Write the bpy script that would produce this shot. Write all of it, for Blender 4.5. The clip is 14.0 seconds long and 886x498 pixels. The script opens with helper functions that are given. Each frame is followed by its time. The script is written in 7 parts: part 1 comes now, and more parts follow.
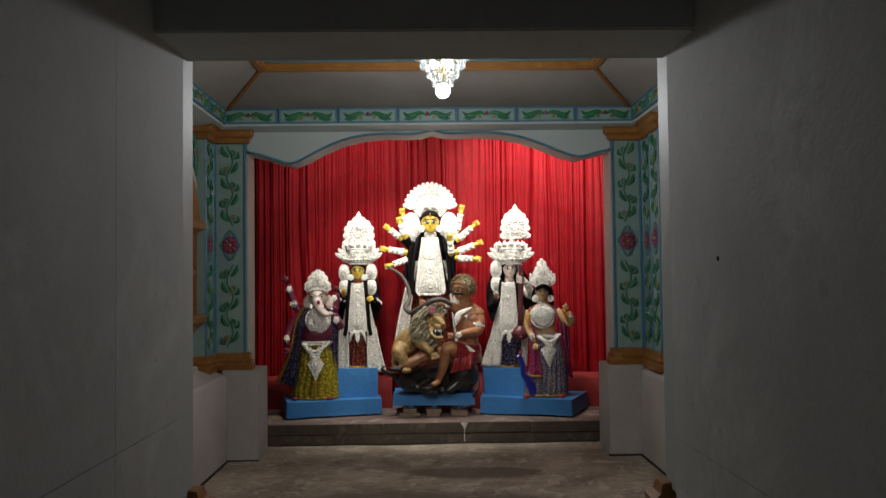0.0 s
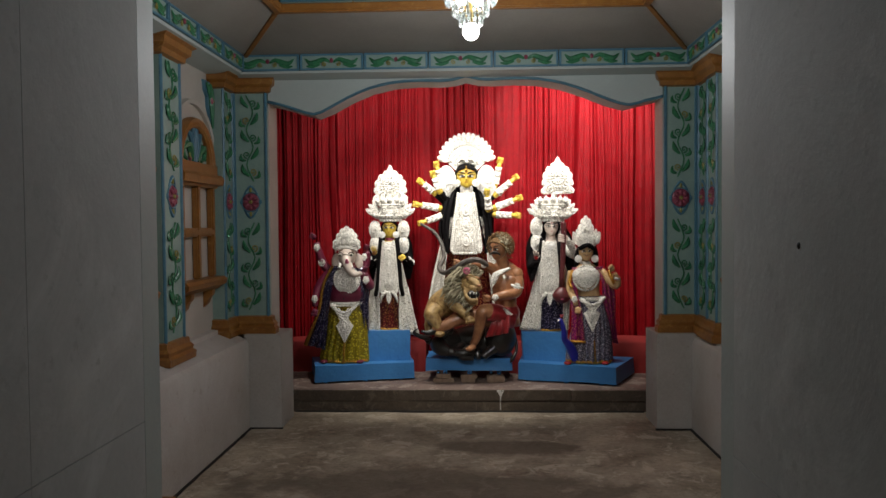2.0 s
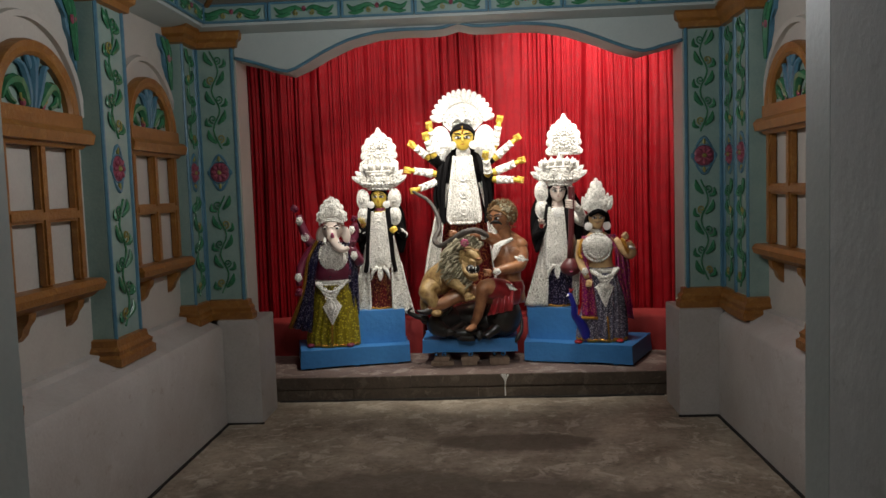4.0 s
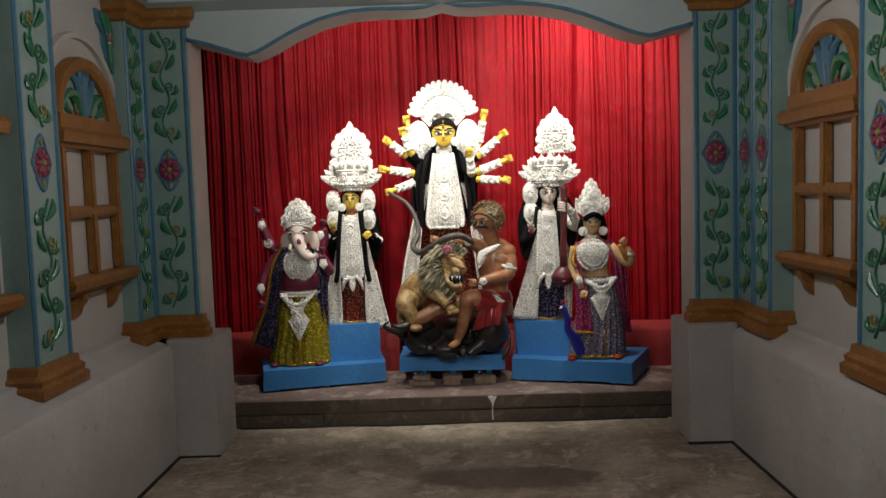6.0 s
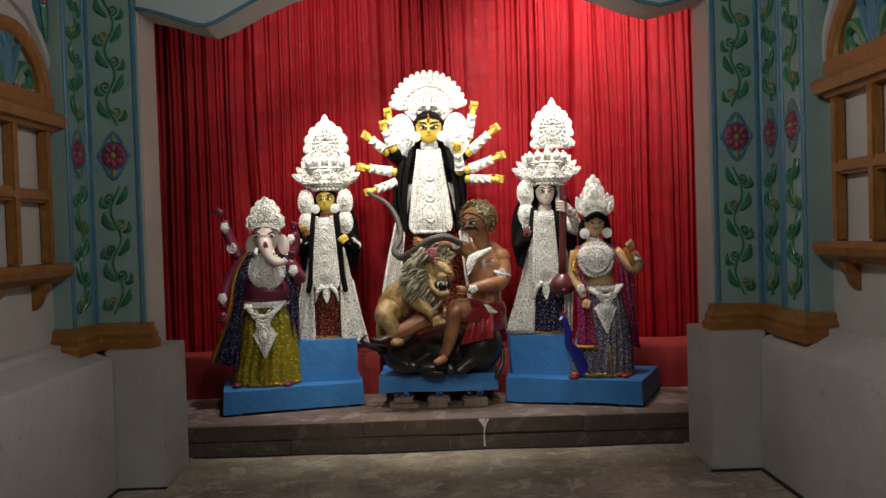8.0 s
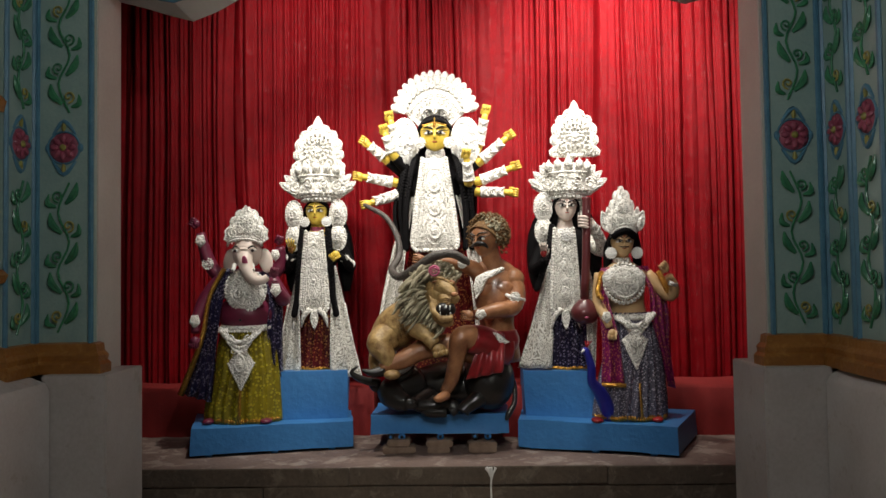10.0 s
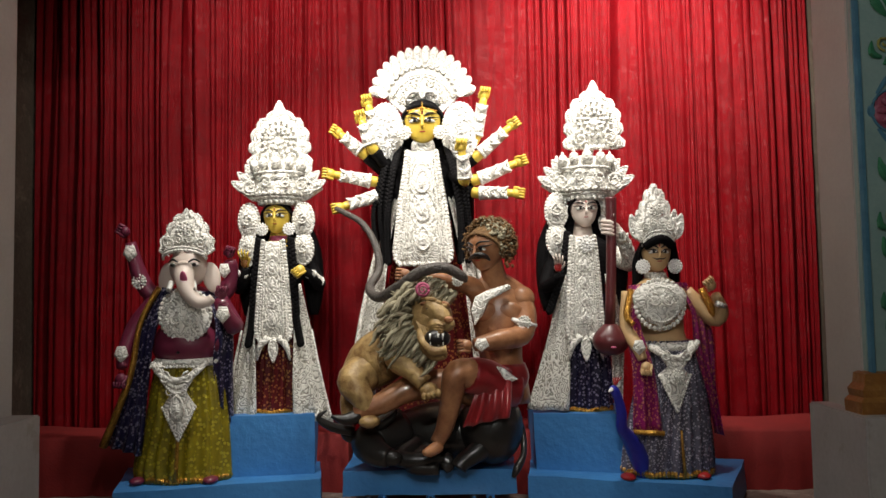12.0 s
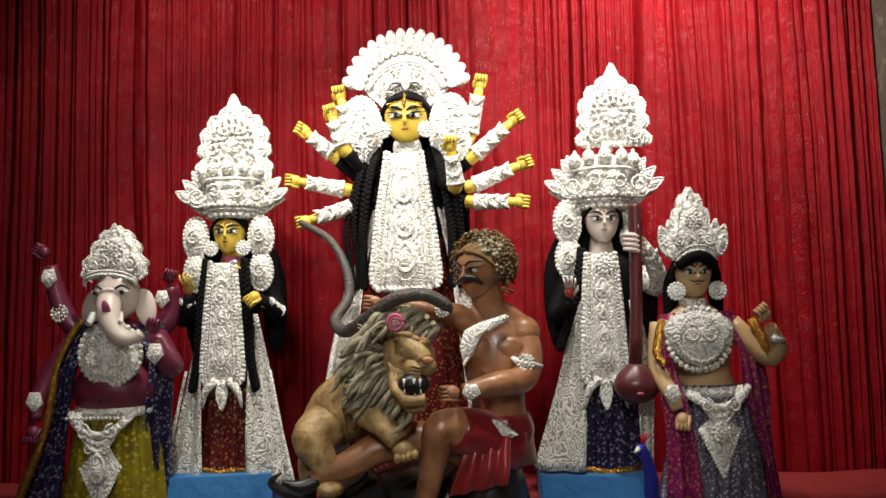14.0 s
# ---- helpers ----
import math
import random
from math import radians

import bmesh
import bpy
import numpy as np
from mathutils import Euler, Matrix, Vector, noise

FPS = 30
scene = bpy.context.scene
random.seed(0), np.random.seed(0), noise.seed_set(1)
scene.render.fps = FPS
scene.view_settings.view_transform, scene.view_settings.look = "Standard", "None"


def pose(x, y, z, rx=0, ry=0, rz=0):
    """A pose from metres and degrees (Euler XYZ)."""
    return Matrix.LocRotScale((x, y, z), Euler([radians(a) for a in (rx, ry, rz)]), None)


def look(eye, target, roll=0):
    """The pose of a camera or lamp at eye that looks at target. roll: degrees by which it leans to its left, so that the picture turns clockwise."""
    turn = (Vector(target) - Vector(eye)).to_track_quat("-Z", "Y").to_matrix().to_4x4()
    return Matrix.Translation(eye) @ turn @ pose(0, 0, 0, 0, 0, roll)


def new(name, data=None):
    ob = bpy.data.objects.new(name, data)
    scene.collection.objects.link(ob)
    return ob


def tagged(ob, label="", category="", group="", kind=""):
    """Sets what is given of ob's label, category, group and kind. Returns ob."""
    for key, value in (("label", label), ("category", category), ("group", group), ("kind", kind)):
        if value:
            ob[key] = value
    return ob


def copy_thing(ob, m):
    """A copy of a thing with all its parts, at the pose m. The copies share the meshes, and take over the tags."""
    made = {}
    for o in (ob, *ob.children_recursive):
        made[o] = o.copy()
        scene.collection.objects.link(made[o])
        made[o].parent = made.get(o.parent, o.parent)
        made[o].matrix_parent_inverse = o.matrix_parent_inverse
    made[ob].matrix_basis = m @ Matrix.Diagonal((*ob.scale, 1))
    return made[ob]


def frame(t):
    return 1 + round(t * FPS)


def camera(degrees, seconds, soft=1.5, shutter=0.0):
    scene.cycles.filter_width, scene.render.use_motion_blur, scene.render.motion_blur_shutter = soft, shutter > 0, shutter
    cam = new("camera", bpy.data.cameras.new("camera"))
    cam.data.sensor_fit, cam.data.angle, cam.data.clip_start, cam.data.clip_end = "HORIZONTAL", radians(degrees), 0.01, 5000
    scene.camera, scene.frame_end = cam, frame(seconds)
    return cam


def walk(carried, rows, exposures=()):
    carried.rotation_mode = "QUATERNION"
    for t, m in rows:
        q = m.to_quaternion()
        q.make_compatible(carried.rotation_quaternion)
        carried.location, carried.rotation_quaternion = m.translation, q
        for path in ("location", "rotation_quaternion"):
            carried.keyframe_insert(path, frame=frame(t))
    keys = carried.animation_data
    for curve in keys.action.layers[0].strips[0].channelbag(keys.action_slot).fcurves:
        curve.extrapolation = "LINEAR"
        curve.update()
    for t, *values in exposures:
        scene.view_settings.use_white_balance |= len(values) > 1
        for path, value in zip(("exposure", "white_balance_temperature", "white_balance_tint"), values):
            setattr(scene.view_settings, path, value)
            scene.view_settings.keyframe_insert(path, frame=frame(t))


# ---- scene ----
cam = camera(58.6, 14.0)
PATH = [
    (0, (0.002, -0.339, 1.552), (0.038, 1.659, 1.622), -0.7),
    (0.5, (0.041, -0.25, 1.552), (0.042, 1.75, 1.591), -0.8),
    (1, (0.127, -0.142, 1.587), (0.083, 1.857, 1.603), -0.6),
    (1.5, (0.149, -0.005, 1.61), (0.066, 1.994, 1.606), -0.4),
    (2, (0.133, 0.162, 1.653), (0.043, 2.159, 1.59), -0.5),
    (2.5, (0.149, 0.346, 1.678), (0.049, 2.339, 1.553), -1.5),
    (2.7, (0.175, 0.426, 1.696), (0.064, 2.417, 1.546), -1.9),
    (4.8, (0.188, 1.117, 1.664), (0.092, 3.109, 1.51), -1.9),
    (5, (0.164, 1.183, 1.664), (0.077, 3.174, 1.503), -1.8),
    (5.5, (0.098, 1.368, 1.654), (0.049, 3.361, 1.494), -2.0),
    (6, (0.055, 1.516, 1.655), (0.034, 3.51, 1.51), -1.8),
    (6.5, (0.054, 1.686, 1.561), (0.046, 3.682, 1.443), -1.6),
    (7, (0.055, 1.825, 1.531), (0.076, 3.822, 1.423), -1.5),
    (7.5, (0.07, 1.972, 1.439), (0.104, 3.971, 1.374), -2.2),
    (8, (0.076, 2.151, 1.357), (0.083, 4.151, 1.317), -1.8),
    (8.2, (0.095, 2.234, 1.323), (0.083, 4.233, 1.271), -1.6),
    (10.3, (0.186, 2.95, 1.192), (0.146, 4.948, 1.276), -0.8),
    (10.5, (0.201, 3.036, 1.201), (0.172, 5.034, 1.286), -0.8),
    (11, (0.19, 3.287, 1.176), (0.17, 5.284, 1.275), -0.7),
    (11.5, (0.148, 3.525, 1.204), (0.129, 5.522, 1.305), -1.1),
    (12, (0.12, 3.758, 1.207), (0.118, 5.754, 1.325), -1.0),
    (12.5, (0.133, 3.987, 1.226), (0.113, 5.984, 1.344), -1.2),
    (13, (0.254, 4.189, 1.231), (0.161, 6.182, 1.368), -1.2),
    (13.5, (0.301, 4.368, 1.247), (0.211, 6.36, 1.398), -1.2),
    (14, (0.303, 4.481, 1.251), (0.224, 6.473, 1.422), -1.3),
]
walk(cam, [(t, look(eye, target, roll)) for t, eye, target, roll in PATH])

# ---- light ----
world = bpy.data.worlds.new("night")
scene.world = world
world.use_nodes = True
world.node_tree.nodes["Background"].inputs[0].default_value = (0.55, 0.62, 0.7, 1)
world.node_tree.nodes["Background"].inputs[1].default_value = 0.002


def lamp(name, kind, energy, color, m, size=0.1, spot=0, blend=0.5):
    data = bpy.data.lights.new(name, kind)
    data.energy, data.color = energy, color
    if kind == "AREA":
        data.shape, data.size = "DISK", size
    else:
        data.shadow_soft_size = size
    if kind == "SPOT":
        data.spot_size, data.spot_blend = radians(spot), blend
    ob = new(name, data)
    ob.matrix_world = m
    return ob


# floodlights behind the valance, the chandelier, and two added fill lamps: over the passage opening and low in the
# passage
lamp("hall_fill", "SPOT", 340, (1.0, 0.96, 0.87), look((0.1, 2.66, 3.05), (0.02, 7.8, 1.1)), 0.09, 34, 0.75)
for x, power in ((-0.68, 108), (0.05, 46), (0.72, 102)):
    lamp("stage_flood", "SPOT", power, (1.0, 0.95, 0.86), look((x, 6.95, 2.96), (x * 0.8, 7.80, 1.55)), 0.05, 84, 0.7)
lamp("curtain_flood", "SPOT", 290, (1.0, 0.93, 0.85), look((1.15, 7.22, 3.25), (1.2, 8.3, 2.6)), 0.08, 116, 0.85)
lamp("curtain_flood", "SPOT", 100, (1.0, 0.93, 0.85), look((-0.65, 7.18, 3.25), (-0.65, 8.3, 2.6)), 0.08, 120, 0.85)
lamp("chandelier_glow", "POINT", 47, (0.97, 0.98, 1.0), pose(0.1, 4.5, 2.6), 0.06)
# added low fill lamp for the passage walls; no entrance is built there
lamp("passage_fill", "POINT", 3.0, (1.0, 0.97, 0.92), pose(0.66, -1.6, 0.14), 0.12)
scene.view_settings.exposure = 0.0

# ---- materials ----


def mat(name, base, rough=0.6, metal=0.0, dark=None, scale=6.0, amount=0.5, bump=0.15, fine=60.0, coat=0.0, sheen=0.0):
    """Two scales of variation: broad stains between base and dark, and a fine grain in the relief."""
    m = bpy.data.materials.new(name)
    m.use_nodes = True
    nt = m.node_tree
    b = nt.nodes["Principled BSDF"]
    b.inputs["Roughness"].default_value, b.inputs["Metallic"].default_value = rough, metal
    b.inputs["Coat Weight"].default_value = coat
    b.inputs["Sheen Weight"].default_value = sheen
    co = nt.nodes.new("ShaderNodeTexCoord")
    n1 = nt.nodes.new("ShaderNodeTexNoise")
    n1.inputs["Scale"].default_value, n1.inputs["Detail"].default_value, n1.inputs["Roughness"].default_value = scale, 6, 0.65
    n2 = nt.nodes.new("ShaderNodeTexNoise")
    n2.inputs["Scale"].default_value, n2.inputs["Detail"].default_value = fine, 4
    nt.links.new(co.outputs["Object"], n1.inputs["Vector"])
    nt.links.new(co.outputs["Object"], n2.inputs["Vector"])
    ramp = nt.nodes.new("ShaderNodeValToRGB")
    dark = dark or tuple(c * 0.6 for c in base)
    ramp.color_ramp.elements[0].position, ramp.color_ramp.elements[1].position = 0.5 - amount / 2, 0.5 + amount / 2
    ramp.color_ramp.elements[0].color, ramp.color_ramp.elements[1].color = (*dark, 1), (*base, 1)
    mix = nt.nodes.new("ShaderNodeMath")
    mix.operation = "MULTIPLY_ADD"
    mix.inputs[1].default_value, mix.inputs[2].default_value = 0.35, -0.17
    add = nt.nodes.new("ShaderNodeMath")
    nt.links.new(n2.outputs["Fac"], mix.inputs[0])
    nt.links.new(n1.outputs["Fac"], add.inputs[0])
    nt.links.new(mix.outputs[0], add.inputs[1])
    nt.links.new(add.outputs[0], ramp.inputs["Fac"])
    nt.links.new(ramp.outputs["Color"], b.inputs["Base Color"])
    bp = nt.nodes.new("ShaderNodeBump")
    bp.inputs["Strength"].default_value, bp.inputs["Distance"].default_value = bump, 0.01
    nt.links.new(n2.outputs["Fac"], bp.inputs["Height"])
    nt.links.new(bp.outputs["Normal"], b.inputs["Normal"])
    return m


def node(m, kind):
    return m.node_tree.nodes.new(kind)


def link(m, a, b):
    m.node_tree.links.new(a, b)


WALL = mat("pale_blue_paint", (0.50, 0.555, 0.53), 0.55, dark=(0.38, 0.435, 0.425), scale=2.2, amount=0.7, bump=0.08)
CREAM = mat("cream_paint", (0.60, 0.57, 0.51), 0.6, dark=(0.42, 0.38, 0.34), scale=2.0, amount=0.8, bump=0.08)
DADO = mat("white_dado_paint", (0.60, 0.575, 0.545), 0.55, dark=(0.36, 0.32, 0.285), scale=1.9, amount=0.8, bump=0.1)
PASSAGE = mat("grey_passage_paint", (0.58, 0.60, 0.59), 0.75, dark=(0.44, 0.46, 0.455), scale=2.0, amount=0.6, bump=0.05)
PASSAGE.node_tree.nodes["Principled BSDF"].inputs["Specular IOR Level"].default_value = 0.25
OCHRE = mat("ochre_brown_paint", (0.38, 0.165, 0.032), 0.42, dark=(0.19, 0.07, 0.014), scale=9, amount=0.7, bump=0.3, fine=45)
BLUE = mat("teal_blue_paint", (0.10, 0.25, 0.33), 0.42, dark=(0.045, 0.13, 0.20), scale=12, amount=0.7, bump=0.25)
GREENP = mat("green_relief_paint", (0.06, 0.26, 0.11), 0.24, dark=(0.025, 0.12, 0.07), scale=22, amount=0.6, bump=0.3)
GREENBG = mat("sage_green_paint", (0.34, 0.45, 0.39), 0.42, dark=(0.18, 0.29, 0.27), scale=7, amount=0.8, bump=0.15)
GOLDLEAF = mat("olive_gold_paint", (0.38, 0.33, 0.08), 0.35, dark=(0.2, 0.2, 0.05), scale=22, amount=0.6, bump=0.25)
PINKP = mat("rose_pink_paint", (0.36, 0.08, 0.12), 0.4, dark=(0.18, 0.03, 0.06), scale=20, amount=0.6, bump=0.3)
PLATFORM = mat("blue_platform_paint", (0.045, 0.22, 0.52), 0.5, dark=(0.03, 0.15, 0.38), scale=5, amount=0.7, bump=0.5, fine=28)
BOARD = mat("dark_stained_board", (0.14, 0.105, 0.075), 0.7, dark=(0.05, 0.036, 0.026), scale=5, amount=0.7, bump=0.4, fine=40)
STAGE = mat("dusty_stage_boards", (0.24, 0.17, 0.14), 0.75, dark=(0.11, 0.07, 0.06), scale=4, amount=0.7, bump=0.5, fine=30)
REDCLOTH = mat("red_cotton_cloth", (0.26, 0.012, 0.010), 0.8, dark=(0.15, 0.006, 0.006), scale=5, amount=0.8, bump=0.2, fine=90)
BRICK = mat("old_brick", (0.30, 0.22, 0.16), 0.85, dark=(0.16, 0.1, 0.07), scale=18, amount=0.7, bump=0.6, fine=50)
STEEL = mat("painted_castor_steel", (0.16, 0.30, 0.45), 0.4, metal=0.3, bump=0.1)
BLACKP = mat("black_rubber", (0.02, 0.02, 0.022), 0.5, bump=0.1)
GILT = mat("dull_brass", (0.5, 0.36, 0.12), 0.35, metal=0.9, bump=0.1)
STRIP_BLACK = mat("matt_black_strip", (0.03, 0.026, 0.022), 0.9, dark=(0.012, 0.01, 0.009), scale=14, bump=0.4)
NAILM = mat("rusty_nail", (0.03, 0.025, 0.02), 0.6)

# floor: worn cement over brick, with dark stains
FLOOR = mat("worn_cement", (0.50, 0.42, 0.32), 0.8, dark=(0.18, 0.14, 0.10), scale=2.3, amount=0.42, bump=0.7, fine=24)


def wear(m, scale, light, dark, width):
    """Ragged worn patches and pits laid over a material's colour and relief."""
    b = m.node_tree.nodes["Principled BSDF"]
    co, n1, n2, r1, r2 = node(m, "ShaderNodeTexCoord"), node(m, "ShaderNodeTexNoise"), node(m, "ShaderNodeTexNoise"), node(m, "ShaderNodeValToRGB"), node(m, "ShaderNodeValToRGB")
    n1.inputs["Scale"].default_value, n1.inputs["Detail"].default_value, n1.inputs["Roughness"].default_value, n1.inputs["Distortion"].default_value = scale, 9, 0.72, 0.6
    n2.inputs["Scale"].default_value, n2.inputs["Detail"].default_value, n2.inputs["Roughness"].default_value = scale * 7, 5, 0.7
    for n in (n1, n2):
        link(m, co.outputs["Object"], n.inputs["Vector"])
    for r, lo, hi in ((r1, 0.54, 0.54 + width), (r2, 0.60, 0.66)):
        r.color_ramp.elements[0].position, r.color_ramp.elements[1].position = lo, hi
    link(m, n1.outputs["Fac"], r1.inputs["Fac"])
    link(m, n2.outputs["Fac"], r2.inputs["Fac"])
    old = b.inputs["Base Color"].links[0].from_socket
    for r, col in ((r1, light), (r2, dark)):
        mx = node(m, "ShaderNodeMix")
        mx.data_type = "RGBA"
        fac = node(m, "ShaderNodeMath")
        fac.operation = "MULTIPLY"
        fac.inputs[1].default_value = 0.7
        link(m, r.outputs["Color"], fac.inputs[0])
        link(m, fac.outputs[0], mx.inputs["Factor"])
        link(m, old, mx.inputs["A"])
        mx.inputs["B"].default_value = (*col, 1)
        old = mx.outputs["Result"]
    link(m, old, b.inputs["Base Color"])
    bp = node(m, "ShaderNodeBump")
    bp.inputs["Strength"].default_value, bp.inputs["Distance"].default_value = 0.5, 0.01
    link(m, n1.outputs["Fac"], bp.inputs["Height"])
    link(m, b.inputs["Normal"].links[0].from_socket, bp.inputs["Normal"])
    link(m, bp.outputs["Normal"], b.inputs["Normal"])


def curtain_mat():
    m = mat("crushed_red_satin", (0.265, 0.0045, 0.009), 0.45, dark=(0.13, 0.0015, 0.004), scale=7, amount=0.8, bump=0.1, fine=40)
    b = m.node_tree.nodes["Principled BSDF"]
    co, mp, vor, bp = node(m, "ShaderNodeTexCoord"), node(m, "ShaderNodeMapping"), node(m, "ShaderNodeTexVoronoi"), node(m, "ShaderNodeBump")
    nz, mx = node(m, "ShaderNodeTexNoise"), node(m, "ShaderNodeVectorMath")
    mp.inputs["Scale"].default_value = (34, 34, 13)
    vor.feature = "DISTANCE_TO_EDGE"
    nz.inputs["Scale"].default_value = 9
    mx.operation = "MULTIPLY_ADD"
    mx.inputs[1].default_value = (2.2, 2.2, 2.2)
    link(m, co.outputs["Object"], mp.inputs["Vector"])
    link(m, co.outputs["Object"], nz.inputs["Vector"])
    link(m, nz.outputs["Color"], mx.inputs[0])
    link(m, mp.outputs["Vector"], mx.inputs[2])
    link(m, mx.outputs["Vector"], vor.inputs["Vector"])
    bp.inputs["Strength"].default_value, bp.inputs["Distance"].default_value = 0.55, 0.012
    link(m, vor.outputs["Distance"], bp.inputs["Height"])
    link(m, bp.outputs["Normal"], b.inputs["Normal"])
    b.inputs["Specular IOR Level"].default_value = 0.15
    return m


CURTAIN = curtain_mat()
wear(FLOOR, 5.0, (0.58, 0.50, 0.40), (0.07, 0.052, 0.037), 0.05)


def spill(m, centre, size, col):
    """One broad dried spill with a ragged edge."""
    b = m.node_tree.nodes["Principled BSDF"]
    co, mp, nz, mad, ln, rp, mx = (node(m, k) for k in ("ShaderNodeTexCoord", "ShaderNodeMapping", "ShaderNodeTexNoise", "ShaderNodeVectorMath", "ShaderNodeVectorMath", "ShaderNodeValToRGB", "ShaderNodeMix"))
    mp.inputs["Location"].default_value = [-c / s - (0.75, 0.75, 0)[i] for i, (c, s) in enumerate(zip(centre, size))]
    mp.inputs["Scale"].default_value = [1 / s for s in size]
    nz.inputs["Scale"].default_value, nz.inputs["Detail"].default_value, nz.inputs["Roughness"].default_value = 2.6, 8, 0.6
    mad.operation, ln.operation, mx.data_type = "MULTIPLY_ADD", "LENGTH", "RGBA"
    mad.inputs[1].default_value = (1.5, 1.5, 0)
    link(m, co.outputs["Object"], mp.inputs["Vector"])
    link(m, co.outputs["Object"], nz.inputs["Vector"])
    link(m, nz.outputs["Color"], mad.inputs[0])
    link(m, mp.outputs["Vector"], mad.inputs[2])
    link(m, mad.outputs["Vector"], ln.inputs[0])
    rp.color_ramp.elements[0].position, rp.color_ramp.elements[1].position = 0.62, 0.95
    rp.color_ramp.elements[0].color, rp.color_ramp.elements[1].color = (0.75, 0.75, 0.75, 1), (0, 0, 0, 1)
    link(m, ln.outputs["Value"], rp.inputs["Fac"])
    link(m, rp.outputs["Color"], mx.inputs["Factor"])
    link(m, b.inputs["Base Color"].links[0].from_socket, mx.inputs["A"])
    mx.inputs["B"].default_value = (*col, 1)
    link(m, mx.outputs["Result"], b.inputs["Base Color"])


spill(FLOOR, (-0.16, 5.0, 0), (1.5, 0.55, 1), (0.10, 0.075, 0.054))
spill(FLOOR, (0.40, 5.95, 0), (0.62, 0.26, 1), (0.12, 0.09, 0.066))
wear(STAGE, 6.0, (0.34, 0.28, 0.24), (0.09, 0.05, 0.045), 0.06)
wear(BOARD, 9.0, (0.20, 0.16, 0.12), (0.03, 0.02, 0.016), 0.1)
wear(PASSAGE, 1.6, (0.66, 0.68, 0.67), (0.43, 0.45, 0.44), 0.12)
wear(DADO, 1.4, (0.64, 0.625, 0.60), (0.38, 0.33, 0.28), 0.2)
wear(OCHRE, 14.0, (0.46, 0.23, 0.06), (0.20, 0.07, 0.015), 0.12)


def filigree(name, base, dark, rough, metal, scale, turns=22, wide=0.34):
    """Pressed pith and foil work: small curled ridges in relief, groove shade put into the colour; on lace a grey
    ground.
    """
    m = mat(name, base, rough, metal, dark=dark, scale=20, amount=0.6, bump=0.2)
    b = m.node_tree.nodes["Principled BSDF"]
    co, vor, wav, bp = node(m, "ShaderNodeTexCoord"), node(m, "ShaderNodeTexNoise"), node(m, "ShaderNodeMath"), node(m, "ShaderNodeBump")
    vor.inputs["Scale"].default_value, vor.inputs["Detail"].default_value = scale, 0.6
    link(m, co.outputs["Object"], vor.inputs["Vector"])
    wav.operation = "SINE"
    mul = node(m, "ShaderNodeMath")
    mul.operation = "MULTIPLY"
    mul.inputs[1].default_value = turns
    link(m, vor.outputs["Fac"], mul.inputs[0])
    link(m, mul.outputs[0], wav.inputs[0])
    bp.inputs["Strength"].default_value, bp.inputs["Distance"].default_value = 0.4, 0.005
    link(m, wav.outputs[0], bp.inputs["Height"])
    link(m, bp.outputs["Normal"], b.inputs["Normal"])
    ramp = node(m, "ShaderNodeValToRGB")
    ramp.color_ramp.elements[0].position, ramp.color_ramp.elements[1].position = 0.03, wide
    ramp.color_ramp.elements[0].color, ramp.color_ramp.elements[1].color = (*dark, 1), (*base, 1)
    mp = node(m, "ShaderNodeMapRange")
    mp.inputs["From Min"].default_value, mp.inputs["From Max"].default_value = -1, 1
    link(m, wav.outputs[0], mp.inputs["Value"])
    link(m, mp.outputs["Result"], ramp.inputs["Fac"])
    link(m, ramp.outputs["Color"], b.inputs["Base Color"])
    return m


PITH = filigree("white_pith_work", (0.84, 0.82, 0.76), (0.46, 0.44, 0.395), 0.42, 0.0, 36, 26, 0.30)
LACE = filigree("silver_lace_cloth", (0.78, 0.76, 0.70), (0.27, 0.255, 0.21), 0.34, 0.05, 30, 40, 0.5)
WHITE = mat("white_pith", (0.86, 0.85, 0.82), 0.5, dark=(0.70, 0.69, 0.66), scale=40, amount=0.7, bump=0.3)


def brocade(name, base, dark, spark, scale=70.0, rough=0.3):
    """Woven figured cloth with metal thread."""
    m = mat(name, base, rough, 0.0, dark=dark, scale=14, amount=0.7, bump=0.2)
    b = m.node_tree.nodes["Principled BSDF"]
    co, vor, lt, mx = node(m, "ShaderNodeTexCoord"), node(m, "ShaderNodeTexVoronoi"), node(m, "ShaderNodeMath"), node(m, "ShaderNodeMix")
    vor.inputs["Scale"].default_value = scale
    link(m, co.outputs["Object"], vor.inputs["Vector"])
    lt.operation = "LESS_THAN"
    lt.inputs[1].default_value = 0.36
    link(m, vor.outputs["Distance"], lt.inputs[0])
    mx.data_type = "RGBA"
    old = b.inputs["Base Color"].links[0].from_socket
    link(m, lt.outputs[0], mx.inputs["Factor"])
    link(m, old, mx.inputs["A"])
    mx.inputs["B"].default_value = (*spark, 1)
    link(m, mx.outputs["Result"], b.inputs["Base Color"])
    sc = node(m, "ShaderNodeMath")
    sc.operation = "MULTIPLY"
    sc.inputs[1].default_value = 0.75
    link(m, lt.outputs[0], sc.inputs[0])
    link(m, sc.outputs[0], b.inputs["Metallic"])
    return m


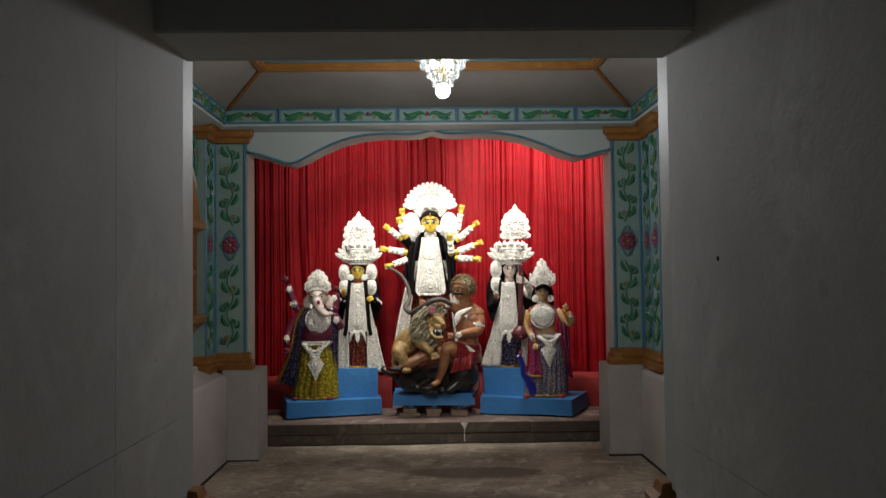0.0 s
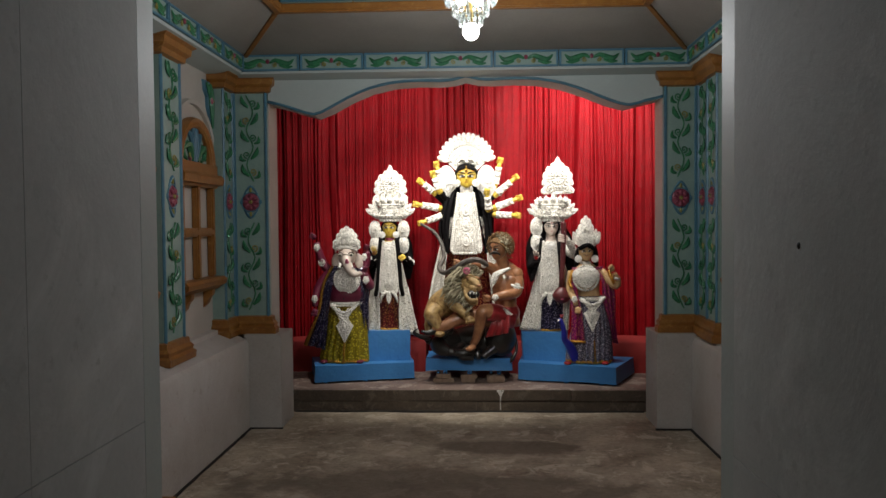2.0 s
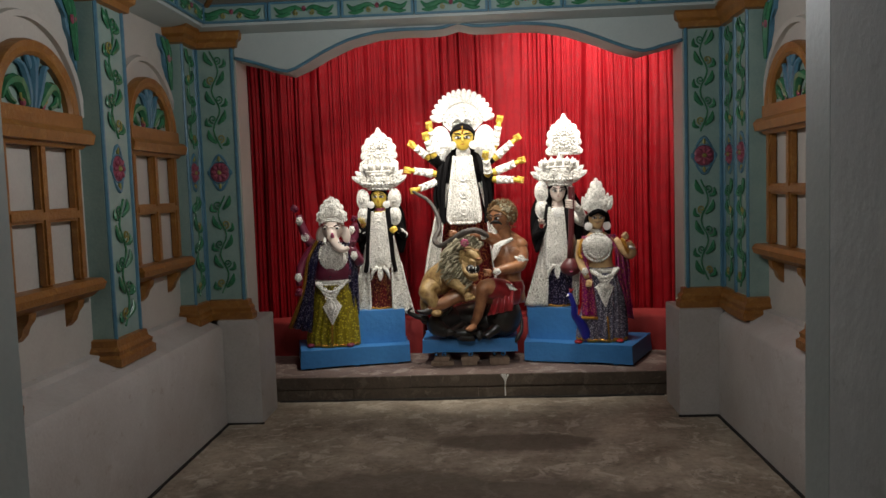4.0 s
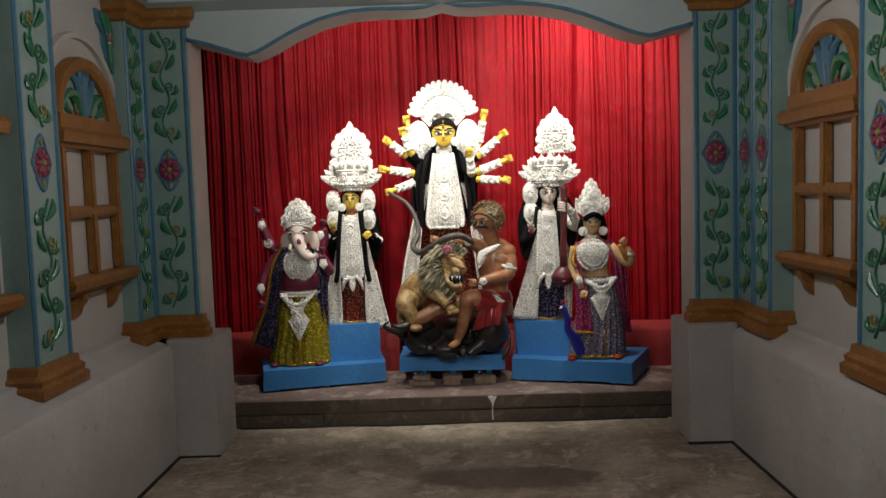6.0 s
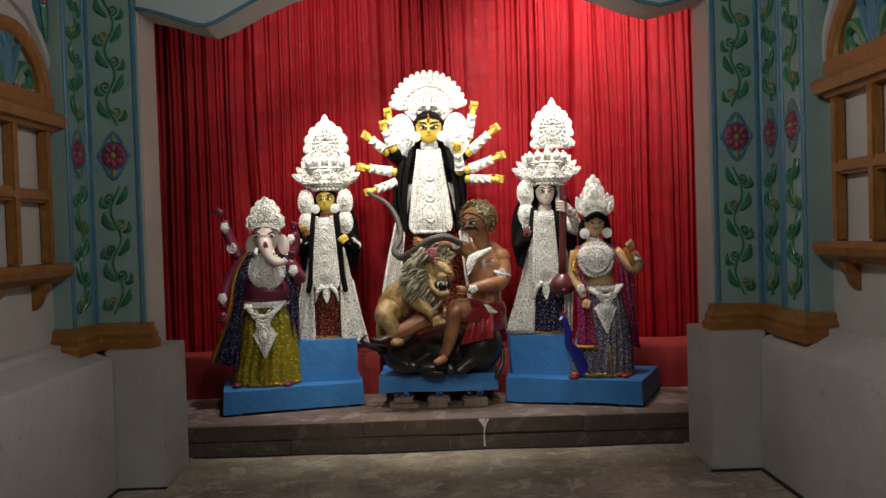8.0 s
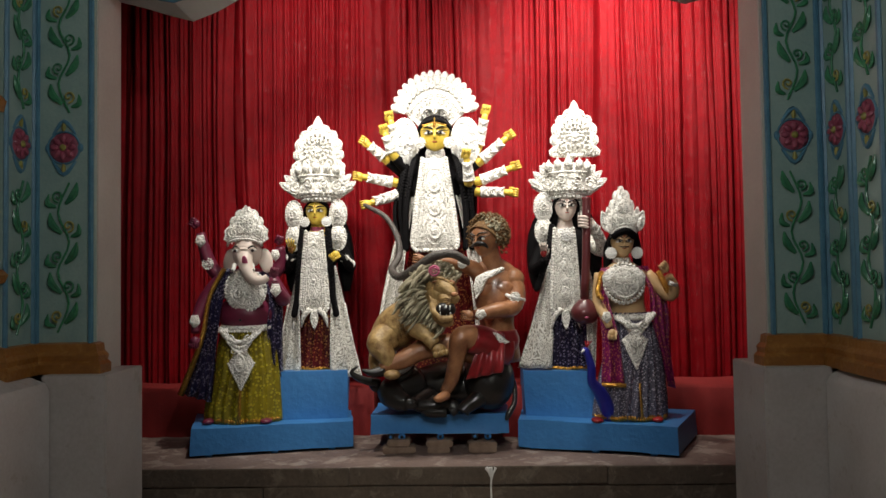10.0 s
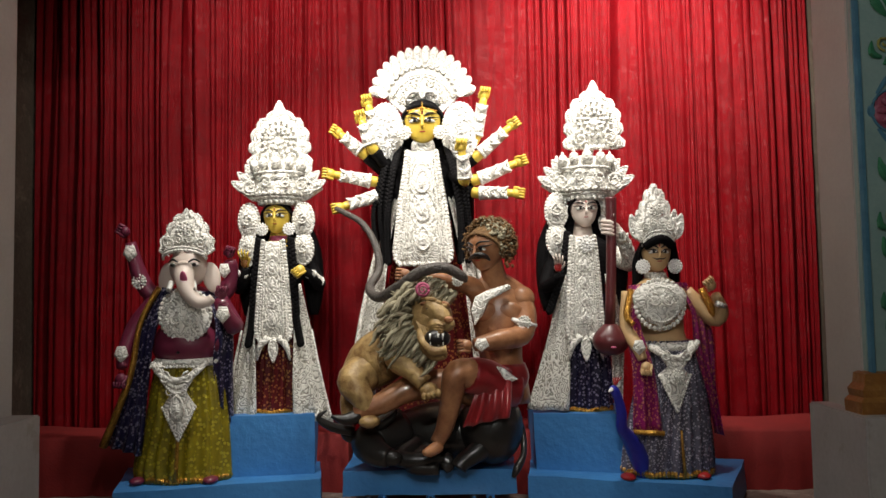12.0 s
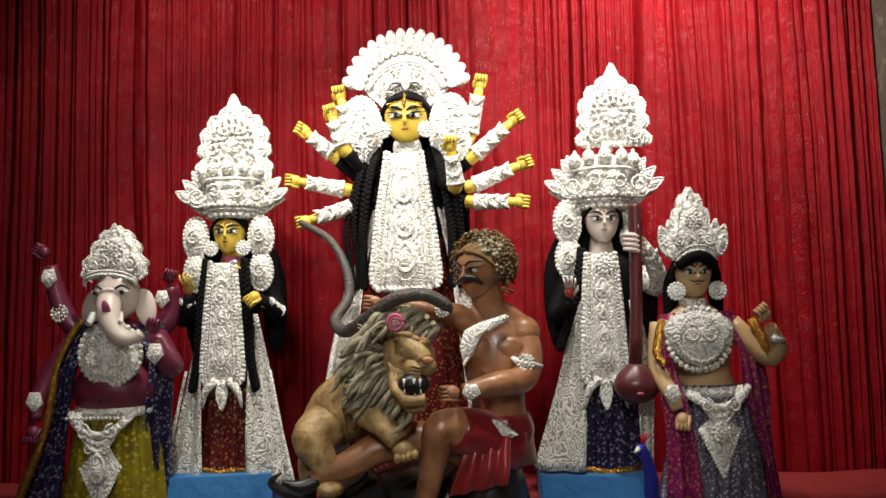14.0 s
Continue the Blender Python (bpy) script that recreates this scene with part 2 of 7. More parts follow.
YELLOWSILK = brocade("yellow_brocade", (0.34, 0.27, 0.010), (0.09, 0.065, 0.006), (0.68, 0.58, 0.08), 46)
REDSILK = brocade("maroon_brocade", (0.16, 0.012, 0.014), (0.05, 0.004, 0.006), (0.55, 0.32, 0.12), 60)
NAVYSILK = brocade("navy_brocade", (0.018, 0.014, 0.055), (0.006, 0.005, 0.02), (0.40, 0.37, 0.48), 60)
GREYSILK = brocade("grey_lurex_cloth", (0.15, 0.14, 0.19), (0.05, 0.046, 0.07), (0.65, 0.62, 0.70), 80)
MAGENTA = brocade("magenta_silk", (0.30, 0.012, 0.13), (0.11, 0.005, 0.045), (0.62, 0.30, 0.16), 70)
GOLDTRIM = mat("gold_sequin_trim", (0.75, 0.42, 0.08), 0.3, metal=0.85, dark=(0.3, 0.12, 0.02), scale=60, amount=0.5, bump=1.0, fine=120)
YELLOWSKIN = mat("yellow_painted_clay", (0.74, 0.55, 0.08), 0.36, dark=(0.55, 0.36, 0.045), scale=10, amount=0.8, bump=0.03, coat=0.1)
PALESKIN = mat("ivory_painted_clay", (0.72, 0.62, 0.55), 0.38, dark=(0.62, 0.5, 0.43), scale=10, amount=0.8, bump=0.03, coat=0.1)
TANSKIN = mat("buff_painted_clay", (0.64, 0.43, 0.22), 0.38, dark=(0.5, 0.32, 0.15), scale=10, amount=0.8, bump=0.03, coat=0.1)
PLUMSKIN = mat("plum_painted_clay", (0.17, 0.022, 0.052), 0.38, dark=(0.11, 0.012, 0.034), scale=10, amount=0.8, bump=0.03, coat=0.1)
BROWNSKIN = mat("glossy_brown_clay", (0.44, 0.205, 0.095), 0.34, dark=(0.17, 0.062, 0.028), scale=9, amount=0.45, bump=0.3, fine=26, coat=0.3)
LIONSKIN = mat("tawny_painted_clay", (0.50, 0.34, 0.14), 0.45, dark=(0.19, 0.10, 0.034), scale=13, amount=0.4, bump=0.9, fine=26)
MANE = mat("jute_mane", (0.44, 0.40, 0.28), 0.8, dark=(0.17, 0.14, 0.08), scale=25, amount=0.6, bump=0.6, fine=110)
HAIR = mat("black_jute_hair", (0.008, 0.007, 0.008), 0.7, dark=(0.003, 0.003, 0.003), scale=30, amount=0.6, bump=0.4, fine=90)
HAIR.node_tree.nodes["Principled BSDF"].inputs["Specular IOR Level"].default_value = 0.08
CURLS = mat("brown_curled_hair", (0.24, 0.13, 0.045), 0.85, dark=(0.07, 0.034, 0.012), scale=30, amount=0.6, bump=0.8, fine=120)
BUFFALO = mat("black_painted_clay", (0.022, 0.02, 0.019), 0.32, dark=(0.012, 0.011, 0.01), scale=8, amount=0.7, bump=0.25, fine=30)
SNAKE = mat("grey_scaled_clay", (0.10, 0.085, 0.075), 0.4, dark=(0.04, 0.034, 0.03), scale=40, amount=0.5, bump=0.8, fine=90)
VEENA = mat("maroon_lacquer", (0.12, 0.02, 0.024), 0.35, dark=(0.07, 0.012, 0.014), scale=8, amount=0.7, bump=0.06, coat=0.3)
PEACOCK = mat("ultramarine_paint", (0.025, 0.03, 0.38), 0.35, dark=(0.015, 0.015, 0.22), scale=12, amount=0.7, bump=0.1)
PINK = mat("pink_paint", (0.62, 0.12, 0.24), 0.5, scale=20)
INK = mat("black_paint", (0.012, 0.01, 0.01), 0.35, bump=0.02)
RED = mat("red_paint", (0.45, 0.02, 0.02), 0.4, bump=0.02)
REDSATIN = mat("red_satin_loincloth", (0.30, 0.008, 0.012), 0.3, dark=(0.13, 0.004, 0.006), scale=8, amount=0.8, bump=0.1, sheen=0.2)
TEETH = mat("pale_enamel", (0.85, 0.84, 0.78), 0.2, bump=0.02)


def glowing(name, color, strength):
    m = mat(name, color, 0.3)
    b = m.node_tree.nodes["Principled BSDF"]
    b.inputs["Emission Color"].default_value, b.inputs["Emission Strength"].default_value = (*color, 1), strength
    return m


BULB = glowing("lit_bulb", (1.0, 1.0, 1.0), 14)
CRYSTAL = mat("lit_crystal_beads", (0.85, 0.93, 0.92), 0.08, bump=0.05)
CRYSTAL.node_tree.nodes["Principled BSDF"].inputs["Transmission Weight"].default_value = 0.75

# ---- mesh kit ----


def place(bm, name, mats, parent=None, label="", origin=(0, 0, 0), smooth=None):
    """Links a bmesh as one mesh object. Its points are moved so that origin becomes its own zero."""
    o = Vector(origin)
    bm.transform(Matrix.Translation(-o))
    bmesh.ops.recalc_face_normals(bm, faces=bm.faces)
    me = bpy.data.meshes.new(name)
    bm.to_mesh(me)
    bm.free()
    for m in mats if isinstance(mats, (list, tuple)) else [mats]:
        me.materials.append(m)
    me.polygons.foreach_set("use_smooth", [True] * len(me.polygons))
    if smooth is not None:
        me.set_sharp_from_angle(angle=radians(smooth))
    ob = new(name, me)
    ob.location = o
    if parent is not None:
        ob.parent = parent
        ob.matrix_parent_inverse = Matrix.Identity(4)
    if label:
        ob["label"] = label
    return ob


def part(name, bm, mats, parent, label="", smooth=35):
    return place(bm, name, mats, parent, label, smooth=smooth)


def box(bm, x0, x1, y0, y1, z0, z1, m=0, bevel=0.0):
    r = bmesh.ops.create_cube(bm, size=1)
    vs = r["verts"]
    for v in vs:
        v.co = Vector((x0 + (v.co.x + 0.5) * (x1 - x0), y0 + (v.co.y + 0.5) * (y1 - y0), z0 + (v.co.z + 0.5) * (z1 - z0)))
    fs = {f for v in vs for f in v.link_faces}
    for f in fs:
        f.material_index = m
    if bevel:
        es = {e for v in vs for e in v.link_edges}
        r = bmesh.ops.bevel(bm, geom=list(es), offset=bevel, segments=2, affect="EDGES")
        for f in r["faces"]:
            f.material_index = m
    return vs


def skin(bm, rings, m=0, caps=True):
    """Joins rings of points, all of one length, into a tube."""
    vr = [[bm.verts.new(p) for p in ring] for ring in rings]
    n = len(vr[0])
    for a, b in zip(vr, vr[1:]):
        for i in range(n):
            f = bm.faces.new((a[i], a[(i + 1) % n], b[(i + 1) % n], b[i]))
            f.material_index = m
    if caps:
        for ring in (vr[0], vr[-1]):
            f = bm.faces.new(ring)
            f.material_index = m
    return vr


def spline(pts, n=4):
    """Points of a smooth curve through pts, n to a span; pts may carry further numbers."""
    pts = [np.array(p, float) for p in pts]
    out = []
    for i in range(len(pts) - 1):
        p0, p1, p2, p3 = pts[max(i - 1, 0)], pts[i], pts[i + 1], pts[min(i + 2, len(pts) - 1)]
        for k in range(n):
            t = k / n
            out.append(0.5 * (2 * p1 + (p2 - p0) * t + (2 * p0 - 5 * p1 + 4 * p2 - p3) * t * t + (3 * p1 - p0 - 3 * p2 + p3) * t ** 3))
    out.append(pts[-1])
    return out


def tube(bm, pts, m=0, seg=8, smooth=4, flat=1.0):
    """A limb along points (x, y, z, radius); flat squeezes it along y."""
    ps = spline(pts, smooth) if smooth > 1 else [np.array(p, float) for p in pts]
    rings, up = [], None
    for i, p in enumerate(ps):
        d = Vector(ps[min(i + 1, len(ps) - 1)][:3] - ps[max(i - 1, 0)][:3]).normalized()
        if up is None:
            up = d.cross(Vector((0, 1, 0)) if abs(d.y) < 0.9 else Vector((1, 0, 0))).normalized()
        up = (up - d * up.dot(d)).normalized()
        w, r, c = d.cross(up), max(p[3], 0.0005), Vector(p[:3])
        ring = []
        for k in range(seg):
            a = 2 * math.pi * k / seg
            q = up * (math.cos(a) * r) + w * (math.sin(a) * r)
            q.y *= flat
            ring.append(c + q)
        rings.append(ring)
    skin(bm, rings, m)


def stack(bm, levels, m=0, seg=24, pleats=0, depth=0.0, smooth=3, cx=0.0, cy=0.0):
    """A body of level rings (z, x, y, rx, ry); pleats fold its side."""
    rings = []
    for z, x, y, rx, ry in (spline(levels, smooth) if smooth > 1 else levels):
        ring = []
        for k in range(seg):
            a = 2 * math.pi * k / seg
            f = 1 + depth * math.sin(pleats * a + 0.6 * math.sin(3 * a)) if pleats else 1
            ring.append((cx + x + rx * f * math.cos(a), cy + y + ry * f * math.sin(a), z))
        rings.append(ring)
    skin(bm, rings, m)


ROUND = {}


def ball(bm, c, r, m=0, seg=12, rings=8, rot=None):
    """An ellipsoid, added point by point."""
    r = r if isinstance(r, (tuple, list)) else (r, r, r)
    if (seg, rings) not in ROUND:
        ROUND[seg, rings] = [[(math.sin(math.pi * j / rings) * math.cos(2 * math.pi * i / seg), math.sin(math.pi * j / rings) * math.sin(2 * math.pi * i / seg), math.cos(math.pi * j / rings)) for i in range(seg)] for j in range(1, rings)]
    q = Matrix.Translation(c) @ (rot or Matrix.Identity(4)) @ Matrix.Diagonal((*r, 1))
    add, face = bm.verts.new, bm.faces.new
    vr = [[add(q @ Vector(p)) for p in row] for row in ROUND[seg, rings]]
    top, low = add(q @ Vector((0, 0, 1))), add(q @ Vector((0, 0, -1)))
    made = []
    for i in range(seg):
        k = (i + 1) % seg
        made.append(face((top, vr[0][i], vr[0][k])))
        made.append(face((low, vr[-1][k], vr[-1][i])))
        for a, b in zip(vr, vr[1:]):
            made.append(face((a[i], b[i], b[k], a[k])))
    if m:
        for f in made:
            f.material_index = m


def tilt(x=0, y=0, z=0):
    return pose(0, 0, 0, x, y, z)


def plate(bm, outline, y, thick, m=0, dome=0.0, lean=0.0):
    """A flat piece with the outline (x, z); its face lies at y towards the viewer, and may bulge by dome."""
    n = len(outline)
    cx, cz = sum(p[0] for p in outline) / n, sum(p[1] for p in outline) / n
    z0 = min(p[1] for p in outline)

    def at(p, s, dy):
        z = cz + (p[1] - cz) * s
        return (cx + (p[0] - cx) * s, y + dy + lean * (z - z0), z)

    rings = [[at(p, 1, thick) for p in outline], [at(p, 1, 0.15 * thick) for p in outline], [at(p, 0.965, 0) for p in outline]]
    for s in (0.75, 0.5, 0.25):
        rings.append([at(p, s, -dome * (1 - s * s)) for p in outline])
    skin(bm, rings, m)


def arc(cx, cz, r, a0, a1, n=12, rz=None):
    rz = r if rz is None else rz
    return [(cx + r * math.cos(radians(a0 + (a1 - a0) * i / n)), cz + rz * math.sin(radians(a0 + (a1 - a0) * i / n))) for i in range(n + 1)]


def beads(bm, line, y, r, m=0, step=None, flat=0.6, lean=0.0, z0=0.0):
    """A row of flat beads along a line of (x, z)."""
    step = 0.84 * (step or 1.7 * r)
    r = 0.74 * r
    left = 0.0
    for (ax, az), (bx, bz) in zip(line, line[1:]):
        ln = math.hypot(bx - ax, bz - az)
        while left <= ln:
            t = left / ln if ln else 0
            z = az + (bz - az) * t
            ball(bm, (ax + (bx - ax) * t, y + lean * (z - z0), z), (r, r * flat, r), m, 6, 5)
            left += step
        left -= ln


def line3(bm, line, y, r, m=0, closed=False, lean=0.0, z0=0.0):
    pts = [(x, y + lean * (z - z0), z, 0.75 * r) for x, z in line]
    tube(bm, pts, m, 6, 1)


def curl(cx, cz, r, turns=1.4, start=0, sign=1, n=18):
    """A flat spiral, from its rim to its eye."""
    return [(cx + r * (1 - 0.85 * i / n) * math.cos(radians(start) + sign * 2 * math.pi * turns * i / n), cz + r * (1 - 0.85 * i / n) * math.sin(radians(start) + sign * 2 * math.pi * turns * i / n)) for i in range(n + 1)]


def drop(bm, x, y, z, w, h, m=0, lean=0.0, spin=0.0):
    """A teardrop boss with a raised rim, its tip up (spin turns it, in degrees)."""
    q = Matrix.Translation((x, y, z)) @ tilt(0, spin, 0)
    rings = []
    for s, dy in ((1.0, 0.008), (1.0, -0.003), (0.84, -0.006), (0.76, -0.001), (0.5, -0.008), (0.1, -0.011)):
        ring = []
        for k in range(14):
            a = 2 * math.pi * k / 14
            zz = math.sin(a)
            ww = math.cos(a) * (1 - 0.45 * max(zz, 0) ** 1.2)
            ring.append(q @ Vector((w * s * ww, dy * w / 0.03, h * s * (zz if zz < 0 else zz * 1.35))))
        rings.append(ring)
    skin(bm, rings, m)


def rosette(bm, x, y, z, r, m=0, petals=10, m2=None):
    plate(bm, arc(x, z, 0.9 * r, 0, 345, 15), y, 0.35 * r, m, 0.12 * r)
    for k in range(petals + 4):
        a = 2 * math.pi * k / (petals + 4)
        ball(bm, (x + 0.86 * r * math.cos(a), y, z + 0.86 * r * math.sin(a)), (0.2 * r, 0.16 * r, 0.2 * r), m, 6, 5)
    for k in range(petals):
        a = 2 * math.pi * k / petals
        ball(bm, (x + 0.45 * r * math.cos(a), y - 0.12 * r, z + 0.45 * r * math.sin(a)), (0.2 * r, 0.1 * r, 0.11 * r), m, 6, 5, tilt(0, -math.degrees(a), 0))
    ball(bm, (x, y - 0.14 * r, z), (0.2 * r, 0.16 * r, 0.2 * r), m if m2 is None else m2, 8, 6)


def cloth(bm, left, right, m=0, cols=14, folds=4, depth=0.02, thick=0.006, smooth=4):
    """A hanging cloth between two edges of points (x, y, z), with folds."""
    a, b = spline(left, smooth), spline(right, smooth)
    front, back = [], []
    for i, (p, q) in enumerate(zip(a, b)):
        f, k = [], []
        for j in range(cols + 1):
            t = j / cols
            c = p + (q - p) * t
            c = np.array((c[0], c[1] + depth * math.sin(2 * math.pi * folds * t + 0.5 * math.sin(0.7 * i)) * (0.35 + 0.65 * i / len(a)), c[2]))
            f.append(c)
            k.append(c + np.array((0, thick, 0)))
        front.append(f)
        back.append(k)
    skin(bm, [f + k[::-1] for f, k in zip(front, back)], m)


def thing(name, label, category, group="", at=(0, 0, 0)):
    ob = new(name)
    ob.empty_display_size = 0.1
    ob.location = at
    return tagged(ob, label, category, group)


def solid(name, bm, mats, label="", category="", kind="structure", smooth=35):
    return tagged(place(bm, name, mats, smooth=smooth), label, category, "", kind)

# ---- the passage, the hall and the stage: structure ----
BX = 0.86        # half the passage's width
SIDE_L, SIDE_R = -1.98, 2.01   # faces of the hall's side walls
DADO_L, DADO_R = -1.735, 1.815
PIER_Y = 6.62    # face of the stage's piers

bm = bmesh.new()
bmesh.ops.create_grid(bm, x_segments=60, y_segments=120, size=0.5, matrix=Matrix.Translation((0, 2.0, 0)) @ Matrix.Diagonal((5.0, 10.6, 1, 1)))
for v in bm.verts:
    v.co.z = 0.006 * noise.noise(v.co * 1.7) + 0.004 * noise.noise(v.co * 6.0)
solid("floor", bm, FLOOR, "worn grey-brown cement floor with dark stains", "floor")

bm = bmesh.new()
box(bm, -2.3, 2.3, 7.085, 8.9, 0.0, 0.187, 0, 0.006)
solid("stage_floor", bm, STAGE, "dusty brown raised stage floor", "stage")

# boards along the step's face
riser = thing("stage_step", "dark stained wooden boards facing the stage step", "step", at=(0, 7.06, 0))
for x0, x1, z0, z1 in ((-1.75, -0.44, 0.095, 0.19), (-0.436, 0.93, 0.099, 0.192), (0.934, 1.8, 0.092, 0.188), (-1.75, -0.9, 0.0, 0.09), (-0.896, 0.1, 0.0, 0.094), (0.104, 1.8, 0.0, 0.088)):
    bm = bmesh.new()
    box(bm, x0, x1, random.uniform(-0.004, 0.004), 0.026, z0, z1, 0, 0.004)
    part("board", bm, BOARD, riser)
bm = bmesh.new()
tube(bm, [(0.312, -0.006, 0.19, 0.012), (0.318, -0.006, 0.15, 0.007), (0.314, -0.006, 0.09, 0.004), (0.316, -0.006, 0.02, 0.006)], 0, 6, 3)
tube(bm, [(0.29, -0.006, 0.19, 0.01), (0.304, -0.006, 0.165, 0.006), (0.312, -0.006, 0.14, 0.003)], 0, 6, 3)
tube(bm, [(0.34, -0.006, 0.19, 0.008), (0.328, -0.006, 0.16, 0.004), (0.321, -0.006, 0.13, 0.002)], 0, 6, 3)
part("lime_drip", bm, WHITE, riser, "white lime drip on the boards")


def sheet_wall(name, x, face, seams_y, z_seam):
    """A passage wall of sheets whose joints stand open by 3 mm; face is the side that it shows."""
    bm = bmesh.new()
    box(bm, min(x, x + face * -0.12), max(x, x + face * -0.12), -3.0, 2.44, 0, 3.3)
    w = solid(name, bm, PASSAGE, "grey painted sheet wall of the passage", "wall")
    ys = [-3.0, *seams_y, 2.445]
    for a, b in zip(ys, ys[1:]):
        for z0, z1 in ((0.002, z_seam), (z_seam + 0.0018, 3.29)):
            bm = bmesh.new()
            box(bm, *sorted((x + face * 0.001, x + face * 0.008)), a + 0.0003, b - 0.0003, z0, z1, 0, 0.0007)
            part("sheet", bm, PASSAGE, w)
    return w


wall_left = sheet_wall("wall_passage_west", -BX - 0.008, 1, (-0.6, 1.85), 1.075)
wall_right = sheet_wall("wall_passage_east", BX + 0.008, -1, (-0.5,), 0.98)
bm = bmesh.new()
ball(bm, (0.862, 1.99, 1.597), (0.006, 0.009, 0.009), 0)
tagged(place(bm, "nail", NAILM, origin=(0.862, 1.99, 1.597)), "dark rusty nail head in the grey wall", "nail")

bm = bmesh.new()
box(bm, -BX - 0.14, BX + 0.14, 2.15, 2.445, 2.335, 3.3, 0, 0.006)
solid("lintel", bm, PASSAGE, "grey painted beam over the passage opening", "beam")
# ceiling and end wall stay out of view; their dark boards cut bounced light
bm = bmesh.new()
box(bm, -1.0, 1.0, -3.1, 2.14, 3.3, 3.36)
solid("ceiling_passage", bm, BOARD, "unseen passage ceiling, boarded dark to cut bounced light", "ceiling")
bm = bmesh.new()
box(bm, -1.0, 1.0, -3.12, -3.0, 0, 3.3)
solid("wall_passage_south", bm, BOARD, "unseen wall closing the passage, dark to cut bounced light", "wall")
for nm, x0, x1 in (("wall_hall_southwest", -2.2, -BX - 0.13), ("wall_hall_southeast", BX + 0.13, 2.2)):
    bm = bmesh.new()
    box(bm, x0, x1, 2.32, 2.44, 0, 3.5)
    solid(nm, bm, WALL, "pale blue-grey painted hall wall", "wall")
bm = bmesh.new()
box(bm, -1.0, 1.0, 2.452, 2.5, 2.34, 3.5)
solid("wall_hall_south", bm, WALL, "pale blue-grey wall over the opening", "wall")

for nm, x, s in (("wall_hall_west", SIDE_L, -1), ("wall_hall_east", SIDE_R, 1)):
    bm = bmesh.new()
    box(bm, *sorted((x, x + s * 0.14)), 2.44, 6.9, 0, 3.5)
    solid(nm, bm, CREAM, "cream and pale blue painted hall wall", "wall")
for nm, xd, xs, s in (("dado_west", DADO_L, SIDE_L, -1), ("dado_east", DADO_R, SIDE_R, 1)):
    bm = bmesh.new()
    prof = [(xd, 0.0), (xd, 0.70), (xd + s * 0.02, 0.735), (xs - s * 0.06, 0.80), (xs - s * 0.05, 0.83), (xs + s * 0.01, 0.84), (xs + s * 0.01, 0.0)]
    skin(bm, [[(p[0], y, p[1]) for p in prof] for y in (2.45, 3.6, 4.7, 5.6, 6.46)], 0)
    solid(nm, bm, DADO, "white painted projecting dado along the hall wall", "dado")

# black strips along the joint between floor and walls
for nm, x0, x1, y0, y1 in (("joint_west", DADO_L - 0.01, DADO_L + 0.016, 2.46, 6.47), ("joint_east", DADO_R - 0.016, DADO_R + 0.01, 2.46, 6.47), ("joint_plinth_west", -1.79, -1.465, 6.452, 6.475), ("joint_plinth_east", 1.532, 1.86, 6.452, 6.475), ("joint_step", -1.5, 1.56, 7.035, 7.06)):
    bm = bmesh.new()
    n = 60
    along = (y1 - y0) > (x1 - x0)
    rings = []
    for i in range(n + 1):
        t = i / n
        w = 0.004 * noise.noise((t * 40, x0, y0)) + 0.003 * noise.noise((t * 170, x0, 3.0))
        if along:
            y = y0 + (y1 - y0) * t
            ring = [(x0 - w, y, -0.01), (x1 + w, y, -0.01), (x1 + w - 0.003, y, 0.012), (x0 - w + 0.003, y, 0.012)]
        else:
            x = x0 + (x1 - x0) * t
            ring = [(x, y0 + w, -0.01), (x, y1, -0.01), (x, y1, 0.012), (x, y0 + w + 0.003, 0.012)]
        rings.append(ring)
    skin(bm, rings, 0)
    solid(nm, bm, STRIP_BLACK, "black strip in the joint at the floor", "floor joint")

# end wall of the hall with the scalloped stage opening
OPEN = [(-1.585, 2.66), (-1.46, 2.628), (-1.33, 2.585), (-1.204, 2.552), (-1.08, 2.60), (-0.93, 2.68), (-0.75, 2.755), (-0.55, 2.80), (-0.35, 2.812), (-0.18, 2.808), (-0.06, 2.815), (0.04, 2.842), (0.14, 2.817), (0.26, 2.812), (0.43, 2.818), (0.63, 2.808), (0.83, 2.77), (1.03, 2.70), (1.20, 2.63), (1.347, 2.590), (1.47, 2.62), (1.56, 2.64), (1.617, 2.655)]
bm = bmesh.new()
skin(bm, [[(x, 6.60, z), (x, 6.885, z), (x, 6.885, 3.5), (x, 6.60, 3.5)] for x, z in OPEN], 0)
valance = solid("wall_stage_arch", bm, WALL, "pale blue wall with a scalloped arch over the stage", "wall")
bm = bmesh.new()
ed = spline([(x, 6.597, z + 0.008, 0.012) for x, z in OPEN], 2)
tube(bm, [tuple(p) for p in ed], 0, 6, 1)
tagged(place(bm, "arch_trim", BLUE), "blue painted rounded edge along the arch", "trim", "", "structure")
for nm, x0, x1 in (("wall_pier_west", -2.2, -1.585), ("wall_pier_east", 1.617, 2.2)):
    bm = bmesh.new()
    box(bm, x0, x1, PIER_Y, 6.885, 0, 3.5, 0, 0.004)
    solid(nm, bm, CREAM, "pale painted pier beside the stage opening", "wall")
for nm, x0, x1 in (("wall_stage_west", -2.42, -2.30), ("wall_stage_east", 2.30, 2.42)):
    bm = bmesh.new()
    box(bm, x0, x1, 6.86, 9.0, 0, 3.5)
    solid(nm, bm, BOARD, "dark side wall of the stage", "wall")
bm = bmesh.new()
box(bm, -2.42, 2.42, 8.8, 8.95, 0, 3.5)
